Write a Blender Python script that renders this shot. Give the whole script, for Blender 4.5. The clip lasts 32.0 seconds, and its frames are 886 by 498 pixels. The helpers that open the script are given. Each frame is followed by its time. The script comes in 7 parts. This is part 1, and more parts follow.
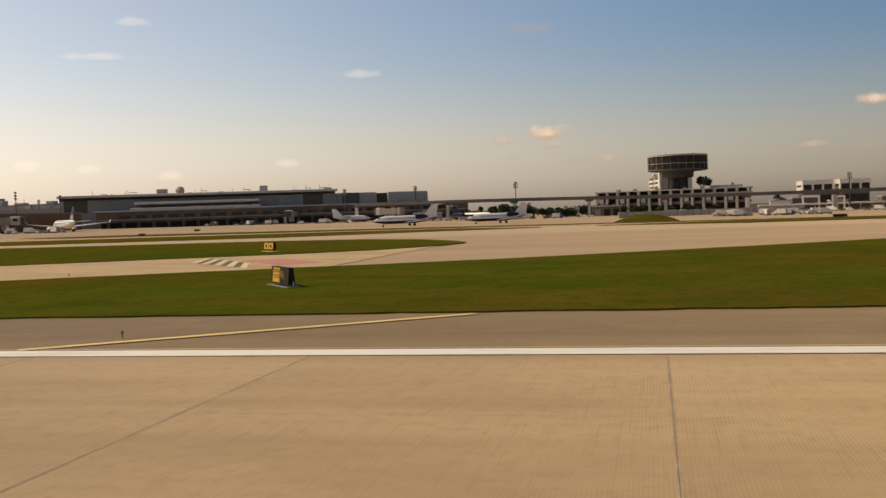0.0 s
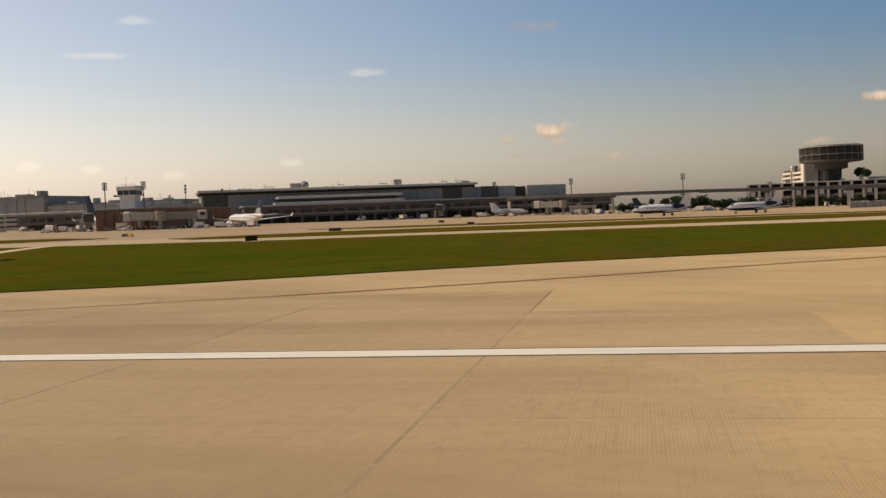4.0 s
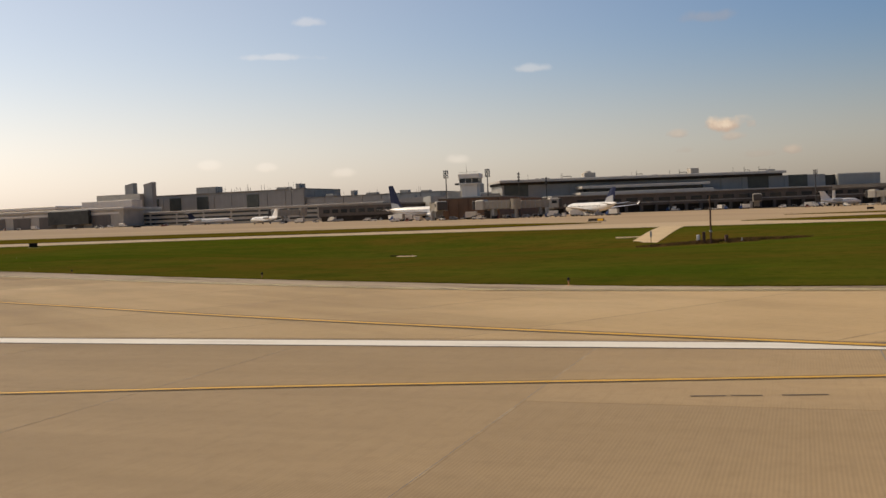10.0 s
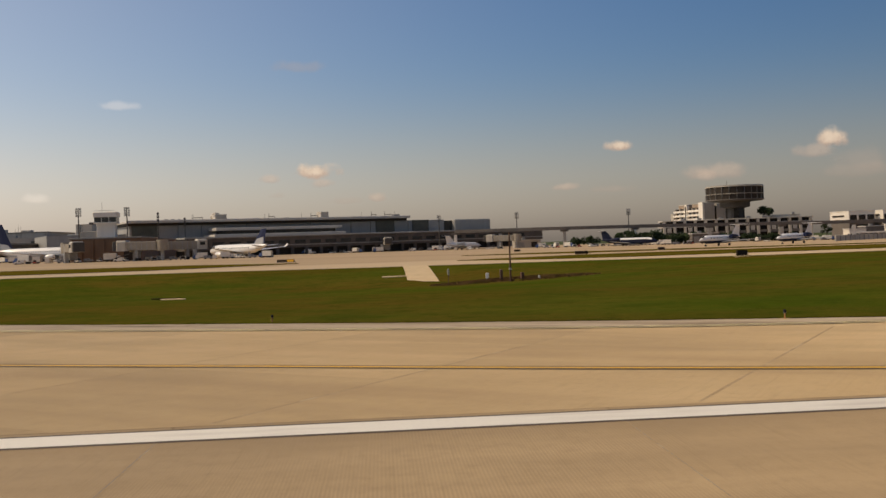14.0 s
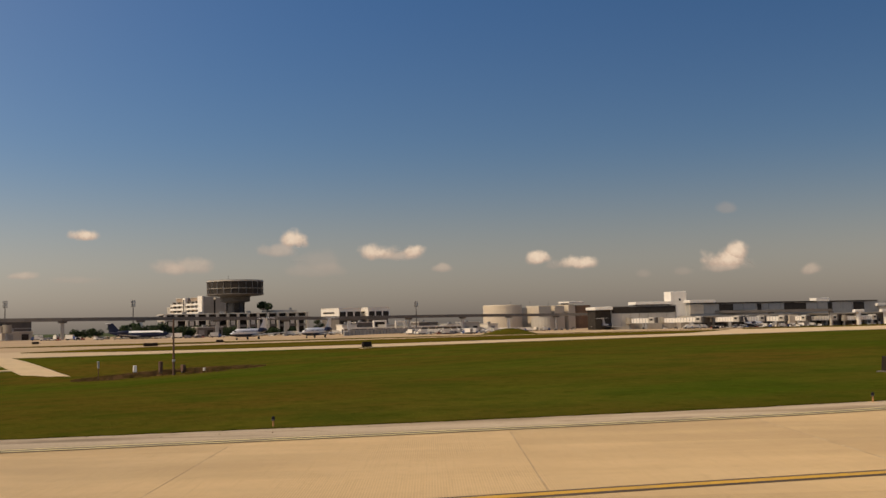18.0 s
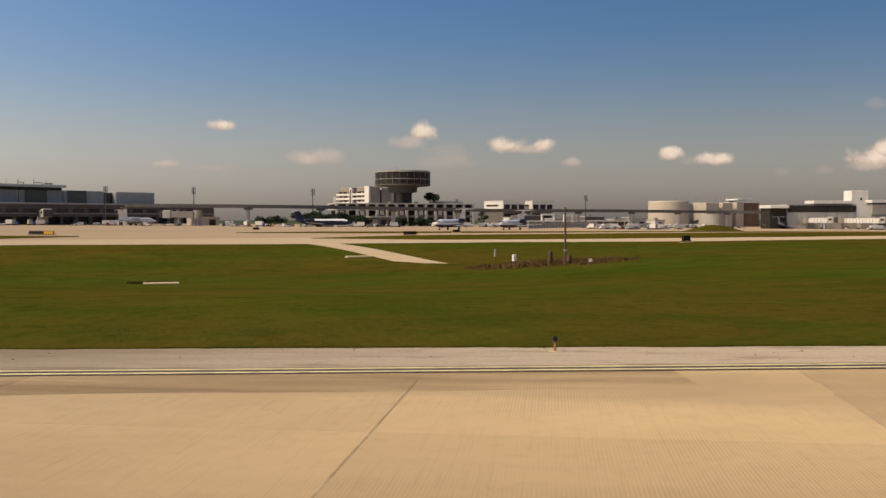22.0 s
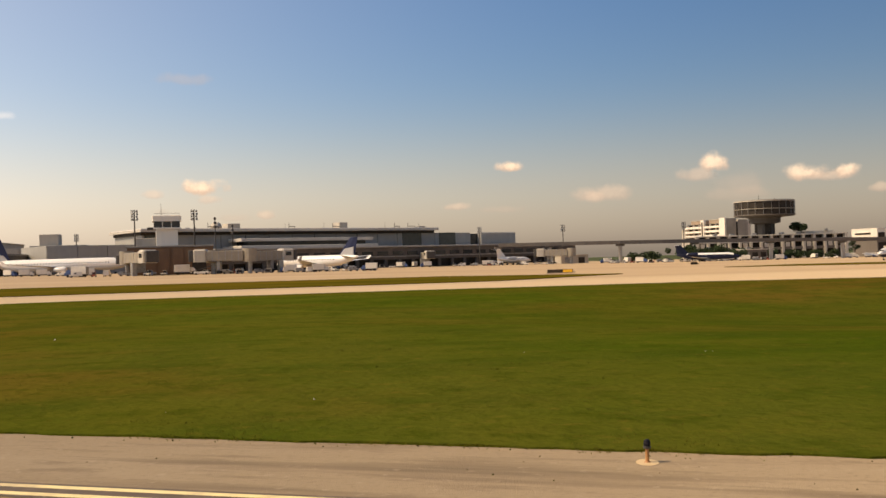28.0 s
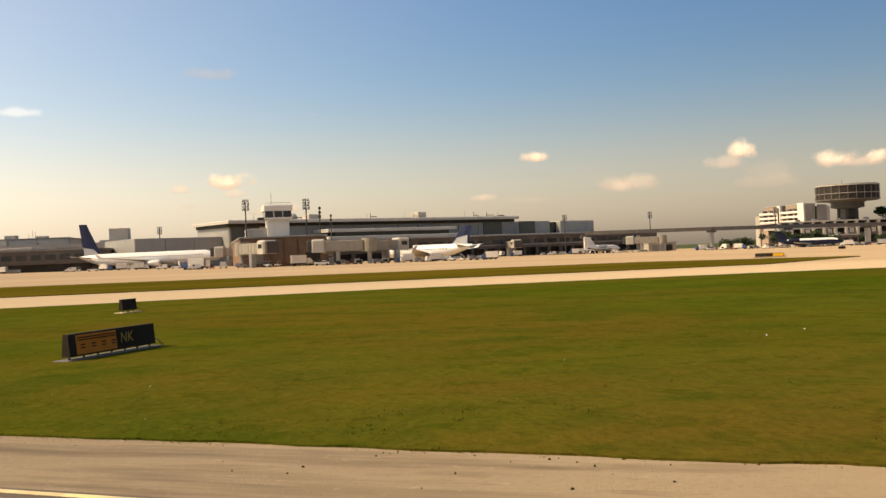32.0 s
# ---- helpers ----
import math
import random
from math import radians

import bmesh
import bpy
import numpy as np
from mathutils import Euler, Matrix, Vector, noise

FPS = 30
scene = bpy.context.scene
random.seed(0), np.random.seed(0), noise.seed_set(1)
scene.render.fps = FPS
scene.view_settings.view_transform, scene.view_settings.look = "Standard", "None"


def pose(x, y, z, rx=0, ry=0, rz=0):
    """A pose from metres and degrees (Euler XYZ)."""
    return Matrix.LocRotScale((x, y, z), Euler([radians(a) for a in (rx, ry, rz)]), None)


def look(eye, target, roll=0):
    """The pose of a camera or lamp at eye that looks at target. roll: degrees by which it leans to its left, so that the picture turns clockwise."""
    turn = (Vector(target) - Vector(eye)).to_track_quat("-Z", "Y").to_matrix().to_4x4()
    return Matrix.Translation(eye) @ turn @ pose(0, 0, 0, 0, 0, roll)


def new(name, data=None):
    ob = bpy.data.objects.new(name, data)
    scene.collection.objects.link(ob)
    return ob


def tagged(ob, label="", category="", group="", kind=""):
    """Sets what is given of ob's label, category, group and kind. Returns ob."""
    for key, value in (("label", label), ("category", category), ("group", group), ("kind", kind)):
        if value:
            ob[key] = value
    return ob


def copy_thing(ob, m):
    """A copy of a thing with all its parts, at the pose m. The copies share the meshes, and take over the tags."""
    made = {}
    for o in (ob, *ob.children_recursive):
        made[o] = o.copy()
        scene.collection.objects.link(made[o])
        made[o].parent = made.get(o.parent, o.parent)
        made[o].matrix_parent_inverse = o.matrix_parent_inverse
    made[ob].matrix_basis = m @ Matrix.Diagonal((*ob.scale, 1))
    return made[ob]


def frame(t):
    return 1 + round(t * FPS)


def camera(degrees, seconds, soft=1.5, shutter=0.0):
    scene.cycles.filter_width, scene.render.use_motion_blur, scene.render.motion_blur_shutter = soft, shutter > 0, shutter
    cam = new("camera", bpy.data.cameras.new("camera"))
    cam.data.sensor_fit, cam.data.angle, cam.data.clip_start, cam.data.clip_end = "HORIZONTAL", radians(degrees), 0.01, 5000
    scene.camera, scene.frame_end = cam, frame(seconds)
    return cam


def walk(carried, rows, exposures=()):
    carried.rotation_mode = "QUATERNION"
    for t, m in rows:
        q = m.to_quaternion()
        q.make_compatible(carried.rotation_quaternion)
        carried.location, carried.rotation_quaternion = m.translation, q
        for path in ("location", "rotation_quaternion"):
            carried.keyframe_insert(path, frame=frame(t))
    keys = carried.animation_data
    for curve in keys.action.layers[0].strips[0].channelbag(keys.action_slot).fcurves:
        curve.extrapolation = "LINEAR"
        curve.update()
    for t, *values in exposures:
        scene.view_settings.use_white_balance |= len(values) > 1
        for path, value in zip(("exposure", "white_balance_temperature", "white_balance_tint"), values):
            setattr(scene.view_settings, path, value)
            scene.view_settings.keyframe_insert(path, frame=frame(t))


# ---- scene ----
# ---- camera and its way ----
cam = camera(48.04, 32.0, soft=1.5, shutter=0.0)
PATH = [
    (0.0, -0.00, 0.00, -12.037, -2.099, -2.013),
    (0.5, -11.92, -0.23, -12.254, -2.039, -2.675),
    (1.0, -23.60, -0.41, -12.114, -1.565, -3.122),
    (1.5, -34.83, -0.49, -12.880, -1.712, -3.419),
    (2.0, -45.72, -0.47, -11.981, -1.924, -2.961),
    (2.5, -56.38, -0.37, -11.286, -2.615, -0.077),
    (3.0, -66.80, -0.21, -11.783, -2.072, -2.812),
    (3.5, -77.01, -0.03, -11.688, -2.193, -2.503),
    (5.5, -112.59, 0.81, -10.516, -1.660, -2.231),
    (6.0, -120.17, 0.53, -12.409, -1.019, -2.744),
    (6.5, -127.54, 0.18, -17.601, 1.020, -0.999),
    (7.0, -134.65, -0.16, -21.483, -0.299, -1.704),
    (7.5, -141.24, -0.44, -21.582, -1.137, -1.614),
    (8.0, -147.27, -0.63, -22.450, -1.481, -2.235),
    (8.5, -152.73, -0.82, -22.050, -1.362, -2.350),
    (9.0, -157.65, -0.92, -21.117, -1.673, -2.057),
    (9.5, -162.09, -0.93, -20.825, -1.785, -2.080),
    (10.0, -166.12, -0.82, -19.928, -1.987, -2.314),
    (10.5, -169.75, -0.56, -17.520, -1.998, -2.648),
    (11.0, -173.00, -0.14, -15.112, -2.005, -2.356),
    (11.5, -176.01, 0.39, -11.047, -1.581, -2.422),
    (12.0, -178.84, 0.98, -8.802, -0.922, -2.220),
    (12.5, -181.55, 1.70, -7.526, -0.036, -1.582),
    (13.0, -184.19, 2.53, -3.993, -0.117, -1.668),
    (13.5, -186.81, 3.44, -0.279, -0.192, -1.940),
    (15.5, -195.53, 8.64, 17.065, -0.225, -1.968),
    (16.0, -197.66, 10.44, 22.021, 0.517, -2.172),
    (16.5, -199.89, 12.30, 25.817, 1.301, -1.906),
    (17.0, -202.13, 14.18, 29.102, 3.978, -1.271),
    (17.5, -204.41, 16.12, 31.511, 4.376, -1.120),
    (18.0, -206.66, 18.13, 33.886, 4.224, -1.343),
    (18.5, -208.88, 20.18, 36.257, 5.395, -1.637),
    (19.0, -211.17, 22.28, 37.571, 4.073, -2.141),
    (19.5, -213.46, 24.41, 36.001, 1.719, -1.147),
    (20.0, -215.83, 26.55, 38.758, 2.270, 0.653),
    (20.5, -218.27, 28.68, 37.319, 3.222, 2.084),
    (21.0, -220.80, 30.84, 31.959, -0.576, 1.419),
    (21.5, -223.34, 32.94, 28.522, -1.603, 0.511),
    (22.0, -225.84, 35.07, 26.736, -1.811, -0.048),
    (22.5, -228.24, 37.19, 24.022, -0.861, 0.309),
    (23.0, -230.81, 39.30, 21.484, -0.207, 0.825),
    (23.5, -233.61, 41.40, 19.628, 1.225, 0.600),
    (24.0, -236.46, 43.52, 16.840, 2.104, 0.433),
    (24.5, -239.37, 45.75, 15.068, 2.160, 0.762),
    (25.0, -242.17, 47.92, 13.499, 1.434, 0.483),
    (25.5, -245.14, 50.14, 12.871, 1.437, -0.172),
    (26.0, -248.20, 52.37, 11.528, 1.887, 0.016),
    (26.5, -251.33, 54.57, 10.222, 1.754, 0.176),
    (28.5, -264.83, 62.96, 11.129, -0.719, -1.946),
    (29.0, -268.14, 64.85, 11.297, -2.391, -1.748),
    (29.5, -271.40, 66.74, 9.478, -0.928, -1.564),
    (30.0, -274.62, 68.67, 7.404, -0.791, -1.658),
    (30.5, -277.81, 70.62, 7.358, -0.396, -1.721),
    (31.0, -281.10, 72.58, 6.662, -0.017, -1.947),
    (31.5, -284.36, 74.76, 7.620, 0.027, -2.384),
    (32.0, -287.57, 76.78, 9.595, 0.162, -2.344),
]
EYE = 3.1


def aim(t, x, y, yaw, pitch, roll):
    """A row for walk(): the eye at EYE over the pavement, yaw to the right of +y, pitch upwards."""
    a, b = radians(yaw), radians(pitch)
    way = Vector((math.sin(a) * math.cos(b), math.cos(a) * math.cos(b), math.sin(b)))
    eye = Vector((x, y, EYE))
    return t, look(eye, eye + 100 * way, roll)


walk(cam, [aim(*row) for row in PATH], [(0.0, -0.28, 7850, 15), (3.0, -0.28, 7850, 15), (6.0, -0.36, 7200, 13), (7.7, -0.35, 7700, 14), (9.0, -0.33, 7350, 14), (13.0, -0.42, 7400, 16), (16.0, -0.30, 7100, 14), (17.0, -0.33, 6850, 15), (18.0, -0.32, 7450, 16), (19.0, -0.31, 8000, 17),
                                       (21.0, -0.22, 6900, 18), (22.0, -0.17, 6950, 16), (23.0, -0.07, 7000, 15), (24.0, -0.03, 8350, 18), (26.0, 0.0, 8500, 19), (29.0, 0.32, 8250, 16), (32.0, 0.41, 8650, 14)])
# ---- world, sun, exposure ----
SUN_AZ, SUN_EL = -86.0, 46.0           # degrees: azimuth from +y towards +x, height
world = bpy.data.worlds.new("sky")
scene.world = world
world.use_nodes = True
wn = world.node_tree
sky = wn.nodes.new("ShaderNodeTexSky")
sky.sky_type, sky.sun_disc = "NISHITA", False
sky.sun_elevation, sky.sun_rotation = radians(SUN_EL), radians(SUN_AZ)
sky.altitude, sky.air_density, sky.dust_density, sky.ozone_density = 30, 1.0, 1.2, 2.6
deep = wn.nodes.new("ShaderNodeHueSaturation")         # clear, deep blue air
deep.inputs["Saturation"].default_value = 1.36
deep.inputs["Hue"].default_value = 0.507
wn.links.new(sky.outputs["Color"], deep.inputs["Color"])
air = wn.nodes.new("ShaderNodeTexCoord")               # dusty summer haze low over the land, all round
split = wn.nodes.new("ShaderNodeSeparateXYZ")
wn.links.new(air.outputs["Generated"], split.inputs[0])
low = wn.nodes.new("ShaderNodeMapRange")
low.interpolation_type = "SMOOTHERSTEP"
for key, val in (("From Min", -0.05), ("From Max", 0.20), ("To Min", 0.84), ("To Max", 0.0)):
    low.inputs[key].default_value = val
wn.links.new(split.outputs["Z"], low.inputs["Value"])
grey = wn.nodes.new("ShaderNodeRGBToBW")
wn.links.new(sky.outputs["Color"], grey.inputs["Color"])
dust = wn.nodes.new("ShaderNodeVectorMath")
dust.operation = "SCALE"
dust.inputs[0].default_value = (1.15, 1.045, 0.97)
wn.links.new(grey.outputs["Val"], dust.inputs["Scale"])
hazy = wn.nodes.new("ShaderNodeMix")
hazy.data_type = "RGBA"
aureole = wn.nodes.new("ShaderNodeMapRange")           # and whiter air towards the sun
aureole.interpolation_type = "SMOOTHSTEP"
for key, val in (("From Min", -0.1), ("From Max", 0.7), ("To Min", 0.0), ("To Max", 0.55)):
    aureole.inputs[key].default_value = val
pale = wn.nodes.new("ShaderNodeVectorMath")
pale.operation = "SCALE"
pale.inputs[0].default_value = (1.00, 1.08, 1.12)
wn.links.new(grey.outputs["Val"], pale.inputs["Scale"])
whiter = wn.nodes.new("ShaderNodeMix")
whiter.data_type = "RGBA"
wn.links.new(aureole.outputs["Result"], whiter.inputs[0])
wn.links.new(deep.outputs["Color"], whiter.inputs[6])
wn.links.new(pale.outputs["Vector"], whiter.inputs[7])
wn.links.new(low.outputs["Result"], hazy.inputs[0])
wn.links.new(whiter.outputs[2], hazy.inputs[6])
wn.links.new(dust.outputs["Vector"], hazy.inputs[7])
glare = wn.nodes.new("ShaderNodeVectorMath")           # the wide bright ring that dusty air has round the sun
glare.operation = "DOT_PRODUCT"
sa, se = radians(SUN_AZ), radians(SUN_EL)
glare.inputs[1].default_value = (math.sin(sa) * math.cos(se), math.cos(sa) * math.cos(se), math.sin(se))
wn.links.new(air.outputs["Generated"], glare.inputs[0])
wn.links.new(glare.outputs["Value"], aureole.inputs["Value"])
ring = wn.nodes.new("ShaderNodeMapRange")
ring.interpolation_type = "SMOOTHSTEP"
for key, val in (("From Min", -0.55), ("From Max", 0.75), ("To Min", 0.66), ("To Max", 1.80)):
    ring.inputs[key].default_value = val
wn.links.new(glare.outputs["Value"], ring.inputs["Value"])
lit_air = wn.nodes.new("ShaderNodeVectorMath")
lit_air.operation = "SCALE"
wn.links.new(hazy.outputs[2], lit_air.inputs[0])
wn.links.new(ring.outputs["Result"], lit_air.inputs["Scale"])
wn.links.new(lit_air.outputs["Vector"], wn.nodes["Background"].inputs["Color"])
wn.nodes["Background"].inputs["Strength"].default_value = 0.10

sun = new("sun", bpy.data.lights.new("sun", "SUN"))
sun.data.energy, sun.data.angle, sun.data.color = 3.4, radians(0.5), (1.0, 0.87, 0.65)
toward = Vector((math.sin(sa) * math.cos(se), math.cos(sa) * math.cos(se), math.sin(se)))
sun.matrix_world = look(toward * 900, (0, 0, 0))

rng = random.Random(7)


# ---- materials ----
def mix_rgb(nt, fac, a, b):
    m = nt.nodes.new("ShaderNodeMix")
    m.data_type = "RGBA"
    for sock, val in (("Factor", fac), ("A", a), ("B", b)):
        s = [i for i in m.inputs if i.name == sock and (i.type == "RGBA" or sock == "Factor")][0]
        if hasattr(val, "node"):
            nt.links.new(val, s)
        else:
            s.default_value = (*val, 1) if isinstance(val, tuple) else val
    return [o for o in m.outputs if o.type == "RGBA"][0]


def noise_tex(nt, vec, scale, detail=4, rough=0.6, lo=0.35, hi=0.65):
    n = nt.nodes.new("ShaderNodeTexNoise")
    n.inputs["Scale"].default_value, n.inputs["Detail"].default_value = scale, detail
    n.inputs["Roughness"].default_value = rough
    nt.links.new(vec, n.inputs["Vector"])
    r = nt.nodes.new("ShaderNodeMapRange")
    r.inputs["From Min"].default_value, r.inputs["From Max"].default_value = lo, hi
    nt.links.new(n.outputs["Fac"], r.inputs["Value"])
    return r.outputs["Result"]


def place_vec(nt, stretch=(1, 1, 1), turn=0.0, local=False):
    if local:
        src = nt.nodes.new("ShaderNodeTexCoord").outputs["Object"]
    else:
        src = nt.nodes.new("ShaderNodeNewGeometry").outputs["Position"]
    m = nt.nodes.new("ShaderNodeMapping")
    m.vector_type = "TEXTURE"            # turned first, then stretched
    m.inputs["Scale"].default_value = tuple(1 / k for k in stretch)
    m.inputs["Rotation"].default_value = (0, 0, radians(-turn))
    nt.links.new(src, m.inputs["Vector"])
    return m.outputs["Vector"]


def material(name, layers, rough=0.8, metal=0.0, bump=(), per_piece=0.0, spec=0.5, grooves=(), matt=0.0):
    """layers: a base colour, then (colour, scale, stretch, lo, hi, strength[, turn]) laid over it by noise.
    bump: (scale, strength, distance). per_piece: spread of brightness from object to object.
    matt: diffuse roughness of coarse ground, which sends light back towards the sun."""
    m = bpy.data.materials.new(name)
    m.use_nodes = True
    nt = m.node_tree
    p = nt.nodes["Principled BSDF"]
    p.inputs["Roughness"].default_value, p.inputs["Metallic"].default_value = rough, metal
    p.inputs["Specular IOR Level"].default_value = spec
    p.inputs["Diffuse Roughness"].default_value = matt
    col = layers[0]
    for lay in layers[1:]:
        c, scale, stretch, lo, hi, k = lay[:6]
        vec = place_vec(nt, stretch, lay[6] if len(lay) > 6 else 0.0)
        f = noise_tex(nt, vec, scale, lo=lo, hi=hi)
        mul = nt.nodes.new("ShaderNodeMath")
        mul.operation, mul.inputs[1].default_value = "MULTIPLY", k
        nt.links.new(f, mul.inputs[0])
        share = mul.outputs[0]
        if len(lay) > 7:                 # grows over a stretch of x
            where = nt.nodes.new("ShaderNodeSeparateXYZ")
            nt.links.new(nt.nodes.new("ShaderNodeNewGeometry").outputs["Position"], where.inputs[0])
            grow = nt.nodes.new("ShaderNodeMapRange")
            grow.inputs["From Min"].default_value, grow.inputs["From Max"].default_value = lay[7]
            nt.links.new(where.outputs["X"], grow.inputs["Value"])
            both = nt.nodes.new("ShaderNodeMath")
            both.operation = "MULTIPLY"
            nt.links.new(share, both.inputs[0])
            nt.links.new(grow.outputs["Result"], both.inputs[1])
            share = both.outputs[0]
        col = mix_rgb(nt, share, col, c)
    if grooves:                          # saw-cut grooves, their shade painted into the colour: spacing, turn, depth of tone; worn smooth in patches
        w = nt.nodes.new("ShaderNodeTexWave")
        w.inputs["Scale"].default_value = 0.3142 / grooves[0]
        nt.links.new(place_vec(nt, (1, 1, 1), grooves[1]), w.inputs["Vector"])
        worn = noise_tex(nt, place_vec(nt, (0.5, 1, 1)), 0.22, lo=0.42, hi=0.58)
        both = nt.nodes.new("ShaderNodeMath")
        both.operation = "MULTIPLY"
        nt.links.new(w.outputs["Fac"], both.inputs[0])
        nt.links.new(worn, both.inputs[1])
        deepen = nt.nodes.new("ShaderNodeMath")
        deepen.operation, deepen.inputs[1].default_value = "MULTIPLY", grooves[2]
        nt.links.new(both.outputs[0], deepen.inputs[0])
        col = mix_rgb(nt, deepen.outputs[0], col, tuple(0.42 * v for v in layers[0]))
    if per_piece:
        info = nt.nodes.new("ShaderNodeObjectInfo")
        r = nt.nodes.new("ShaderNodeMapRange")
        r.inputs["To Min"].default_value, r.inputs["To Max"].default_value = 1 - per_piece, 1 + per_piece
        nt.links.new(info.outputs["Random"], r.inputs["Value"])
        h = nt.nodes.new("ShaderNodeHueSaturation")
        nt.links.new(r.outputs["Result"], h.inputs["Value"])
        if hasattr(col, "node"):
            nt.links.new(col, h.inputs["Color"])
        else:
            h.inputs["Color"].default_value = (*col, 1)
        col = h.outputs["Color"]
    if hasattr(col, "node"):
        nt.links.new(col, p.inputs["Base Color"])
    else:
        p.inputs["Base Color"].default_value = (*col, 1)
    if bump:
        b = nt.nodes.new("ShaderNodeBump")
        b.inputs["Strength"].default_value, b.inputs["Distance"].default_value = bump[1], bump[2]
        nt.links.new(noise_tex(nt, place_vec(nt), bump[0], lo=0.2, hi=0.8), b.inputs["Height"])
        nt.links.new(b.outputs["Normal"], p.inputs["Normal"])
    return m


def see_through(mat, scale, stretch, turn, lo, hi, most):
    """Lets a thin film cover its ground in noisy patches only."""
    nt = mat.node_tree
    mx, tr = nt.nodes.new("ShaderNodeMixShader"), nt.nodes.new("ShaderNodeBsdfTransparent")
    cover = noise_tex(nt, place_vec(nt, stretch, turn), scale, lo=lo, hi=hi)
    share = nt.nodes.new("ShaderNodeMath")
    share.operation, share.inputs[1].default_value, share.use_clamp = "MULTIPLY", most, True
    nt.links.new(cover, share.inputs[0])
    nt.links.new(share.outputs[0], mx.inputs["Fac"])
    nt.links.new(tr.outputs[0], mx.inputs[1])
    nt.links.new(nt.nodes["Principled BSDF"].outputs[0], mx.inputs[2])
    nt.links.new(mx.outputs[0], nt.nodes["Material Output"].inputs["Surface"])


ONE = (1, 1, 1)
ALONG = (0.05, 1, 1)
M_GRASS = material("grass", [(0.072, 0.079, 0.010),
                             ((0.042, 0.069, 0.005), 0.045, (0.8, 1, 1), 0.40, 0.60, 0.85),
                             ((0.118, 0.069, 0.013), 0.050, (0.6, 1, 1), 0.46, 0.66, 0.65),
                             ((0.098, 0.060, 0.011), 0.055, (0.4, 1, 1), 0.42, 0.60, 0.65, 0, (-250, -208)),
                             ((0.094, 0.092, 0.011), 0.20, (0.8, 1, 1), 0.48, 0.68, 0.45),
                             ((0.036, 0.058, 0.006), 0.24, (0.8, 1, 1), 0.48, 0.66, 0.60),
                             ((0.035, 0.050, 0.004), 0.9, ONE, 0.52, 0.66, 0.50),
                             ((0.125, 0.098, 0.015), 1.5, ONE, 0.57, 0.70, 0.40),
                             ((0.037, 0.046, 0.004), 5.0, ONE, 0.50, 0.70, 0.30)], rough=0.9, bump=(2.5, 0.5, 0.10), spec=0.0)
M_STRIP = material("dull_grass", [(0.100, 0.074, 0.010), ((0.062, 0.058, 0.007), 0.06, (0.3, 1, 1), 0.42, 0.6, 0.8), ((0.13, 0.085, 0.016), 0.3, (0.3, 1, 1), 0.5, 0.7, 0.6)], rough=0.95, spec=0.0)
M_FIELD = material("far_field", [(0.075, 0.085, 0.030), ((0.04, 0.06, 0.02), 0.01, ONE, 0.4, 0.6, 0.8)], rough=0.95, spec=0.1)
M_CONC = material("runway_concrete", [(0.544, 0.380, 0.203),
                                      ((0.417, 0.284, 0.141), 0.30, ALONG, 0.45, 0.68, 0.75),
                                      ((0.668, 0.477, 0.251), 0.10, ONE, 0.50, 0.72, 0.6),
                                      ((0.375, 0.254, 0.130), 3.0, ONE, 0.48, 0.76, 0.50),
                                      ((0.628, 0.447, 0.231), 24.0, ONE, 0.48, 0.74, 0.50),
                                      ((0.337, 0.236, 0.115), 16.0, (1, 0.03, 1), 0.52, 0.72, 0.30),
                                      ((0.377, 0.262, 0.138), 0.16, (0.35, 1, 1), 0.50, 0.66, 0.65),
                                      ((0.300, 0.212, 0.118), 0.25, (0.10, 1, 1), 0.25, 0.60, 0.42, 0, (-135, -165))],
                  rough=0.75, bump=(45.0, 0.35, 0.02), per_piece=0.07, spec=0.15, grooves=(0.055, 0, 0.23), matt=0.4)
M_EXIT = material("exit_concrete", [(0.581, 0.403, 0.203),
                                    ((0.446, 0.301, 0.151), 0.25, ALONG, 0.47, 0.70, 0.7, 33),
                                    ((0.675, 0.488, 0.262), 0.08, ONE, 0.50, 0.72, 0.6),
                                    ((0.407, 0.277, 0.143), 3.0, ONE, 0.50, 0.80, 0.35),
                                    ((0.647, 0.463, 0.243), 30.0, ONE, 0.50, 0.80, 0.35),
                                    ((0.367, 0.258, 0.127), 14.0, (1, 0.03, 1), 0.52, 0.72, 0.25, 33),
                                    ((0.391, 0.273, 0.141), 0.14, (0.35, 1, 1), 0.50, 0.66, 0.65, 33),
                                    ((0.332, 0.224, 0.118), 0.30, (0.10, 1, 1), 0.30, 0.54, 0.80, 30, (-225, -262)),
                                    ((0.641, 0.492, 0.310), 0.45, (0.08, 1, 1), 0.58, 0.68, 0.70, 30, (-240, -268))],
                  rough=0.75, bump=(45.0, 0.35, 0.02), per_piece=0.09, spec=0.15, grooves=(0.055, 33, 0.24), matt=0.4)
M_SHOULDER = material("shoulder_asphalt", [(0.306, 0.215, 0.114),
                                           ((0.214, 0.148, 0.080), 0.25, ALONG, 0.42, 0.66, 0.75),
                                           ((0.386, 0.277, 0.150), 0.6, ONE, 0.50, 0.75, 0.4),
                                           ((0.192, 0.134, 0.071), 12.0, ONE, 0.50, 0.80, 0.4)],
                      rough=0.85, bump=(30.0, 0.4, 0.02), spec=0.15, matt=0.4)
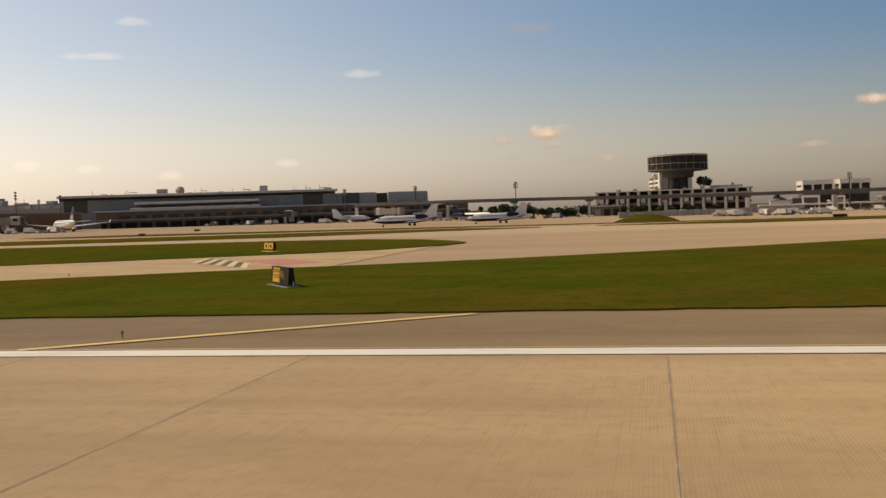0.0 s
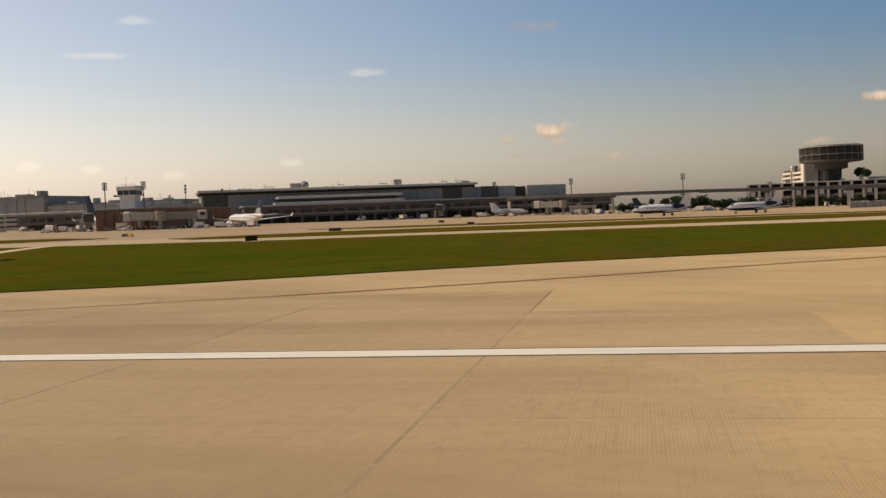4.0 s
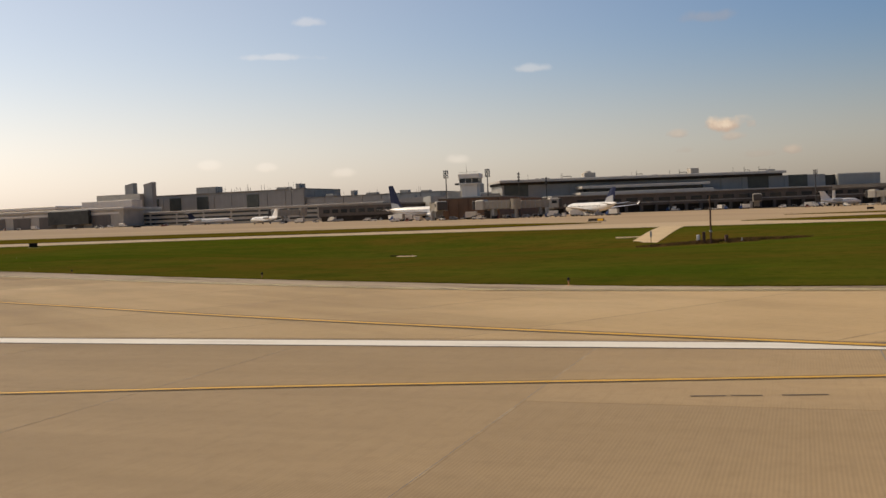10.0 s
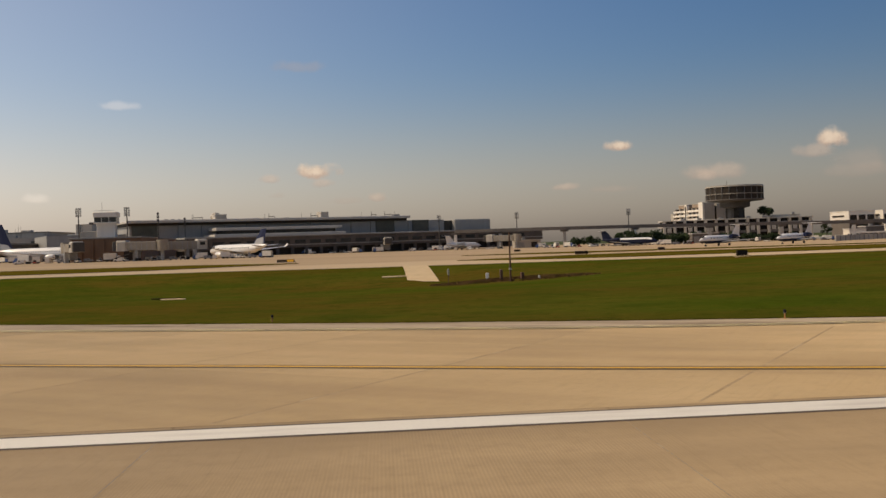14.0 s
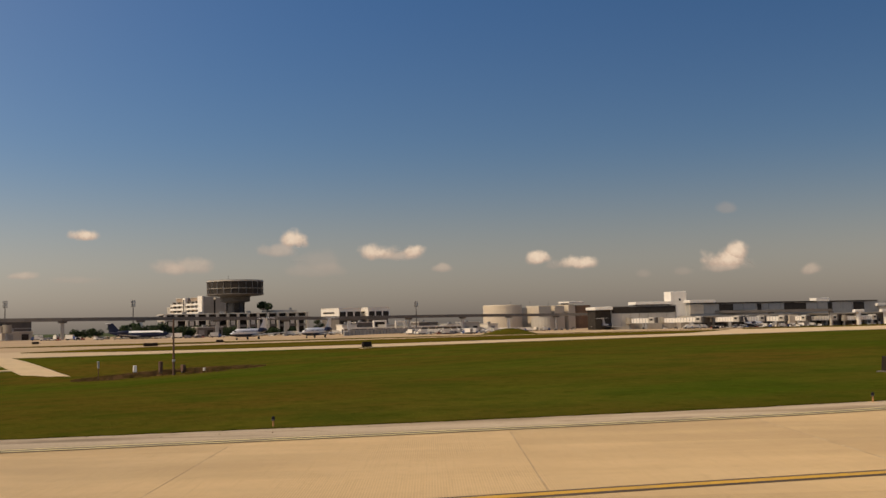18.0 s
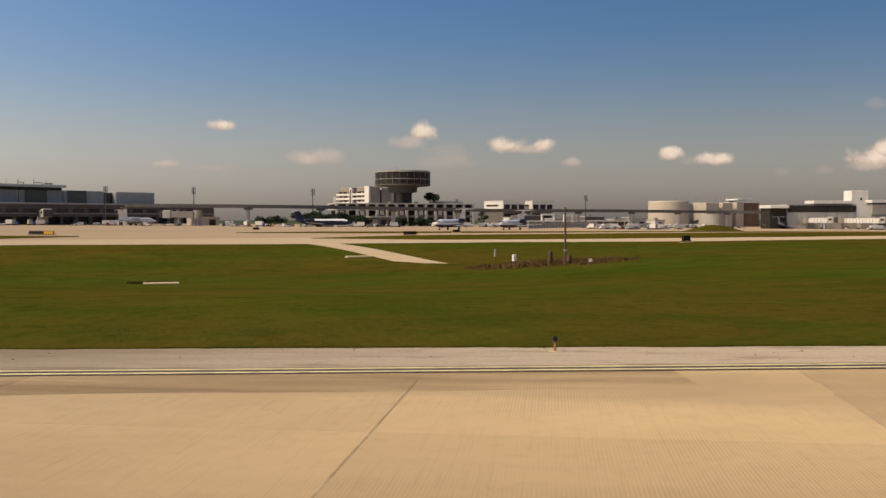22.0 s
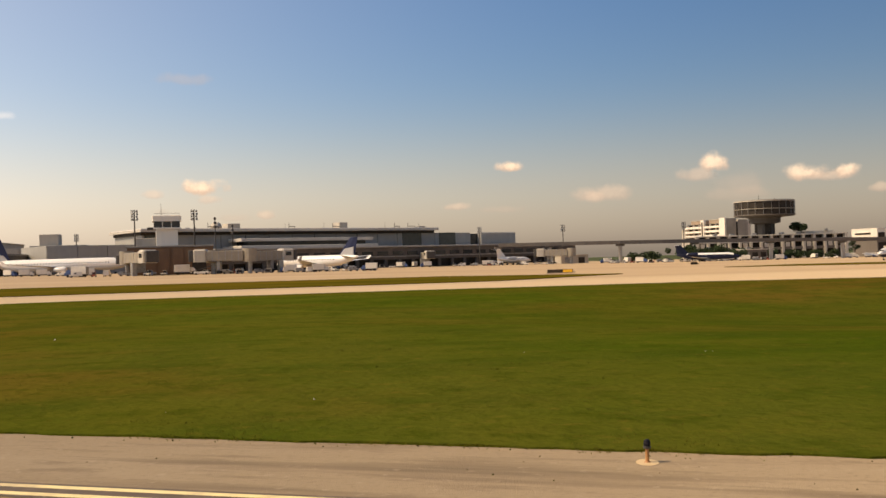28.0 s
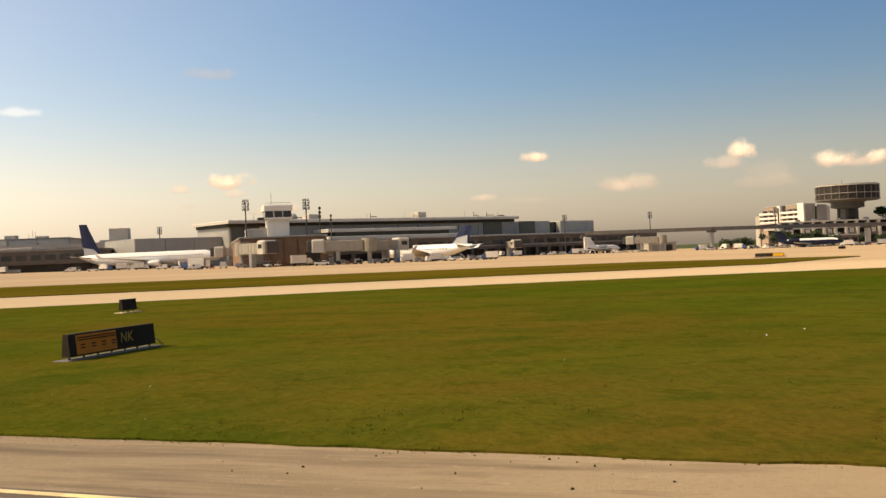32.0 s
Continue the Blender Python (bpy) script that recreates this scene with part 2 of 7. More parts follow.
M_EDGE = material("exit_shoulder", [(0.330, 0.246, 0.150),
                                    ((0.405, 0.312, 0.202), 0.35, (0.3, 1, 1), 0.50, 0.72, 0.6, 28),
                                    ((0.245, 0.174, 0.100), 0.22, (0.25, 1, 1), 0.50, 0.66, 0.70, 28),
                                    ((0.560, 0.440, 0.300), 0.30, (0.15, 1, 1), 0.42, 0.58, 0.80, 28, (-238, -215)),
                                    ((0.150, 0.106, 0.064), 0.55, (0.12, 1, 1), 0.55, 0.66, 0.80, 28),
                                    ((0.190, 0.136, 0.082), 1.8, (0.25, 1, 1), 0.56, 0.70, 0.60, 28),
                                    ((0.450, 0.350, 0.235), 4.0, ONE, 0.60, 0.72, 0.45),
                                    ((0.220, 0.160, 0.098), 9.0, ONE, 0.52, 0.72, 0.50)],
                  rough=0.85, bump=(30.0, 0.5, 0.02), spec=0.15, matt=0.4)
M_SPALL = material("pale_joint_edge", [(0.440, 0.310, 0.165), ((0.560, 0.420, 0.250), 0.9, ONE, 0.48, 0.64, 0.75),
                                       ((0.350, 0.245, 0.130), 5.0, ONE, 0.48, 0.66, 0.60)], rough=0.85, spec=0.15, matt=0.4)
M_GRIME = material("brown_grime", [(0.235, 0.155, 0.082), ((0.30, 0.20, 0.11), 0.6, (0.2, 1, 1), 0.42, 0.62, 0.7, 30)], rough=0.85, spec=0.15, matt=0.4)
see_through(M_GRIME, 0.45, (0.12, 1, 1), 30, 0.38, 0.72, 0.62)
M_JOINT = material("joint_sealant", [(0.090, 0.066, 0.045), ((0.15, 0.11, 0.08), 2.0, ONE, 0.4, 0.6, 0.6)], rough=0.9)
M_SEAL = material("glossy_joint_sealant", [(0.075, 0.056, 0.040), ((0.14, 0.10, 0.07), 2.0, ONE, 0.45, 0.65, 0.6)], rough=0.35, spec=0.5)
M_APRON = material("apron_concrete", [(0.475, 0.335, 0.190),
                                      ((0.405, 0.280, 0.158), 0.02, (0.3, 1, 1), 0.42, 0.62, 0.7),
                                      ((0.570, 0.410, 0.240), 0.05, ALONG, 0.50, 0.70, 0.6),
                                      ((0.349, 0.214, 0.102), 0.5, ALONG, 0.55, 0.75, 0.4)], rough=0.8, spec=0.15, matt=0.4)
M_TAXI = material("taxiway_concrete", [(0.565, 0.415, 0.245),
                                       ((0.475, 0.345, 0.200), 0.05, ALONG, 0.45, 0.65, 0.6),
                                       ((0.419, 0.280, 0.138), 0.8, ONE, 0.50, 0.75, 0.4)], rough=0.8, spec=0.15, matt=0.4)
M_PATHC = material("path_concrete", [(0.600, 0.439, 0.239), ((0.471, 0.334, 0.178), 0.6, ONE, 0.45, 0.7, 0.6)], rough=0.85)
M_WHITE = material("white_marking", [(0.80, 0.74, 0.61), ((0.52, 0.45, 0.36), 1.6, (0.15, 1, 1), 0.52, 0.72, 0.6),
                                     ((0.62, 0.56, 0.47), 14, ONE, 0.52, 0.75, 0.5)], rough=0.6)
M_YELLOW = material("yellow_marking", [(0.66, 0.36, 0.03), ((0.42, 0.26, 0.07), 1.4, (0.3, 1, 1), 0.50, 0.70, 0.6),
                                       ((0.50, 0.33, 0.10), 12, ONE, 0.52, 0.75, 0.5)], rough=0.6)
M_PALEYEL = material("faded_yellow_marking", [(0.82, 0.66, 0.31), ((0.46, 0.35, 0.20), 1.2, ONE, 0.47, 0.66, 0.7)], rough=0.65)
M_OLDYEL = material("old_yellow_marking", [(0.74, 0.52, 0.17), ((0.44, 0.32, 0.15), 1.2, ONE, 0.5, 0.7, 0.6)], rough=0.65)
M_BLACKP = material("black_marking", [(0.100, 0.066, 0.036), ((0.19, 0.135, 0.08), 2.0, ONE, 0.5, 0.7, 0.6)], rough=0.7)
M_RED = material("faded_red_marking", [(0.50, 0.17, 0.11), ((0.48, 0.30, 0.20), 1.5, ONE, 0.45, 0.65, 0.7)], rough=0.7)
M_DIRT = material("bare_soil", [(0.060, 0.042, 0.012), ((0.05, 0.055, 0.015), 0.8, ONE, 0.42, 0.6, 0.8)], rough=0.95, bump=(4, 0.6, 0.1), spec=0.0)

M_GREYWALL = material("grey_cladding", [(0.315, 0.302, 0.272), ((0.262, 0.251, 0.226), 0.12, ONE, 0.4, 0.6, 0.6),
                                        ((0.37, 0.352, 0.315), 0.6, (1, 1, 0.05), 0.5, 0.7, 0.4)], rough=0.6)
M_PALEWALL = material("pale_concrete_wall", [(0.46, 0.415, 0.345), ((0.36, 0.325, 0.27), 0.15, ONE, 0.4, 0.6, 0.6),
                                             ((0.30, 0.27, 0.23), 0.7, (1, 1, 0.06), 0.52, 0.7, 0.5)], rough=0.7)
M_BRIDGE = material("dull_bridge_cladding", [(0.30, 0.26, 0.20), ((0.23, 0.195, 0.15), 0.5, ONE, 0.42, 0.62, 0.6)], rough=0.6)
M_DARKCONC = material("dark_weathered_concrete", [(0.145, 0.124, 0.104), ((0.105, 0.090, 0.075), 0.3, (1, 1, 0.2), 0.42, 0.62, 0.6)], rough=0.75)
# dark concrete toned down further, to put the saucer's shade into its colour
M_TOWERC = material("shade_darkened_tower_concrete", [(0.090, 0.080, 0.069), ((0.060, 0.053, 0.046), 0.3, (1, 1, 0.2), 0.42, 0.62, 0.6)], rough=0.8)
M_WHITEWALL = material("white_painted_wall", [(0.76, 0.70, 0.60), ((0.58, 0.55, 0.49), 0.3, (1, 1, 0.15), 0.48, 0.7, 0.5)], rough=0.6)
M_CREAM = material("cream_concrete", [(0.54, 0.45, 0.33), ((0.48, 0.41, 0.32), 0.2, ONE, 0.42, 0.62, 0.6)], rough=0.75)
M_BROWN = material("brown_brick_wall", [(0.205, 0.110, 0.055), ((0.14, 0.078, 0.042), 0.2, ONE, 0.4, 0.6, 0.7),
                                        ((0.19, 0.118, 0.078), 2.0, (1, 1, 4), 0.48, 0.7, 0.5)], rough=0.8)
M_CONCOURSE = material("dark_concourse_wall", [(0.112, 0.092, 0.074), ((0.075, 0.062, 0.052), 0.15, ONE, 0.4, 0.6, 0.7),
                                              ((0.15, 0.125, 0.10), 0.6, (0.3, 1, 1), 0.5, 0.68, 0.5)], rough=0.75)
M_TANWALL = material("tan_brick_and_shaded_wall", [(0.36, 0.27, 0.19), ((0.27, 0.20, 0.14), 0.3, ONE, 0.4, 0.6, 0.6)], rough=0.8)
# near-black for windows and doors, and for shade painted into recesses and undercrofts
M_DARK = material("dark_fill_and_shade", [(0.034, 0.028, 0.022), ((0.055, 0.045, 0.035), 0.4, ONE, 0.4, 0.6, 0.6)], rough=0.8, spec=0.15)
M_GLASS = material("dark_glazing", [(0.022, 0.024, 0.026), ((0.04, 0.042, 0.04), 0.3, ONE, 0.4, 0.6, 0.6)], rough=0.12)
M_GREENGLASS = material("green_glazing", [(0.050, 0.058, 0.052), ((0.075, 0.082, 0.075), 0.3, ONE, 0.4, 0.6, 0.5)], rough=0.15)
M_ROOFW = material("pale_metal_roof", [(0.50, 0.46, 0.40), ((0.40, 0.365, 0.315), 0.2, ONE, 0.42, 0.62, 0.6)], rough=0.5, metal=0.0)
M_ROOFG = material("gravel_roof", [(0.26, 0.24, 0.21), ((0.18, 0.17, 0.15), 0.3, ONE, 0.4, 0.6, 0.6)], rough=0.9)
M_STEEL = material("galvanised_steel", [(0.33, 0.32, 0.30), ((0.22, 0.21, 0.20), 1.5, ONE, 0.4, 0.6, 0.6)], rough=0.5, metal=0.6)
M_DSTEEL = material("dark_painted_steel", [(0.060, 0.054, 0.048), ((0.10, 0.085, 0.07), 2.0, ONE, 0.45, 0.65, 0.5)], rough=0.6, metal=0.2)
M_WOODP = material("weathered_wood", [(0.125, 0.062, 0.034), ((0.075, 0.038, 0.022), 3, (1, 1, 0.1), 0.4, 0.6, 0.7)], rough=0.85)
M_FUSE = material("white_aircraft_paint", [(0.82, 0.79, 0.73), ((0.70, 0.69, 0.67), 0.6, ONE, 0.45, 0.7, 0.5)], rough=0.28)
M_GREYFUSE = material("grey_aircraft_paint", [(0.42, 0.42, 0.42), ((0.35, 0.35, 0.35), 0.6, ONE, 0.45, 0.7, 0.5)], rough=0.35)
M_NAVY = material("navy_aircraft_paint", [(0.010, 0.014, 0.036), ((0.014, 0.019, 0.048), 0.6, ONE, 0.45, 0.7, 0.5)], rough=0.4, spec=0.2)
M_FIN = material("blue_fin_paint", [(0.018, 0.024, 0.062), ((0.024, 0.032, 0.075), 0.6, ONE, 0.45, 0.7, 0.5)], rough=0.4, spec=0.2)
M_TYRE = material("black_rubber", [(0.022, 0.021, 0.020), ((0.05, 0.045, 0.04), 3, ONE, 0.45, 0.7, 0.5)], rough=0.85)
M_SIGNY = material("yellow_sign_panel", [(0.66, 0.36, 0.03), ((0.54, 0.29, 0.03), 1.2, ONE, 0.45, 0.7, 0.5)], rough=0.7, spec=0.08)
M_GLOWSIGN = material("brightened_yellow_sign_panel", [(0.66, 0.36, 0.03), ((0.54, 0.29, 0.03), 1.2, ONE, 0.45, 0.7, 0.5)], rough=0.7, spec=0.08)
glow_panel = M_GLOWSIGN.node_tree.nodes["Principled BSDF"]          # glow added to brighten the panel, which the sun misses
glow_panel.inputs["Emission Color"].default_value = (1.0, 0.48, 0.04, 1)
glow_panel.inputs["Emission Strength"].default_value = 0.26
M_SIGNO = material("amber_sign_panel", [(0.68, 0.22, 0.035), ((0.52, 0.17, 0.03), 1.2, ONE, 0.45, 0.7, 0.5)], rough=0.7, spec=0.05)
M_AMBER = material("dim_amber_letters", [(0.42, 0.25, 0.05), ((0.30, 0.18, 0.04), 6, ONE, 0.45, 0.7, 0.5)], rough=0.6)
M_SIGNB = material("black_sign_panel", [(0.030, 0.022, 0.014), ((0.052, 0.038, 0.026), 1.5, ONE, 0.45, 0.7, 0.5)], rough=0.7, spec=0.1)
M_VWHITE = material("white_vehicle_paint", [(0.74, 0.68, 0.58), ((0.55, 0.53, 0.49), 0.9, ONE, 0.45, 0.7, 0.5)], rough=0.35)
M_VGREY = material("grey_vehicle_paint", [(0.22, 0.22, 0.22), ((0.15, 0.15, 0.15), 0.9, ONE, 0.45, 0.7, 0.5)], rough=0.4)
M_VRED = material("red_vehicle_paint", [(0.34, 0.060, 0.035), ((0.26, 0.05, 0.03), 0.9, ONE, 0.45, 0.7, 0.5)], rough=0.4)
M_VBLUE = material("blue_vehicle_paint", [(0.045, 0.085, 0.21), ((0.04, 0.07, 0.16), 0.9, ONE, 0.45, 0.7, 0.5)], rough=0.4)
M_LEAF = material("dark_foliage", [(0.032, 0.048, 0.016), ((0.018, 0.032, 0.010), 0.9, ONE, 0.4, 0.6, 0.8),
                                   ((0.055, 0.070, 0.022), 3.0, ONE, 0.54, 0.72, 0.5)], rough=0.8, spec=0.2)
M_BARK = material("bark", [(0.085, 0.062, 0.045), ((0.05, 0.036, 0.027), 4, (1, 1, 0.2), 0.4, 0.6, 0.7)], rough=0.9)
M_LENS = material("dark_blue_lens", [(0.010, 0.009, 0.012), ((0.018, 0.016, 0.022), 9, ONE, 0.45, 0.7, 0.5)], rough=0.6, spec=0.15)
M_ORANGE = material("orange_light_base", [(0.36, 0.17, 0.06), ((0.5, 0.23, 0.07), 4, ONE, 0.45, 0.7, 0.5)], rough=0.5)
M_WEED = material("dry_weeds", [(0.165, 0.095, 0.040), ((0.095, 0.066, 0.020), 0.5, ONE, 0.42, 0.6, 0.8)], rough=0.9, spec=0.0)
M_BLADE = material("grass_blades", [(0.090, 0.092, 0.011), ((0.125, 0.072, 0.014), 0.050, (0.6, 1, 1), 0.52, 0.68, 0.40), ((0.053, 0.074, 0.006), 0.06, (0.6, 1, 1), 0.44, 0.60, 0.85),
                                    ((0.132, 0.080, 0.016), 0.10, (0.6, 1, 1), 0.51, 0.66, 0.80), ((0.040, 0.053, 0.005), 1.5, ONE, 0.52, 0.66, 0.60)], rough=0.9, spec=0.0)
blade_nt = M_BLADE.node_tree
thin, half_lit = blade_nt.nodes.new("ShaderNodeBsdfTranslucent"), blade_nt.nodes.new("ShaderNodeMixShader")
blade_nt.links.new(blade_nt.nodes["Principled BSDF"].inputs["Base Color"].links[0].from_socket, thin.inputs["Color"])
half_lit.inputs["Fac"].default_value = 0.5
blade_nt.links.new(blade_nt.nodes["Principled BSDF"].outputs[0], half_lit.inputs[1])
blade_nt.links.new(thin.outputs[0], half_lit.inputs[2])
blade_nt.links.new(half_lit.outputs[0], blade_nt.nodes["Material Output"].inputs["Surface"])


# ---- mesh building ----
class Shape:
    """Vertices and faces of one part."""

    def __init__(self):
        self.v, self.f = [], []

    def add(self, verts, faces):
        n = len(self.v)
        self.v.extend(verts)
        self.f.extend([tuple(n + i for i in fc) for fc in faces])
        return self

    def box(self, x0, x1, y0, y1, z0, z1, cut=0.0, turn=0.0):
        """A box, with its upright and top edges chamfered by cut."""
        c = min(cut, (x1 - x0) * 0.45, (y1 - y0) * 0.45, (z1 - z0) * 0.45)
        if c <= 0:
            ring = [(x0, y0), (x1, y0), (x1, y1), (x0, y1)]
            vs = [(x, y, z0) for x, y in ring] + [(x, y, z1) for x, y in ring]
            fs = [(3, 2, 1, 0), (4, 5, 6, 7)] + [(i, (i + 1) % 4, 4 + (i + 1) % 4, 4 + i) for i in range(4)]
        else:
            out = [(x0 + c, y0), (x1 - c, y0), (x1, y0 + c), (x1, y1 - c), (x1 - c, y1), (x0 + c, y1), (x0, y1 - c), (x0, y0 + c)]
            top = [(min(max(x, x0 + c), x1 - c), min(max(y, y0 + c), y1 - c)) for x, y in out]
            vs = [(x, y, z0) for x, y in out] + [(x, y, z1 - c) for x, y in out] + [(x, y, z1) for x, y in
                 ((x0 + c, y0 + c), (x1 - c, y0 + c), (x1 - c, y1 - c), (x0 + c, y1 - c))]
            fs = [tuple(range(7, -1, -1)), (16, 17, 18, 19)]
            fs += [(i, (i + 1) % 8, 8 + (i + 1) % 8, 8 + i) for i in range(8)]
            for k, (a, b, u, w) in enumerate(((8, 9, 16, 17), (10, 11, 17, 18), (12, 13, 18, 19), (14, 15, 19, 16))):
                fs.append((a, b, w, u))
                fs.append((b, 8 + (b - 8 + 1) % 8, w))
        if turn:
            ca, sn = math.cos(radians(turn)), math.sin(radians(turn))
            cx, cy = (x0 + x1) / 2, (y0 + y1) / 2
            vs = [(cx + (x - cx) * ca - (y - cy) * sn, cy + (x - cx) * sn + (y - cy) * ca, z) for x, y, z in vs]
        return self.add(vs, fs)

    def tube(self, p, q, r0, r1=None, n=10, cap=True):
        r1 = r0 if r1 is None else r1
        p, q = Vector(p), Vector(q)
        w = (q - p).normalized()
        a = w.orthogonal().normalized()
        b = w.cross(a)
        vs = []
        for o, r in ((p, r0), (q, r1)):
            vs += [tuple(o + a * (r * math.cos(t)) + b * (r * math.sin(t))) for t in (math.tau * i / n for i in range(n))]
        fs = [(i, (i + 1) % n, n + (i + 1) % n, n + i) for i in range(n)]
        if cap:
            fs += [tuple(range(n - 1, -1, -1)), tuple(range(n, 2 * n))]
        return self.add(vs, fs)

    def lathe(self, profile, n=24, cx=0.0, cy=0.0):
        """Turns (radius, height) pairs round the upright axis."""
        vs = []
        for r, z in profile:
            vs += [(cx + r * math.cos(t), cy + r * math.sin(t), z) for t in (math.tau * i / n for i in range(n))]
        fs = []
        for k in range(len(profile) - 1):
            o = k * n
            fs += [(o + i, o + (i + 1) % n, o + n + (i + 1) % n, o + n + i) for i in range(n)]
        fs += [tuple(range(n - 1, -1, -1)), tuple(range((len(profile) - 1) * n, len(profile) * n))]
        return self.add(vs, fs)

    def loft(self, rings):
        """Skins rings of equal count, with closed ends."""
        n = len(rings[0])
        vs = [v for ring in rings for v in ring]
        fs = []
        for k in range(len(rings) - 1):
            o = k * n
            fs += [(o + i, o + (i + 1) % n, o + n + (i + 1) % n, o + n + i) for i in range(n)]
        fs += [tuple(range(n - 1, -1, -1)), tuple(range((len(rings) - 1) * n, len(rings) * n))]
        return self.add(vs, fs)

    def prism(self, poly, z0, z1):
        n = len(poly)
        vs = [(x, y, z0) for x, y in poly] + [(x, y, z1) for x, y in poly]
        return self.add(vs, [tuple(range(n - 1, -1, -1)), tuple(range(n, 2 * n))] +
                        [(i, (i + 1) % n, n + (i + 1) % n, n + i) for i in range(n)])

    def mesh(self, name, mat, smooth=False):
        me = bpy.data.meshes.new(name)
        me.from_pydata([tuple(v) for v in self.v], [], self.f)
        me.validate()
        bm = bmesh.new()
        bm.from_mesh(me)
        bmesh.ops.recalc_face_normals(bm, faces=bm.faces)
        bm.to_mesh(me)
        bm.free()
        if smooth:
            me.shade_smooth()
            me.set_sharp_from_angle(angle=radians(35))
        me.materials.append(mat)
        return me


def part(name, shape, mat, parent=None, label="", smooth=False):
    """Links a shape as ONE mesh object, under a thing or a part where given."""
    ob = new(name, shape.mesh(name, mat, smooth) if isinstance(shape, Shape) else shape)
    if parent:
        ob.parent = parent
    if label:
        tagged(ob, label)
    return ob


def thing(name, x, y, z, turn=0.0, label="", category="", group="", kind=""):
    ob = new(name)
    ob.matrix_basis = pose(x, y, z, 0, 0, turn)
    ob.empty_display_size = 0.5
    return tagged(ob, label, category, group, kind)


def smooth01(a):
    a = min(max(a, 0.0), 1.0)
    return a * a * (3 - 2 * a)


def ground_z(x, y):
    """The lie of the land: level by the runway, a shallow swale in the grass, a slight fall across the far apron."""
    fall = -0.009 * (min(max(x, -900), 800) + 180) * smooth01((y - 135) / 200)
    start = 60 - 0.55 * min(0.0, x + 205)
    return fall - 1.95 * smooth01((y - start) / 50) * math.exp(-(max(0.0, y - 112) / 24) ** 2 - ((x + 205) / 45) ** 2)


def steps(a, b, d):
    n = max(1, round(abs(b - a) / d))
    return [a + (b - a) * i / n for i in range(n + 1)]


def along(line, x):
    """y of a polyline whose x rises, at x."""
    for (x0, y0), (x1, y1) in zip(line, line[1:]):
        if x <= x1:
            return y0 + (y1 - y0) * (x - x0) / (x1 - x0)
    return line[-1][1]


def sheet_between(near, far, xs, rise, lip=0.0, dy=5.0):
    """A draped sheet between two edge lines over the stations xs, rise above the land, with a lip round it."""
    s = Shape()
    rows = max(2, int(max(along(far, x) - along(near, x) for x in xs) / dy))
    n = rows + 1
    for x in xs:
        a, b = along(near, x), along(far, x)
        s.v += [(x, a + (b - a) * j / rows, ground_z(x, a + (b - a) * j / rows) + rise) for j in range(n)]
    for i in range(len(xs) - 1):
        s.f += [(i * n + j, (i + 1) * n + j, (i + 1) * n + j + 1, i * n + j + 1) for j in range(rows)]
    if lip:
        m = len(s.v)
        rim = [i * n for i in range(len(xs))] + [(len(xs) - 1) * n + j for j in range(1, n)] + \
              [i * n + rows for i in range(len(xs) - 2, -1, -1)] + [j for j in range(rows - 1, 0, -1)]
        s.v += [(s.v[i][0], s.v[i][1], s.v[i][2] - lip) for i in rim]
        k = len(rim)
        s.f += [(rim[i], rim[(i + 1) % k], m + (i + 1) % k, m + i) for i in range(k)]
    return s


def stripe(points, width, z, close=False):
    """A flat painted line along points (x, y), with mitred bends."""
    s = Shape()
    p = [Vector(q) for q in points]
    for i, q in enumerate(p):
        d = (p[min(i + 1, len(p) - 1)] - p[max(i - 1, 0)]).normalized()
        nrm = Vector((-d.y, d.x)) * width / 2
        for w in (q - nrm, q + nrm):
            s.v.append((w.x, w.y, z + ground_z(w.x, w.y)))
    s.f = [(2 * i, 2 * i + 2, 2 * i + 3, 2 * i + 1) for i in range(len(p) - 1)]
    return s


def smooth_line(points, each=6):
    """Rounds a polyline off through its points."""
    p = [Vector(q) for q in points]
    out = []
    for i in range(len(p) - 1):
        a, b, c, d = p[max(i - 1, 0)], p[i], p[i + 1], p[min(i + 2, len(p) - 1)]
        for k in range(each):
            t = k / each
            q = 0.5 * ((2 * b) + (c - a) * t + (2 * a - 5 * b + 4 * c - d) * t * t + (3 * b - a - 3 * c + d) * t ** 3)
            out.append((q.x, q.y))
    out.append(tuple(p[-1]))
    return out


def shifted(points, d):
    """The same line, moved sideways by d to its left."""
    p = [Vector(q) for q in points]
    out = []
    for i, q in enumerate(p):
        w = (p[min(i + 1, len(p) - 1)] - p[max(i - 1, 0)]).normalized()
        out.append((q.x - w.y * d, q.y + w.x * d))
    return out


# ---- ground and pavements ----
gx = steps(-3600, -1000, 200) + steps(-960, -440, 40) + steps(-430, 130, 5) + steps(150, 900, 30) + steps(1000, 3600, 200)
gy = steps(-1500, -100, 200) + steps(-60, 20, 20) + steps(25, 340, 5) + steps(360, 760, 20) + steps(800, 4400, 200)
land = Shape()
land.v = [(x, y, ground_z(x, y) - 0.14) for x in gx for y in gy]
ny = len(gy)
land.f = [(i * ny + j, (i + 1) * ny + j, (i + 1) * ny + j + 1, i * ny + j + 1) for i in range(len(gx) - 1) for j in range(ny - 1)]
ground = part("ground", land, M_FIELD)
tagged(ground, "flat airfield land that runs to the horizon", "ground", kind="structure")

apron_line_n = [(-1400, 28), (900, 28)]
apron_line_f = [(-1400, 760), (900, 760)]
apron = part("pavement", sheet_between(apron_line_n, apron_line_f, steps(-1400, -440, 40) + steps(-430, 130, 5) + steps(150, 900, 30), -0.05, dy=6.0), M_APRON)
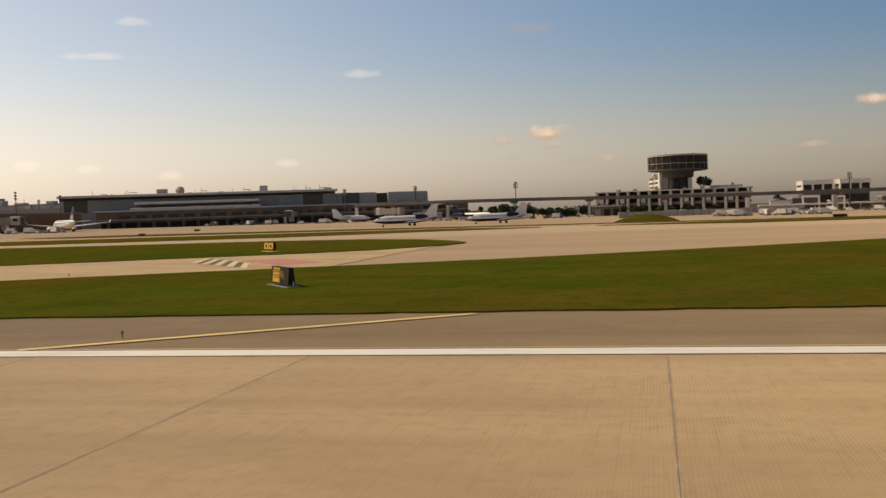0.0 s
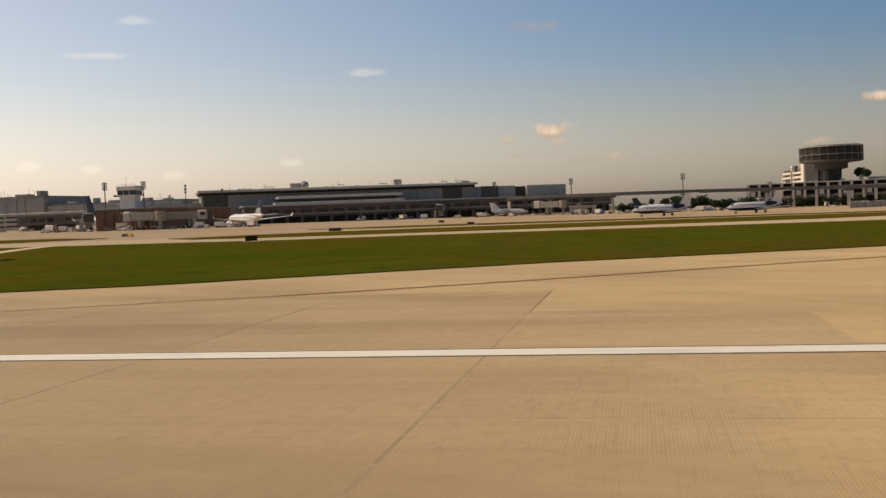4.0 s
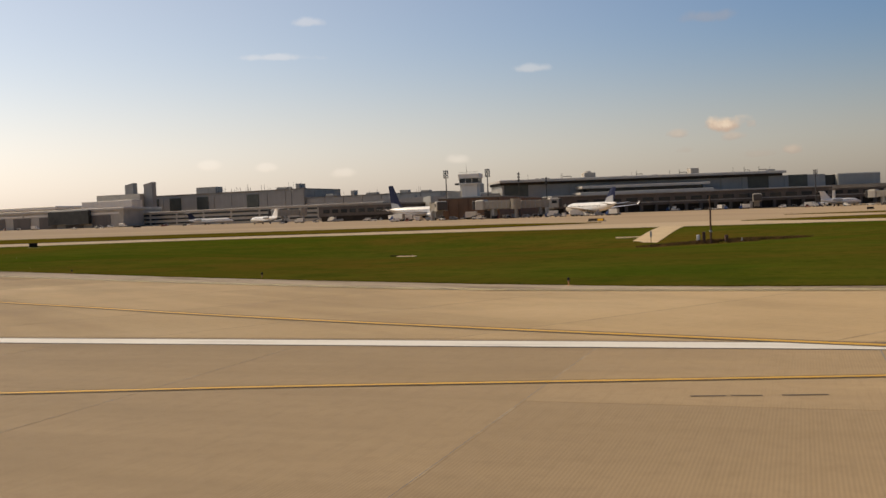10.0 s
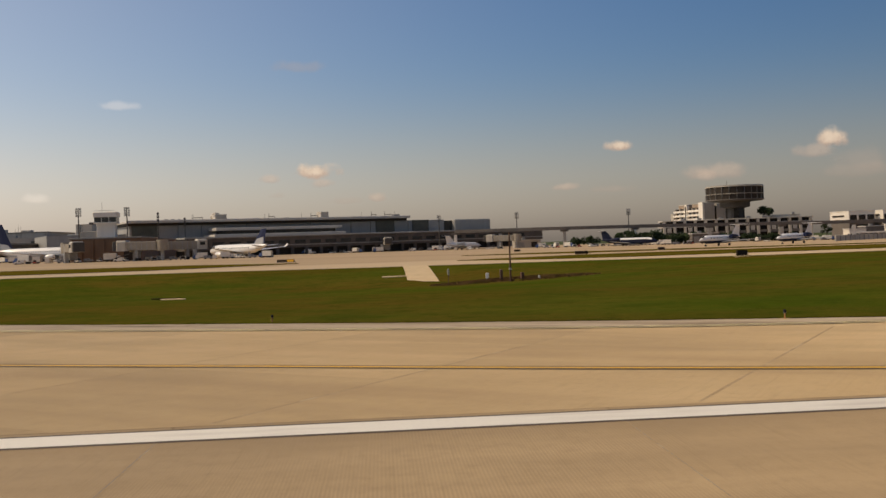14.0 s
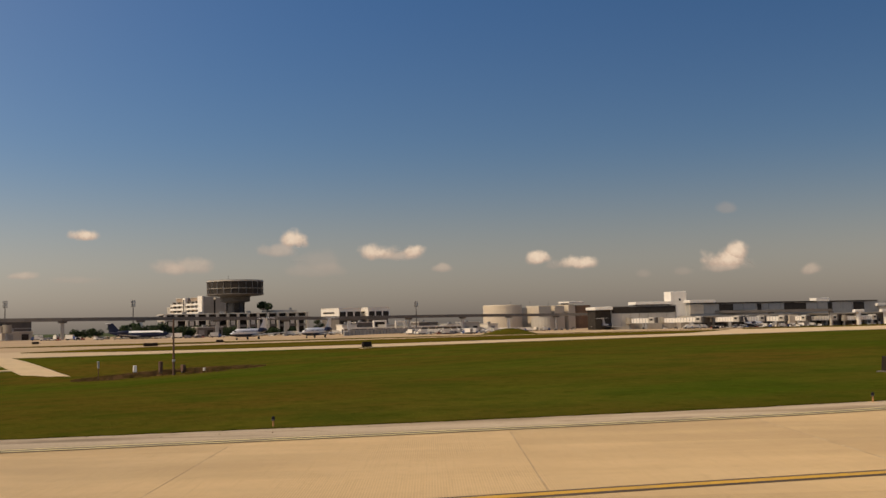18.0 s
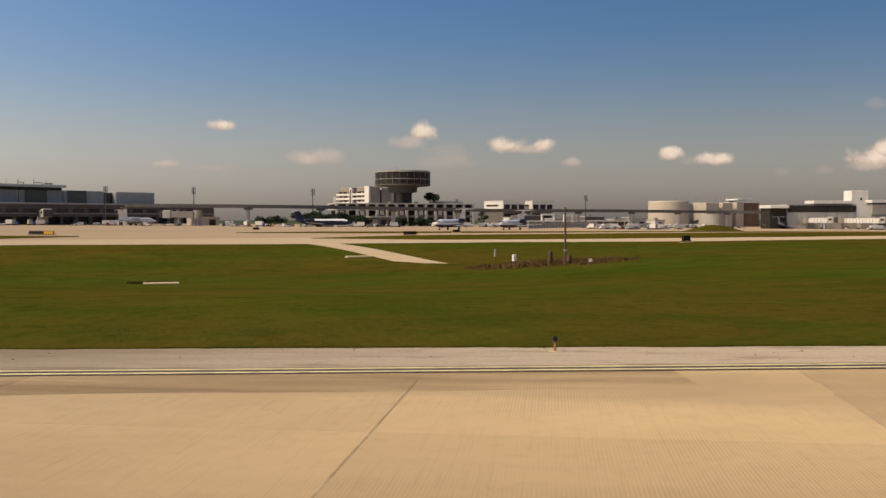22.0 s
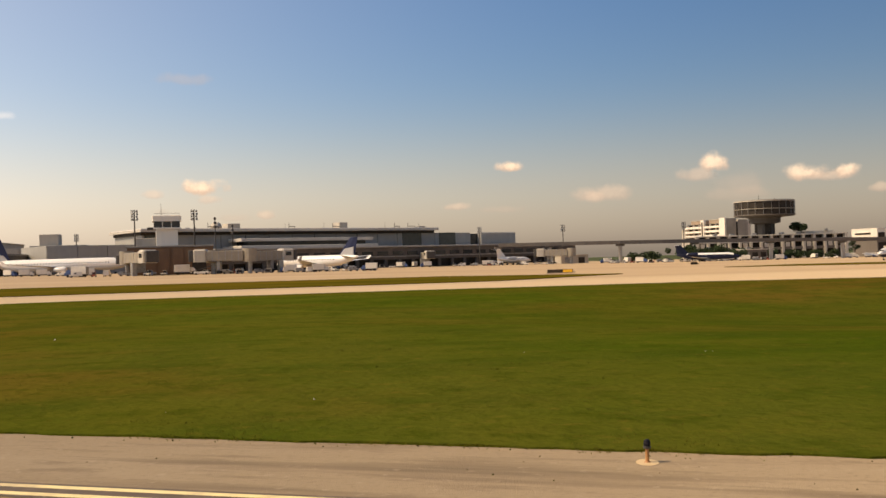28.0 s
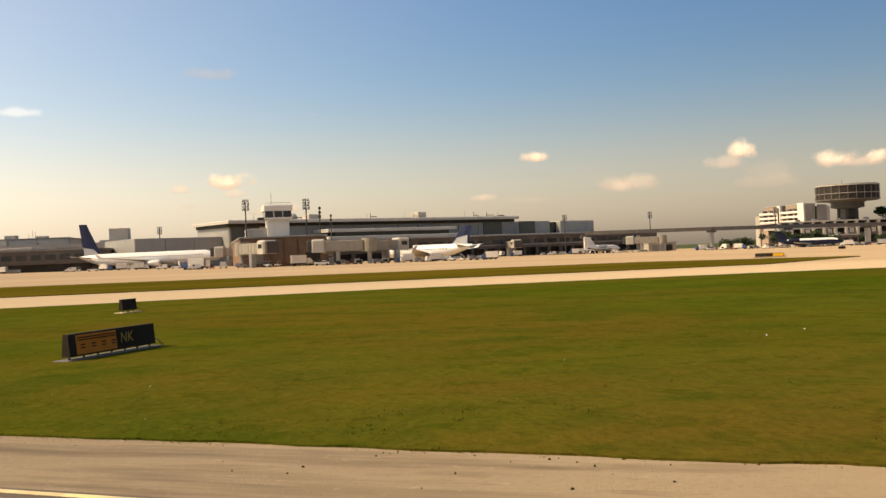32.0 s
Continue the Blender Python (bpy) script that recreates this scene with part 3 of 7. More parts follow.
tagged(apron, "wide sunlit tan concrete apron and taxiways", "pavement", kind="structure")

bed = part("road", Shape().box(-420, 320, -30, 45, -0.30, -0.035), M_JOINT)
tagged(bed, "tan concrete runway with dark sealed slab joints", "runway", kind="structure")

for name, x0, x1, y0, y1, z in (("runway_pavement_1", -420, 320, -30, -0.42, -0.012), ("runway_pavement_2", -420, -241.2, -0.42, 22.3, -0.012), ("runway_pavement_3", 32.4, 320, -0.42, 22.3, -0.012)):
    tagged(part(name, Shape().box(x0, x1, y0, y1, -0.2, z), M_CONC), "tan concrete runway surface", "runway", kind="structure")
tagged(part("exit_pavement_2", Shape().box(-420, -143.2, 22.5, 44.8, -0.2, -0.028), M_EXIT), "tan concrete under the exit slabs", "pavement", kind="structure")

# the edge of the big grass island beside the runway and its exits, x rising
EDGE = [(-392, 153.0), (-360, 135.4), (-320, 112.2), (-310, 106.4), (-300, 100.6), (-290, 94.9), (-280, 89.0), (-270, 83.3), (-260, 78.0), (-250, 72.8),
        (-240, 67.9), (-230, 63.1), (-220, 58.4), (-210, 53.6), (-200, 48.9), (-190, 44.6), (-180, 40.6), (-172, 38.0), (-166, 37.0), (-158, 36.5),
        (-150, 37.2), (-140, 39.2), (-130, 41.1), (-120, 43.2), (-111, 46.0),
        (-102, 51.0), (-92, 56.3), (-76, 62.5), (-60, 68.8), (-44, 75.4), (-32, 80.0), (-24, 84.5), (-19.5, 92.0), (-18.6, 97.0)]
FAR = [(-392, 158), (-310, 159), (-280, 162), (-250, 161), (-215, 157.5), (-190, 151), (-175, 148.5), (-160, 145), (-138, 136.5), (-91, 131), (-50, 127), (-35, 121), (-26, 113), (-20.5, 104), (-18.6, 98.5)]
ISLE_N = [(-59.8, 33.0), (-58.8, 30.6), (-57, 30.1), (-40, 30.0), (320, 30.0)]
ISLE_F = [(-59.8, 33.2), (-59.4, 35.2), (-56.4, 39.5), (-49.7, 44.2), (-42, 48.6), (-34.5, 52.3), (-22, 57.6), (-10.6, 62.0), (1.6, 69.0),
          (17, 79), (60, 106), (120, 140), (320, 150)]


def ragged(line, amount, seed, d):
    """An edge worn uneven, with grass creeping over it."""
    r = random.Random(seed)
    return [(x, along(line, x) + r.uniform(-amount, amount)) for x in steps(line[0][0], line[-1][0], d)]


def turf(name, near, far, xs, label, seed, mat=M_GRASS):
    ob = part(name, sheet_between(ragged(near, 0.13, seed, 0.45), ragged(far, 0.2, seed + 1, 1.5), xs, 0.045, 0.16), mat)
    return tagged(ob, label, "grass", kind="structure")


turf("grass_1", EDGE, FAR, steps(-392, -300, 1.5) + steps(-299.5, -150, 0.45) + steps(-149, -18.6, 0.8), "mown green grass with browned patches beside the exit", 3)
turf("grass_2", ISLE_N, ISLE_F, steps(-59.8, -50, 0.5) + steps(-49, 40, 1.0) + steps(45, 320, 5), "mown grass island beside the runway shoulder", 5)
STRIPS = [("grass_3", -1400, -206, 187, 226), ("grass_5", -170, 260, 228, 258),
          ("grass_6", -10, 900, 158, 200)]
for name, x0, x1, y0, y1 in STRIPS:
    n_l = [(x0, y0), (x1 - 24, y0), (x1, (y0 + y1) / 2 - 1)] if x1 < 0 else [(x0, (y0 + y1) / 2 - 1), (x0 + 24, y0), (x1, y0)]
    f_l = [(x0, y1), (x1 - 24, y1), (x1, (y0 + y1) / 2 + 1)] if x1 < 0 else [(x0, (y0 + y1) / 2 + 1), (x0 + 24, y1), (x1, y1)]
    turf(name, n_l, f_l, steps(x0, x1, 6), "narrow dull grass strip between taxiway and apron", 9, M_STRIP)

turf("grass_4", [(-176, 177), (-164, 163), (-150, 157.5), (-110, 153), (-60, 152), (-20, 176)], [(-176, 178.5), (-164, 187), (-150, 195), (-90, 201), (-40, 203), (-20, 180)], steps(-176, -20, 4),
     "dull brown-green grass strip beyond the taxiway", 9, M_STRIP)

taxi = part("taxiway", sheet_between([(-1400, 158), (-392, 158.6), (-310, 159.6), (-280, 162.6), (-250, 161.6), (-215, 158.1), (-190, 151.6), (-175, 149.1), (-160, 145.6), (-138, 137.1), (-91, 131.6), (-50, 128), (300, 128)],
                                     [(-1400, 186), (300, 186)], steps(-1400, -440, 30) + steps(-430, 130, 6) + steps(150, 300, 30), -0.03), M_TAXI)
tagged(taxi, "pale sunlit concrete taxiway behind the grass", "taxiway", kind="structure")

shoulder = part("shoulder", sheet_between([(-80.4, 27.0), (-79.9, 24.6), (-78.9, 22.45), (-70, 22.4), (320, 22.4)], [(-80.4, 27.6), (-78.4, 30.0), (-75.0, 31.6), (-70, 34.6), (-64, 36.4), (-60, 36.5), (-58, 31), (320, 31)],
                                          steps(-80.4, -74.4, 0.3) + steps(-74, -50, 1.0) + steps(-48, 320, 4), -0.012, 0.05), M_SHOULDER)
tagged(shoulder, "grey-brown worn asphalt shoulder beside the runway", "shoulder", kind="structure")

DOUBLE = [(-392, 148.6), (-360, 131.0), (-320, 108.0), (-310, 102.2), (-300, 96.4), (-290, 90.4), (-280, 84.4), (-270, 78.8), (-260, 73.5), (-250, 68.6),
          (-240, 63.7), (-230, 59.0), (-220, 54.5), (-210, 50.1), (-200, 45.7), (-190, 41.6), (-180, 37.9), (-172, 36.3), (-164, 35.4), (-156, 35.2), (-140, 37.6)]
exit_bed = part("exit_pavement", sheet_between([(-160, 22.45), (-79.6, 22.45), (-79.2, 29.6), (-75, 31.8), (-70, 34.8), (-64, 36.6), (-60, 37.0), (-18.6, 44)], EDGE,
                                               steps(-160, -84, 2.0) + steps(-83, -74, 0.4) + steps(-73, -20, 2.0), -0.018, 0.02), M_EXIT)
tagged(exit_bed, "tan concrete exit pavement between runway and grass", "pavement", kind="structure")
edge_strip = part("exit_shoulder", sheet_between(DOUBLE, EDGE, steps(-391, -150, 1.6), 0.008, 0.03, dy=1.5), M_EDGE)
tagged(edge_strip, "stained pale shoulder strip between taxiway line and grass", "shoulder", kind="structure")

# service path down to the pole, and small slabs in the grass
path_quad = sheet_between([(-186.2, 124.6), (-185.2, 123.4), (-184.4, 121.4), (-183.4, 120.8), (-182.6, 119.9)], [(-186.2, 152.0), (-182.6, 151.0)], steps(-186.2, -182.6, 0.36), 0.075, 0.08, dy=2.0)
tagged(part("service_path", path_quad, M_PATHC), "pale concrete service path ending in the grass", "path", kind="structure")
SLABS = [(-211.4, 110.8, 2.8, 0.35, -8), (-187.8, 129.8, 3.4, 0.45, 4)]
for sx, sy, sl, sw, st in SLABS:
    sb = thing("concrete_slab", sx, sy, ground_z(sx, sy) + 0.10, st, "low pale concrete slab sunk in the grass", "slab", "slabs in the grass")
    part("top", Shape().loft([[(u, -sw, -0.1), (u, -sw, 0.02), (u, sw * 0.5, 0.08), (u, sw * 0.5, -0.1)] for u in (-sl * 0.42, sl * 0.5)]), M_PATHC, sb, "pale sloping concrete top")
    if sy < 120:
        part("rim", Shape().box(-sl * 0.85, sl * 0.3, sw / 2 + 0.04, sw / 2 + 0.30, -0.1, 0.17, 0.06), M_DIRT, sb, "low dark bank behind the top")
wr = random.Random(23)
wd_v, wd_f = [], []
for i in range(15000):
    a, q = wr.uniform(0, math.tau), wr.random() ** 0.6
    x, y = -174.6 + 9.5 * q * math.cos(a), 113.4 + wr.uniform(2.2, 4.6) * q * math.sin(a)
    if noise.noise((x * 0.45, y * 0.45, 3.0)) < -0.18:
        continue
    z, tall, ang = ground_z(x, y) + 0.03, wr.uniform(0.10, 0.48) * (1.15 - 0.8 * q), wr.uniform(0, math.tau)
    n = len(wd_v)
    wd_v += [(x - 0.07 * math.cos(ang), y - 0.07 * math.sin(ang), z), (x + 0.07 * math.cos(ang), y + 0.07 * math.sin(ang), z),
             (x + wr.gauss(0, 0.08), y + wr.gauss(0, 0.08), z + tall)]
    wd_f.append((n, n + 1, n + 2))
weeds = bpy.data.meshes.new("weeds")
weeds.from_pydata(wd_v, [], wd_f)
weeds.materials.append(M_WEED)
weed_ob = part("weeds", weeds, None)
tagged(weed_ob, "dark brown weeds round the utility boxes", "weeds", kind="stuff")

# ---- painted lines ----
marks = thing("painted_lines", 0, 0, 0, label="white and yellow painted runway and taxiway lines", category="marking", kind="structure")
part("edge_stripe", stripe([(x, 21.55) for x in steps(320, -420, 10)], 0.92, 0.008), M_WHITE, marks, "broad white runway edge stripe")
part("stripe_border", stripe([(x, 21.55) for x in steps(320, -420, 10)], 1.18, 0.005), M_BLACKP, marks, "thin black border of the white stripe")
LEAD_OUT = smooth_line([(-60, 3.5), (-95, 8.0), (-123, 12.4), (-134, 14.5), (-141, 16.0), (-154, 18.6), (-160, 20.4), (-167, 22.4), (-175, 24.8),
                        (-184, 27.8), (-192.5, 31.1), (-200.4, 34.15), (-213, 39.5), (-226, 45.5), (-241, 53.0), (-272, 69)])
LEAD_IN = smooth_line([(-62, 60.5), (-80, 50), (-98, 39.5), (-113.6, 32.6), (-126, 28.6), (-138.7, 25.2), (-151, 21.5), (-159, 19.3), (-165, 17.8),
                       (-175, 15.6), (-184.4, 13.3), (-200, 10.5)])
BRANCH = smooth_line([(-108, 29.5), (-115.6, 23.0), (-121, 18.6), (-124.3, 15.4), (-126.9, 12.9), (-128.3, 11.4), (-132, 8.5)])
for line, w, rim in ((LEAD_OUT, 0.29, 0.30), (LEAD_IN, 0.18, 0.14), (BRANCH, 0.26, 0.30)):
    part("line_border", stripe(line, w + rim, 0.010), M_BLACKP, marks, "black border of the yellow line")
    part("centre_line", stripe(line, w, 0.014), M_YELLOW, marks, "yellow taxiway centre line")
runs, run = [], []
for q in smooth_line(DOUBLE, 60):
    if any(abs(q[0] - g) < w for g, w in ((-270.9, 0.32), (-279.4, 0.14))):
        if len(run) > 1:
            runs.append(run)
        run = []
    else:
        run.append(q)
runs.append(run)
for run in runs:
    part("line_border", stripe(run, 0.80, 0.014), M_BLACKP, marks, "worn dark border of the double line")
    for off in (-0.21, 0.21):
        part("double_line", stripe(shifted(run, off), 0.17, 0.018), M_PALEYEL, marks, "faded pale yellow double edge line")
def dirt_band(a, b, x0, x1, z):
    """A dirty streak along the double line, between two offsets from it, with uneven rims."""
    band, pts = Shape(), [q for q in smooth_line(DOUBLE, 12) if x0 < q[0] < x1]
    left, right = shifted(pts, a), shifted(pts, b)
    for k, (p, q) in enumerate(zip(left, right)):
        u = 0.35 * noise.noise((p[0] * 0.2, p[1] * 0.2, 5.0))
        band.v += [(p[0], p[1] + u, z), (q[0], q[1] + u, z)]
    band.f = [(2 * k, 2 * k + 1, 2 * k + 3, 2 * k + 2) for k in range(len(pts) - 1)]
    return band


part("dirt_band", dirt_band(-0.5, -2.5, -330, -212, 0.0060), M_GRIME, marks, "brown dirt beside the double line")
part("dirt_band", dirt_band(-3.6, -4.6, -310, -240, 0.0060), M_GRIME, marks, "brown dirt streak on the exit")
for x0 in (7.0, -15.8, -37.6, -59.9):
    part("line_border", stripe([(x0, 22.2), (x0 + 10.4, 29.6)], 0.55, 0.006), M_BLACKP, marks, "black border of the diagonal stripe")
    part("chevron_stripe", stripe([(x0, 22.2), (x0 + 10.4, 29.6)], 0.38, 0.010), M_OLDYEL, marks, "faded yellow diagonal shoulder stripe")
part("line_border", stripe([(-79.3, 25.4), (-57.7, 41.0)], 0.62, 0.004), M_BLACKP, marks, "black border of the diagonal stripe")
part("chevron_stripe", stripe([(-79.3, 25.4), (-57.7, 41.0)], 0.36, 0.008), M_OLDYEL, marks, "faded yellow diagonal shoulder stripe")
NOSE = smooth_line([(-56, 43.4), (-64, 38.4), (-70, 34.2), (-75.0, 31.4), (-78.4, 29.8), (-80.3, 27.6), (-79.8, 25.0), (-78.0, 23.4), (-75.2, 22.75), (-68, 22.7), (-40, 22.6)])
part("line_border", stripe(shifted(NOSE, 0.22), 0.92, 0.006), M_BLACKP, marks, "dark border of the curved double line")
for off in (0.0, 0.44):
    part("double_line", stripe(shifted(NOSE, off), 0.18, 0.011), M_OLDYEL, marks, "yellow curved double line round the shoulder")
for k in range(9):
    part("hold_bar", stripe([(-36.2 + k * 0.95, 76.6 - k * 1.25), (-33.6 + k * 0.95, 68.4 - k * 1.05)], 0.42, 0.0), M_BLACKP if k % 2 else M_PALEYEL, marks)
part("red_panel", stripe([(-29.5, 71.5), (-23.4, 63.6)], 3.4, 0.0), M_RED, marks, "faded red painted holding position panel")
for x0, y0, x1, y1 in ((-167.9, 15.53, -167.35, 15.64), (-167.28, 15.66, -166.79, 15.73), (-166.5, 15.8, -165.8, 15.94)):
    part("rubber_mark", stripe([(x0, y0), (x1, y1)], 0.07, 0.009), M_BLACKP, marks, "dark rubber scuff on the concrete")


# ---- aircraft ----
def oval(x, cy, cz, ry, rz, n=18):
    return [(x, cy + ry * math.cos(t), cz + rz * math.sin(t)) for t in (math.tau * i / n for i in range(n))]


def wing_shape(root, tip, thick0, thick1):
    """A flat tapered wing; root and tip: (x front, x back, y, z)."""
    s = Shape()
    rings = []
    for (xf, xb, y, z), t in ((root, thick0), (tip, thick1)):
        rings.append([(xf, y, z), (xf + (xb - xf) * 0.3, y, z + t), (xb, y, z), (xf + (xb - xf) * 0.3, y, z - t)])
    return s.loft(rings)


def fin_shape(root, tip, t):
    """An upright fin; root and tip: (x front, x back, z)."""
    rings = [[(xf, 0, z), ((xf + xb) / 2, t * k, z), (xb, 0, z), ((xf + xb) / 2, -t * k, z)] for (xf, xb, z), k in ((root, 1), (tip, 0.6))]
    return Shape().loft(rings)


def airliner(x, y, az, length, label, body, fin, belly=None, gold=False, tall=0.205):
    """Underwing twin jet; nose towards azimuth az from +y."""
    k = length / 33.6
    r, cz = 1.9 * k ** 0.4, 3.0 * k ** 0.5
    th = thing("airliner", x, y, ground_z(x, y), 90 - az, label, "aircraft", "parked airliners")
    h = length / 2
    prof = [(h, 0.05, -0.55), (h - 0.6, 0.55, -0.45), (h - 1.8, 1.15, -0.25), (h - 3.6, 1.7, -0.08), (h - 6, r, 0), (0, r, 0), (-h + 11, r, 0),
            (-h + 7, r * 0.85, 0.22), (-h + 3, r * 0.5, 0.75), (-h + 0.3, r * 0.16, 1.25)]
    fus = part("fuselage", Shape().loft([oval(px, 0, cz + dz, pr, pr) for px, pr, dz in prof]), body, th, smooth=True)
    pane = Shape().box(-0.17, 0.17, -0.03, 0.03, -0.195, 0.195).mesh("cabin_window", M_GLASS)
    for side in (-1, 1):
        for i in range(int((length - 13) / 1.1)):
            part("cabin_window", pane, None, fus).matrix_basis = Matrix.Translation((h - 6.5 - i * 1.1, side * r * 0.968, cz + 0.525))
    part("cockpit_window", Shape().box(h - 2.6, h - 1.7, -0.9, 0.9, cz + 0.55, cz + 0.98, 0.1), M_GLASS, fus)
    if belly:
        part("belly_band", Shape().loft([oval(px, 0, cz + dz - 0.42 * pr, pr * 0.98, pr * 0.60) for px, pr, dz in prof]), belly, fus, smooth=True)
    span = length * 0.49
    for side in (-1, 1):
        part("wing", wing_shape((5.0, -3.0, side * 1.2, cz - 1.0), (-6.5, -8.2, side * span, cz + 0.5), 0.42, 0.08), M_GREYFUSE, th)
        part("winglet", wing_shape((-6.6, -8.1, side * span, cz + 0.5), (-8.0, -8.9, side * (span + 0.3), cz + 1.6), 0.06, 0.03), body, th)
        part("tailplane", wing_shape((-h + 5.2, -h + 1.6, side * 0.5, cz + 0.9), (-h + 1.6, -h + 0.3, side * length * 0.2, cz + 1.5), 0.2, 0.05), M_GREYFUSE, th)
        ey_ = side * length * 0.15
        part("engine", Shape().loft([oval(px, ey_, cz - 1.75, pr, pr, 14) for px, pr in ((6.2, 0.82), (5.9, 1.0), (4.2, 1.05), (2.6, 0.8), (1.6, 0.5))]), body, th, smooth=True)
        part("pylon", Shape().box(0.8, 4.6, ey_ - 0.14, ey_ + 0.14, cz - 1.0, cz - 0.55), M_GREYFUSE, th)
        for dx in (-1.4, -2.4):
            part("wheel", Shape().tube((dx, side * 2.6, 0.55), (dx, side * 3.1, 0.55), 0.55, n=12), M_TYRE, th)
        part("gear_leg", Shape().tube((-1.9, side * 2.85, 0.5), (-1.9, side * 2.6, cz - 0.8), 0.12), M_STEEL, th)
    part("wheel", Shape().tube((h - 5, -0.3, 0.38), (h - 5, 0.3, 0.38), 0.38, n=12), M_TYRE, th)
    part("gear_leg", Shape().tube((h - 5, 0, 0.4), (h - 5, 0, cz - r * 0.8), 0.09), M_STEEL, th)
    fn = part("tail_fin", fin_shape((-h + 8.2, -h + 1.6, cz + r * 0.75), (-h + 3.0, -h + 0.2, cz + r + length * tall), 0.22), fin, th)
    if gold:
        part("fin_emblem", Shape().loft([[(-h + a, sd * 0.26, z) for a, z in ((1.9, cz + r * 0.8), (7.4, cz + r * 0.8), (5.4, cz + r + 1.7), (1.7, cz + r + 2.3))] for sd in (-1, 1)]), M_GREYFUSE, fn, "pale grey globe pattern at the foot of the fin")
    return th


def regional_jet(x, y, az, length, label, body, lower, fin, crown=None):
    """Rear-engined jet with a T-tail."""
    h, r, cz = length / 2, 1.28, 2.2
    th = thing("regional_jet", x, y, ground_z(x, y), 90 - az, label, "aircraft", "parked regional jets")
    prof = [(h, 0.05, -0.4), (h - 0.8, 0.45, -0.3), (h - 2.4, 0.95, -0.1), (h - 4.4, r, 0), (-h + 9, r, 0), (-h + 5, r * 0.8, 0.2), (-h + 0.8, r * 0.2, 0.7)]
    fus = part("fuselage", Shape().loft([oval(px, 0, cz + dz, pr, pr) for px, pr, dz in prof]), body, th, smooth=True)
    if crown:
        part("roof_stripe", Shape().loft([oval(px, 0, cz + dz + 0.34 * pr, pr * 0.93, pr * 0.68) for px, pr, dz in prof[2:6]]), crown, fus, "white upper hull", smooth=True)
    part("lower_hull", Shape().loft([oval(px, 0, cz + dz - 0.45 * pr, pr * 0.97, pr * 0.62) for px, pr, dz in prof]), lower, fus, smooth=True)
    pane = Shape().box(-0.13, 0.13, -0.03, 0.03, -0.165, 0.165).mesh("cabin_window", M_GLASS)
    for side in (-1, 1):
        for i in range(int((length - 12) / 0.9)):
            part("cabin_window", pane, None, fus).matrix_basis = Matrix.Translation((h - 5 - i * 0.9, side * r * 0.965, cz + 0.385))
    part("cockpit_window", Shape().box(h - 2.5, h - 1.6, -0.62, 0.62, cz + 0.42, cz + 0.78, 0.08), M_GLASS, fus)
    for side in (-1, 1):
        part("wing", wing_shape((1.5, -3.2, side * 0.9, cz - 0.95), (-4.6, -6.0, side * 10.2, cz - 0.2), 0.28, 0.06), M_GREYFUSE, th)
        part("engine", Shape().loft([oval(px, side * 2.15, cz + 0.75, pr, pr, 14) for px, pr in ((-h + 9.6, 0.6), (-h + 9.2, 0.76), (-h + 7.4, 0.74), (-h + 5.4, 0.42))]), lower, th, smooth=True)
        part("tailplane", wing_shape((-h + 2.2, -h + 0.2, side * 0.1, cz + 4.6), (-h + 0.9, -h - 0.2, side * 3.7, cz + 4.6), 0.12, 0.04), M_FUSE, th)
        part("wheel", Shape().tube((-2.0, side * 1.8, 0.42), (-2.0, side * 2.2, 0.42), 0.42, n=12), M_TYRE, th)
        part("gear_leg", Shape().tube((-2.0, side * 2.0, 0.4), (-2.0, side * 1.7, cz - 0.8), 0.09), M_STEEL, th)
    part("wheel", Shape().tube((h - 3.6, -0.2, 0.3), (h - 3.6, 0.2, 0.3), 0.3, n=12), M_TYRE, th)
    part("gear_leg", Shape().tube((h - 3.6, 0, 0.3), (h - 3.6, 0, cz - 0.9), 0.07), M_STEEL, th)
    part("tail_fin", fin_shape((-h + 6.0, -h + 1.0, cz + 0.8), (-h + 2.6, -h + 0.3, cz + 4.7), 0.16), fin, th)
    return th


def centred(tail_x, tail_y, az, length):
    a = radians(az)
    return tail_x + math.sin(a) * length / 2, tail_y + math.cos(a) * length / 2, az, length


airliner(*centred(-356.5, 449, 104, 52), "long white airliner with a navy tail at its gate", M_FUSE, M_FIN, M_GREYFUSE, True)
airliner(*centred(-230, 364, -46, 33.6), "white twin-engine airliner with a navy tail nosed in", M_FUSE, M_FIN, None, True, 0.155)
regional_jet(-79.5, 440, 120, 26, "regional jet with a navy rear and white top", M_NAVY, M_NAVY, M_NAVY, M_FUSE)
regional_jet(-80, 319, -128, 24, "white regional jet with a dark lower hull on the taxi lane", M_FUSE, M_NAVY, M_FUSE)
regional_jet(-51, 329, -128, 24, "white regional jet with a dark lower hull behind another", M_FUSE, M_NAVY, M_FUSE)
regional_jet(*centred(196, 452, 62, 27), "dull grey regional jet parked at a far stand", M_GREYFUSE, M_NAVY, M_GREYFUSE)
regional_jet(*centred(-395, 408, -60, 26), "small pale jet parked beside the dark concourse", M_FUSE, M_GREYFUSE, M_FUSE)
regional_jet(*centred(-487, 470, 84, 28), "white regional jet in front of the low terminal", M_FUSE, M_GREYFUSE, M_NAVY)
regional_jet(*centred(-640, 450, 84, 28), "pale regional jet before the far hangar", M_FUSE, M_GREYFUSE, M_NAVY)
regional_jet(-149.8, 482.5, 65, 20, "white regional jet under the concourse end", M_FUSE, M_GREYFUSE, M_FUSE)
regional_jet(*centred(252, 395, 75, 26), "white jet at the long grey concourse", M_FUSE, M_NAVY, M_NAVY)


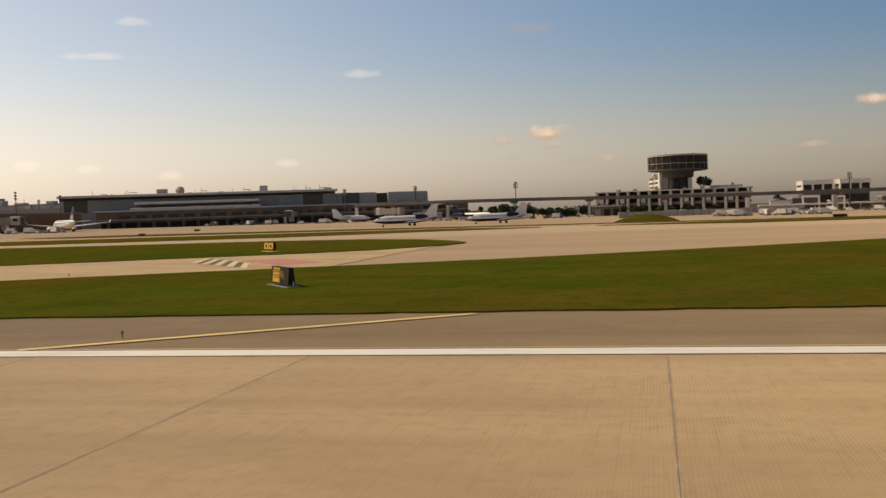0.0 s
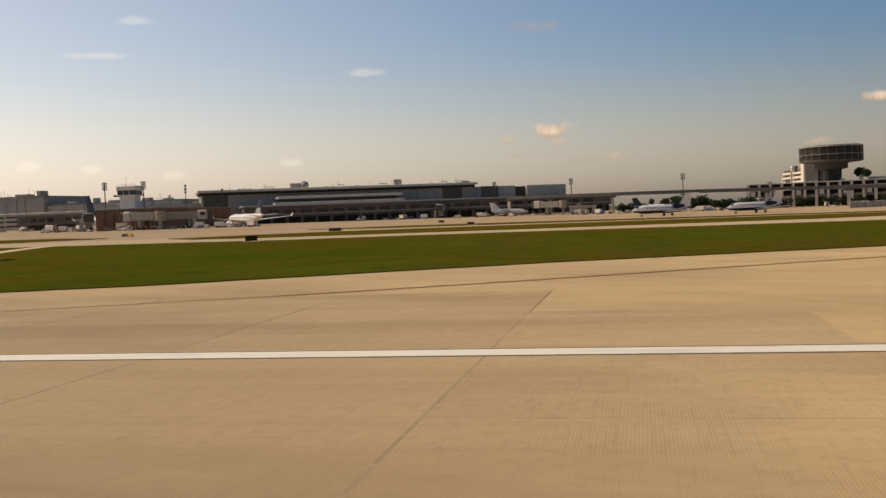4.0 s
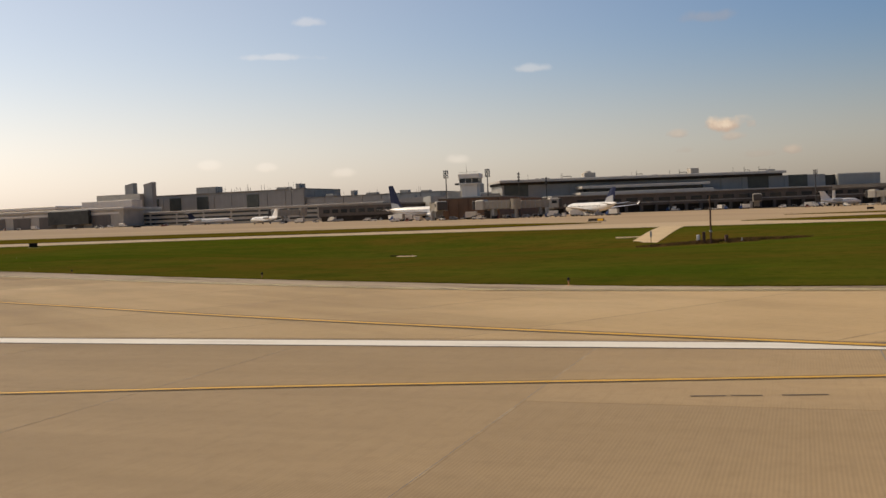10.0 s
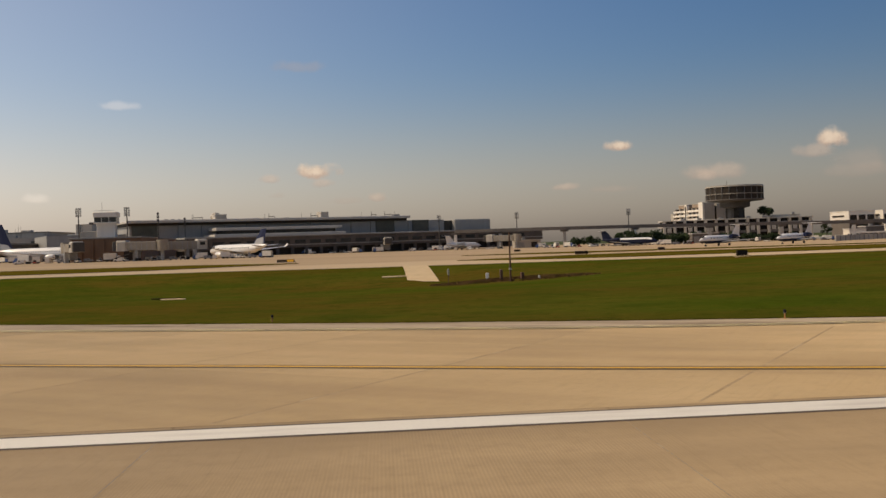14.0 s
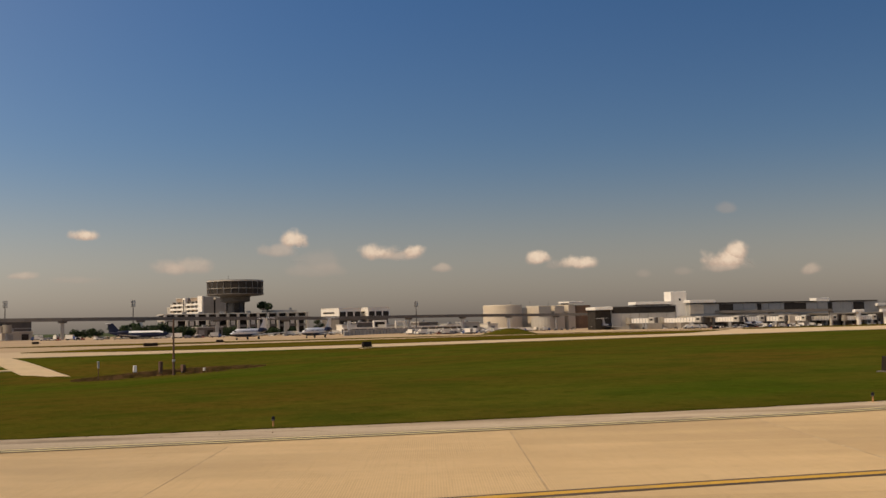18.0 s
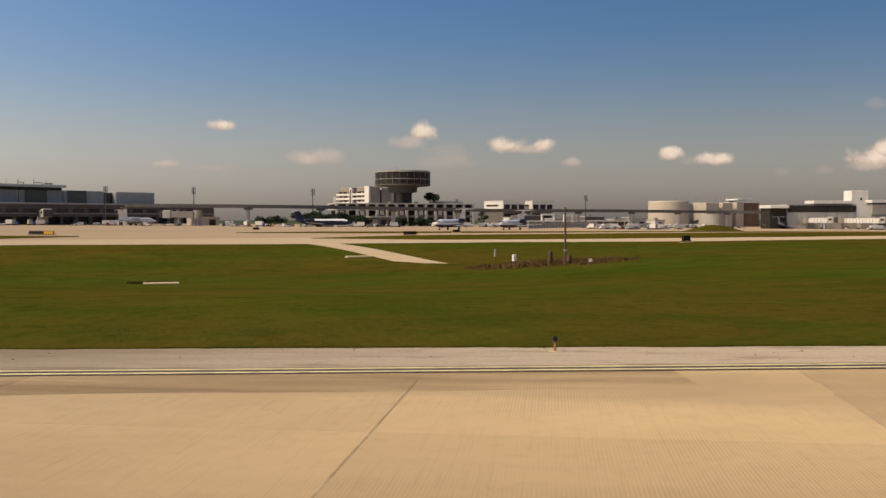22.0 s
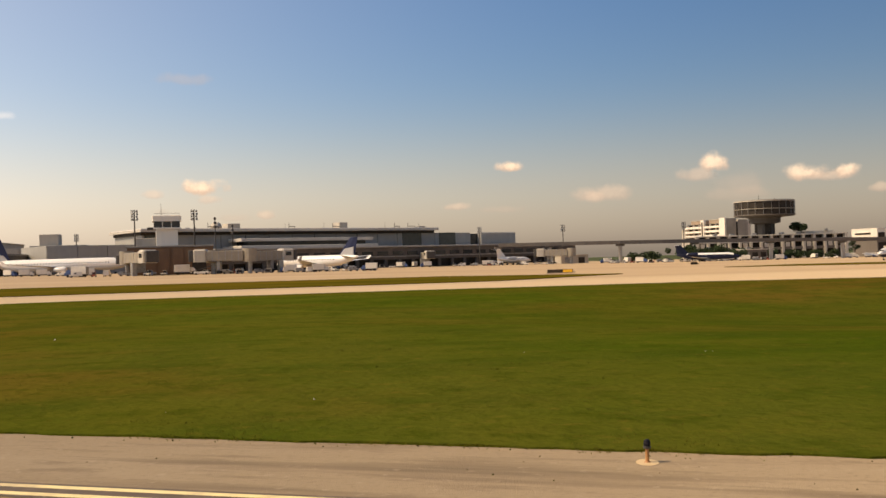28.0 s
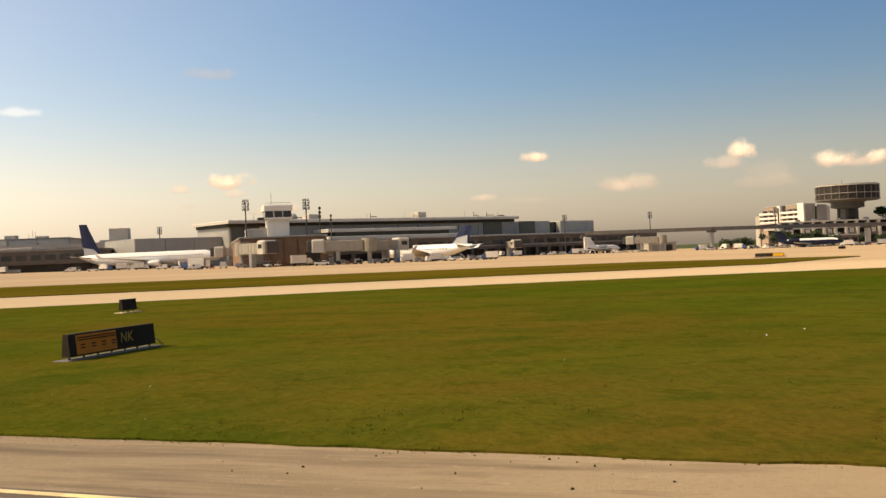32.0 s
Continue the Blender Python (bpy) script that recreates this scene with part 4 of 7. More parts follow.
# ---- buildings ----
def building(name, x, y, turn, label, z=None):
    return thing(name, x, y, ground_z(x, y) if z is None else z, turn, label, "building")


def slab_row(parent, name, x0, x1, n, gap, y0, y1, z0, z1, mat, cut=0.0):
    w = (x1 - x0) / n
    for i in range(n):
        part(name, Shape().box(x0 + i * w + gap / 2, x0 + (i + 1) * w - gap / 2, y0, y1, z0, z1, cut), mat, parent)


# main terminal; u runs along its front from the near pier to the far end
T_TURN = math.degrees(math.atan2(562 - 471, -128 + 306))
term = building("terminal_building", -306, 471, T_TURN, "long grey terminal with pale roof slab and dark concourse", 0.2)
part("wall", Shape().box(1, 170, 0, 30, 0, 15.9), M_GREYWALL, term)
slab_row(term, "cladding_panel", 1, 170, 15, 0.35, -0.5, 0.1, 8.4, 15.8, M_GREYWALL)
part("west_block", Shape().box(-34, 0.8, 6, 40, 0, 12.4), M_GREYWALL, term, "lower grey block")
slab_row(term, "cladding_panel", -34, 0.8, 3, 0.35, 5.6, 6.1, 6.0, 12.2, M_GREYWALL)
part("glazed_corner", Shape().box(170, 176.5, 2, 30, 0, 15.4), M_GLASS, term, "dark glazed stair corner")
part("end_block", Shape().box(176.5, 200, -1, 30, 0, 15.9, 0.4), M_GREYWALL, term)
part("roof_slab", Shape().box(-1, 147, -4.5, 31, 17.1, 18.4, 0.3), M_ROOFW, term, "pale projecting roof slab")
part("clerestory", Shape().box(0, 146, -2.0, 29, 15.9, 17.1), M_DARK, term, "dark band under the roof")
for u0, u1 in ((2, 14), (128, 139), (150, 160)):
    part("window_bay", Shape().box(u0, u1, -0.8, 0.2, 9.2, 16.0), M_GREENGLASS, term, "green glazed wall bay")
part("upper_canopy", Shape().box(38, 103, -13, 0, 12.6, 13.9, 0.2), M_ROOFW, term, "pale canopy fascia")
part("lounge_glazing", Shape().box(42, 100, -11, 0, 10.8, 12.6), M_GLASS, term, "dark lounge glazing")
part("lower_canopy", Shape().box(36, 103, -17, 0, 9.6, 10.8, 0.2), M_ROOFW, term)
part("concourse", Shape().box(20, 216, -28, -0.6, 3.4, 8.8), M_CONCOURSE, term, "dark concourse wall")
part("concourse_roof", Shape().box(19, 217, -28.6, 0, 8.8, 9.5, 0.15), M_GREYWALL, term, "grey concourse parapet")
part("undercroft", Shape().box(22, 214, -26, -1, 0, 3.4), M_DARK, term, "baggage level painted dark for its shade")
slab_row(term, "pier", 22, 214, 26, 5.9, -27.8, -26.8, 0, 3.4, M_CONCOURSE)
slab_row(term, "concourse_band", 20, 216, 14, 0.5, -28.35, -28.0, 4.6, 5.0, M_GREYWALL)
slab_row(term, "concourse_window", 30, 205, 22, 2.6, -28.25, -27.9, 5.4, 7.0, M_GLASS)
for u0, u1, w0, z1 in ((49, 55, 22, 21.6), (106, 110.5, 20, 22.0)):
    part("plant_room", Shape().box(u0, u1, w0, w0 + 6, 18.4, z1, 0.15), M_PALEWALL, term, "pale rooftop plant room")
for i in range(22):
    u, v = rng.uniform(2, 142), rng.uniform(2, 30)
    part("roof_vent", Shape().box(u, u + rng.uniform(0.8, 3.0), v, v + 1.2, 18.4, 18.4 + rng.uniform(0.2, 0.8)), M_STEEL, term)
for u in (16, 33, 70, 90, 124, 144):
    part("antenna", Shape().tube((u, 8, 18.4), (u, 8, 21.0 + 0.02 * (u % 17)), 0.09, 0.05, 6), M_DSTEEL, term)
part("roof_mast", Shape().box(141, 145, 4, 6, 18.4, 19.4), M_STEEL, term)
part("radome", Shape().lathe([(1.0, 18.4), (1.0, 19.6), (2.3, 20.4), (2.8, 21.8), (2.3, 23.2), (1.2, 24.0), (0.2, 24.2)], 16, 62, 62), M_PALEWALL, term, "pale round radome behind the roof", smooth=True)
part("radome_base", Shape().box(59, 65, 59, 65, 0, 18.4), M_GREYWALL, term)
for u, w in ((34, 5.0), (73, 3.2), (96, 4.0), (131, 3.0), (139, 4.5)):            # raised pipe racks and gantries on the roof
    part("roof_gantry", Shape().box(u, u + w, 10, 10.3, 19.5, 19.8).box(u, u + 0.15, 10, 10.3, 18.4, 21.2).box(u + w - 0.15, u + w, 10, 10.3, 18.4, 19.6), M_DSTEEL, term)

# brown pier with the ramp control tower
pier = building("concourse_pier", -297, 357, 4.0, "brown brick concourse pier below the ramp tower", 1.0)
part("wall", Shape().box(0, 24, 0, 90, 0, 7.9), M_BROWN, pier)
part("parapet", Shape().box(-0.3, 24.3, -0.3, 90, 7.9, 8.4, 0.1), M_ROOFG, pier)
slab_row(pier, "wall_panel", 0.5, 23.5, 6, 0.7, -0.25, 0.1, 0.6, 7.5, M_BROWN)
part("roof_house", Shape().box(2, 9, 6, 14, 8.4, 10.8, 0.1), M_PALEWALL, pier)
part("doorway", Shape().box(18, 22, -0.35, 0.2, 0, 3.6), M_DARK, pier)
gt = building("ramp_tower", -286.6, 366, 6.0, "white ramp control tower with a dark glazed cab", 1.0)
part("shaft", Shape().box(-3.1, 3.1, -3.0, 3.0, 0, 13.8, 0.1), M_WHITEWALL, gt)
part("cab_glazing", Shape().box(-3.7, 3.7, -3.6, 3.6, 13.8, 15.6), M_GLASS, gt)
part("cab_roof", Shape().box(-4.1, 4.1, -4.0, 4.0, 15.6, 17.4, 0.25), M_WHITEWALL, gt)
part("cab_floor", Shape().box(-3.9, 3.9, -3.8, 3.8, 13.3, 13.8, 0.1), M_WHITEWALL, gt)
part("balcony", Shape().box(-5.6, -3.1, -3.0, 1.5, 13.2, 13.9), M_DSTEEL, gt)
for sx in (-1.25, 1.25):
    part("cab_mullion", Shape().box(sx - 0.08, sx + 0.08, -3.68, -3.55, 13.8, 15.6), M_WHITEWALL, gt)
part("antenna", Shape().tube((-1.5, 0, 17.4), (-1.5, 0, 21.2), 0.08, 0.04, 6), M_DSTEEL, gt)
part("roof_rail", Shape().box(-3.6, 3.6, -3.7, -3.6, 17.9, 18.0), M_STEEL, gt)

# left terminal group, far off
lt = building("hub_terminal", -520, 640, 0, "far grey terminal with green glazed bays and roof clutter", 2.5)
part("wall", Shape().box(-118, 17, 0, 60, 0, 23.0), M_GREYWALL, lt)
part("low_wing", Shape().box(17.2, 122, 2, 60, 0, 16.4), M_GREYWALL, lt, "lower grey wing")
slab_row(lt, "wing_panel", 18, 121, 7, 0.6, 1.5, 2.1, 7.0, 16.0, M_GREYWALL)
part("wing_parapet", Shape().box(17.2, 122.5, 1.2, 60, 16.4, 16.9), M_ROOFG, lt)
slab_row(lt, "cladding_panel", -118, 17, 9, 0.6, -0.5, 0.1, 10.0, 21.6, M_GREYWALL)
for u0, u1 in ((-117, -107), (-97, -87), (-73, -63), (-30, -20)):
    part("window_bay", Shape().box(u0, u1, -0.9, 0.2, 11, 21.0), M_GREENGLASS, lt)
part("parapet", Shape().box(-118.5, 17.2, -0.8, 60, 23.0, 23.6), M_ROOFG, lt)
for u0, u1, z1 in ((-79, -62, 28.6), (-10, -2, 25.5), (6, 9, 27.5)):
    part("plant_room", Shape().box(u0, u1, 8, 18, 22.7, z1, 0.2), M_PALEWALL, lt)
for i in range(26):
    u = rng.uniform(-60, 15)
    part("roof_mast", Shape().tube((u, 6, 22.7), (u, 6, 22.7 + rng.uniform(2.5, 6.5)), 0.14, 0.08, 6), M_DSTEEL, lt)
for u0, u1, z1 in ((30, 36, 18.6), (50, 53, 20.5), (62, 70, 18.4), (88, 94, 19.0), (104, 110, 18.2)):
    part("wing_plant_room", Shape().box(u0, u1, 8, 14, 16.9, z1, 0.2), M_PALEWALL, lt)
for i in range(12):
    u = rng.uniform(20, 118)
    part("wing_mast", Shape().tube((u, 6, 16.9), (u, 6, 16.9 + rng.uniform(1.5, 4.5)), 0.12, 0.07, 6), M_DSTEEL, lt)
tw = building("vent_towers", -624, 606, 0, "pair of grey vent towers with slanted tops", 2.5)
for sx in (-4.2, 12.2):
    part("tower", Shape().prism([(sx - 3.6, 0), (sx + 3.6, 0), (sx + 3.6, 5), (sx - 3.6, 5)], 0, 30.2), M_GREYWALL, tw)
    part("cap", Shape().loft([[(sx - 3.6, yy, 30.2), (sx + 3.6, yy, 30.2), (sx + 3.6, yy, 32.6), (sx - 3.6, yy, 31.2)] for yy in (0, 5)]), M_GREYWALL, tw, "slanted cap")
part("podium", Shape().box(-30, 8, -4, 14, 0, 24.5), M_PALEWALL, tw)
part("annex", Shape().box(-34, 10, -16, -4, 0, 20.0, 0.2), M_WHITEWALL, tw)
lowt = building("low_concourse", -480, 520, -2.5, "low pale concourse with long dark window bands", 2.6)
part("wall", Shape().box(-92, 92, 0, 30, 0, 8.6), M_PALEWALL, lowt)
for z0 in (1.4, 4.0, 6.6):
    slab_row(lowt, "window_band", -90, 90, 9, 1.4, -0.3, 0.1, z0, z0 + 1.1, M_GLASS)
part("parapet", Shape().box(-92.4, 92.4, -0.5, 30, 8.6, 9.3, 0.1), M_ROOFW, lowt)
dk = building("dark_concourse", -376, 450, -3, "dark grey-brown two-storey concourse arm", 1.6)
part("wall", Shape().box(-20, 24, 0, 80, 2.8, 7.6), M_CONCOURSE, dk)
part("undercroft", Shape().box(-19, 23, 0.8, 79, 0, 2.8), M_DARK, dk)
part("parapet", Shape().box(-20.4, 24.4, -0.4, 80, 7.6, 8.3), M_ROOFG, dk)
slab_row(dk, "window", -18, 22, 8, 1.6, -0.2, 0.1, 4.4, 6.2, M_GLASS)
hg = building("hangar_block", -612, 500, 2, "blue-grey low service building with dark doors", 3.8)
part("wall", Shape().box(-90, 58, 0, 40, 0, 10.2), M_PALEWALL, hg)
part("glazed_office", Shape().box(5, 35, -3, 4, 2.2, 10.8, 0.2), M_GLASS, hg, "dark glazed office box")
part("roof", Shape().box(-91, 59, -0.8, 40, 10.2, 11.6, 0.2), M_ROOFW, hg)
slab_row(hg, "bay_door", -86, 52, 7, 6.5, -0.3, 0.1, 0, 7.2, M_DARKCONC)
slab_row(hg, "wall_stripe", -88, 56, 6, 2.0, -0.25, 0.05, 7.8, 8.8, M_WHITEWALL)
fr = building("far_shed", -765, 640, 0, "far shed with a bright pale roof", 4.0)
part("wall", Shape().box(-60, 40, 0, 30, 0, 15.5), M_GREYWALL, fr)
part("roof", Shape().box(-62, 42, -2, 32, 15.5, 18.2, 0.6), M_WHITEWALL, fr)
bk = building("back_terminal", -395, 610, 0, "distant grey terminal behind the gates", 2.0)
part("wall", Shape().box(-45, 58, 0, 40, 0, 13.2), M_GREYWALL, bk)
slab_row(bk, "cladding_panel", -45, 58, 7, 0.6, -0.4, 0.1, 5, 12.8, M_GREYWALL)
part("window_bay", Shape().box(-2, 8, -0.6, 0.2, 5, 11.0), M_GREENGLASS, bk)
part("plant_room", Shape().box(22.5, 32.2, 6, 16, 13.2, 20.4, 0.2), M_PALEWALL, bk)
part("plant_room", Shape().box(18, 46, 4, 18, 13.2, 14.4, 0.2), M_GREYWALL, bk)
part("rooftop_box", Shape().box(-32, -28, 6, 10, 13.2, 16.0), M_PALEWALL, bk)
part("rooftop_box", Shape().box(-20, -13, 6, 10, 13.2, 14.8), M_STEEL, bk)

# round tower with its hotel and arcade
st = building("saucer_tower", 13.4, 562, 0, "round saucer tower on a thick stem", -2.0)
R0 = 16.2
part("stem", Shape().lathe([(5.0, 0), (5.0, 21.0)], 8), M_TOWERC, st, "grey concrete stem")
for a in range(4):
    t = math.tau * a / 4 - 1.75
    part("stem_slot", Shape().box(-0.3, 0.35, -1.5, 1.5, 0, 20.6, 0.05).mesh("stem_slot", M_DARK), None, st).matrix_basis = \
        Matrix.Translation((4.75 * math.cos(t), 4.75 * math.sin(t), 0)) @ Matrix.Rotation(t, 4, "Z")
for k in range(7):
    part("ledge", Shape().lathe([(5.25, 3.0 + 2.5 * k), (5.25, 3.3 + 2.5 * k)], 8), M_TOWERC, st)
part("neck", Shape().lathe([(5.2, 19.2), (8.4, 19.9), (8.4, 22.4), (10.6, 23.2)], 32), M_TOWERC, st)
part("underside", Shape().lathe([(10.0, 22.9), (R0 - 0.9, 23.3), (R0 - 0.5, 23.9)], 48), M_TOWERC, st)
part("core", Shape().lathe([(R0 - 0.9, 23.6), (R0 - 0.9, 31.4)], 48), M_DARK, st, "dark recessed wall behind the windows")
for i in range(24):
    t = math.tau * (i + 0.5) / 24
    for z0, z1 in ((24.3, 26.9), (27.6, 30.9)):
        ob = part("window", Shape().box(-0.1, 0.1, -R0 * 0.118, R0 * 0.118, z0, z1), M_DARK, st)
        ob.matrix_basis = Matrix.Translation(((R0 - 0.72) * math.cos(t), (R0 - 0.72) * math.sin(t), 0)) @ Matrix.Rotation(t, 4, "Z")
for z0, z1, mt in ((23.7, 24.2, M_DARKCONC), (27.05, 27.3, M_PALEWALL), (31.1, 31.55, M_PALEWALL)):
    part("rail_band", Shape().lathe([(R0 - 0.5, z0), (R0, z0), (R0, z1), (R0 - 0.5, z1)], 48), mt, st, "pale concrete band")
for i in range(24):
    t = math.tau * i / 24
    ob = part("mullion", Shape().box(-0.30, 0.0, -0.06, 0.06, 24.1, 31.0), M_STEEL, st)
    ob.matrix_basis = Matrix.Translation((R0 * math.cos(t) * 0.992, R0 * math.sin(t) * 0.992, 0)) @ Matrix.Rotation(t, 4, "Z")
part("roof", Shape().lathe([(R0 - 0.3, 31.5), (R0 - 0.5, 32.0), (4, 32.2)], 48), M_ROOFG, st)
for a, h in ((0.4, 1.6), (2.2, 1.2), (3.9, 2.4)):
    part("antenna", Shape().tube((9 * math.cos(a), 9 * math.sin(a), 31.9), (9 * math.cos(a), 9 * math.sin(a), 32.2 + h), 0.10, 0.06, 6), M_DSTEEL, st)

# sun and shade are in the wall colours: lit bands white, shaded faces duller
ho = building("hotel", 5.0, 590, 9, "pale hotel block with balcony bands whitened as sunlit", -2.0)
part("wing", Shape().box(0, 14, 5, 40, 0, 20.6), M_TANWALL, ho, "recessed wall painted tan for its shade")
for z0 in (11.0, 13.6, 16.2, 18.8):
    part("balcony_band", Shape().box(-1.3, 0.05, 5.2, 39.6, z0, z0 + 1.2, 0.05), M_WHITEWALL, ho, "balcony front painted white for sunlight")
    part("window_band", Shape().box(-0.15, 0.06, 6.0, 39.0, z0 + 1.25, z0 + 2.4), M_DARK, ho)
    for k in range(6):
        part("balcony_fin", Shape().box(-1.2, 0.05, 9.0 + k * 5.6, 9.3 + k * 5.6, z0 + 1.2, z0 + 2.6), M_PALEWALL, ho)
part("stair_shaft", Shape().box(-1.7, 0.1, 20, 23, 0, 23.6, 0.1), M_WHITEWALL, ho)
part("stair_notch", Shape().box(-1.85, -1.6, 20.8, 22.0, 11, 22.4), M_DARK, ho)
for y0, y1 in ((6.0, 18.5), (24.5, 37.0)):
    part("roof_house", Shape().box(1.2, 12, y0, y1, 20.6, 23.4, 0.1), M_TANWALL, ho)
    part("roof_house_edge", Shape().box(1.0, 12.2, y0 - 0.2, y1 + 0.2, 23.4, 23.8), M_PALEWALL, ho)
part("end_block", Shape().box(-1.0, 6.6, 0, 5, 0, 23.9, 0.1), M_PALEWALL, ho)
part("lit_edge", Shape().box(-1.5, -0.2, -0.4, 5.0, 0, 24.2, 0.05), M_WHITEWALL, ho)
# the slot's shade, as a dark-coloured block
part("shadow_gap", Shape().box(6.6, 8.2, 1.0, 5, 0, 22.0), M_DARK, ho)
part("end_block", Shape().box(8.2, 15.0, 0.4, 6, 0, 23.2, 0.1), M_PALEWALL, ho)
part("lit_edge", Shape().box(15.0, 17.6, 1.2, 6.5, 0, 22.4, 0.05), M_WHITEWALL, ho)
part("side_step", Shape().box(-1.0, 6.0, 40, 44, 0, 18.5), M_PALEWALL, ho)

ar = building("arcade_building", 9, 547, -9, "long low concrete arcade with square openings", -1.7)
part("deck", Shape().box(-41, 41, 0, 22, 8.9, 10.4, 0.15), M_PALEWALL, ar)
part("gallery_recess", Shape().box(-40, 40, 2.4, 21, 10.4, 12.3), M_DARK, ar, "gallery painted dark for its shade")
part("gallery_beam", Shape().box(-41, 41, -0.2, 22, 12.3, 12.9, 0.1), M_PALEWALL, ar)
part("mid_beam", Shape().box(-40, 40, -0.6, 22, 4.8, 6.2, 0.1), M_DARKCONC, ar)
part("recess", Shape().box(-39, 39, 3.2, 21, 0, 8.9), M_DARK, ar)
for i in range(15):
    u = -39.9 + i * 79.8 / 14
    part("gallery_post", Shape().box(u - 0.65, u + 0.65, -0.3, 2.4, 10.4, 12.3), M_PALEWALL, ar)
    part("column", Shape().box(u - 0.7, u + 0.7, -1.2, 1.2, 0, 8.9, 0.1), M_PALEWALL, ar)
    if i % 2 == 0 and i < 14:
        part("hanging_panel", Shape().box(u + 1.4, u + 3.8, -0.9, -0.6, 6.2, 8.6, 0.1), M_PALEWALL, ar)
part("roof_house", Shape().box(20, 36, 6, 16, 12.9, 14.2), M_PALEWALL, ar)
part("roof_vent", Shape().box(31, 32.4, 5, 6, 14.2, 15.4), M_STEEL, ar)
for u in (-30, -21, -9, 6, 15):
    part("roof_unit", Shape().box(u, u + 2.2, 4, 6, 12.9, 13.9, 0.1), M_STEEL, ar)


def annex(x, y, turn, w, d, label):
    """A white box with a windowed front over a lower level painted dark for its shade."""
    th = building("white_annex", x, y, turn, label, -2.4)
    part("upper_wall", Shape().box(0, w, 0, d, 9.4, 15.4), M_WHITEWALL, th)
    part("west_window", Shape().box(-0.2, 0.1, d * 0.25, d * 0.85, 12.4, 13.4), M_DARK, th)
    part("lower_wall", Shape().box(0.6, w - 0.4, 1.0, d - 0.4, 0, 9.4), M_DARKCONC, th)
    part("lower_opening", Shape().box(1.2, w - 1.0, 0.8, 1.1, 1.0, 7.8), M_DARK, th)
    for i in range(3):
        u = w * (i + 0.5) / 3
        part("window", Shape().box(u - w * 0.13, u + w * 0.13, -0.15, 0.1, 10.6, 13.4), M_DARK, th)
        part("sill", Shape().box(u - w * 0.15, u + w * 0.15, -0.3, 0.1, 9.8, 10.2, 0.03), M_PALEWALL, th)
    part("parapet", Shape().box(-0.15, w + 0.15, -0.15, d + 0.15, 15.4, 15.8), M_WHITEWALL, th)


annex(77.4, 556, 0, 15.4, 24, "small white annex with window strip")
annex(95.5, 552, 0, 15.0, 16, "plain white annex beside a taller neighbour")


def shed(x, y, turn, w, d, h, mat, label):
    """A low apron shed with roller doors and a roof edge."""
    th = building("service_shed", x, y, turn, label)
    part("wall", Shape().box(0, w, 0, d, 0, h), mat, th)
    part("roof_edge", Shape().box(-0.3, w + 0.3, -0.4, d + 0.3, h, h + 0.45, 0.05), M_ROOFW, th)
    n = max(1, int(w / 4.5))
    for i in range(n):
        u = (i + 0.5) * w / n
        part("roller_door", Shape().box(u - 1.5, u + 1.5, -0.12, 0.1, 0, min(h - 0.8, 3.4)), M_DARK if i % 3 else M_STEEL, th)
    part("roof_unit", Shape().box(w * 0.3, w * 0.3 + 1.8, d * 0.3, d * 0.3 + 1.5, h + 0.4, h + 1.5, 0.05), M_STEEL, th)


shed(-122.0, 502, 0, 13.1, 10, 3.6, M_PALEWALL, "long pale low shed under the track")
for x, y, w, h, mt, lab in ((56, 512, 9, 5.0, M_WHITEWALL, "white low service shed"), (67, 516, 12, 6.2, M_DARKCONC, "dark low service shed"), (84, 512, 8, 4.6, M_PALEWALL, "pale low service shed"),
                            (108, 514, 14, 6.0, M_DARKCONC, "dark low service shed"), (124, 508, 9, 4.6, M_WHITEWALL, "white low service shed"), (138, 512, 12, 5.6, M_PALEWALL, "pale low service shed"),
                            (154, 508, 8, 4.4, M_WHITEWALL, "white low service shed"), (-30, 505, 14, 4.6, M_DARKCONC, "dark low service shed"), (-48, 508, 11, 4.0, M_PALEWALL, "pale low service shed"),
                            (-168, 520, 16, 5.0, M_DARKCONC, "dark low service shed")):
    shed(x, y, rng.uniform(-6, 6), w, 8, h, mt, lab)
fence = building("blast_fence", -13, 381, 38, "long low pale blast fence on the apron")
part("panel_wall", Shape().box(0, 95, -0.2, 0.2, 0.1, 2.3), M_PALEWALL, fence)
for i in range(25):
    part("fence_post", Shape().box(i * 3.95 - 0.1, i * 3.95 + 0.1, -0.45, -0.2, 0, 2.4), M_STEEL, fence)

# elevated people-mover line
def guide_z(x):
    """Height of the track: falling eastwards, with a sag beside the arcade."""
    return 8.6 - 0.0072 * (x + 150) - 0.7 * math.exp(-((x - 30) / 60) ** 2)


gw = building("elevated_guideway", 0, 0, 0, "elevated concrete people-mover track on columns", 0.0)
GUIDE = smooth_line([(-152, 500), (-100, 484), (-30, 478), (42, 478), (120, 486), (190, 486), (260, 440), (340, 400)], 4)
for (xa, ya), (xb, yb) in zip(GUIDE, GUIDE[1:]):
    za, zb = guide_z(xa), guide_z(xb)
    nrm = Vector((-(yb - ya), xb - xa)).normalized() * 1.6
    ring = [[(xx + sd * nrm.x, yy + sd * nrm.y, zz + dz) for sd, dz in ((-1, -0.7), (1, -0.7), (1, 0.9), (0.86, 0.9), (0.86, 0.2), (-0.86, 0.2), (-0.86, 0.9), (-1, 0.9))]
            for xx, yy, zz in ((xa, ya, za), (xb, yb, zb))]
    part("beam", Shape().loft(ring), M_DARKCONC, gw)
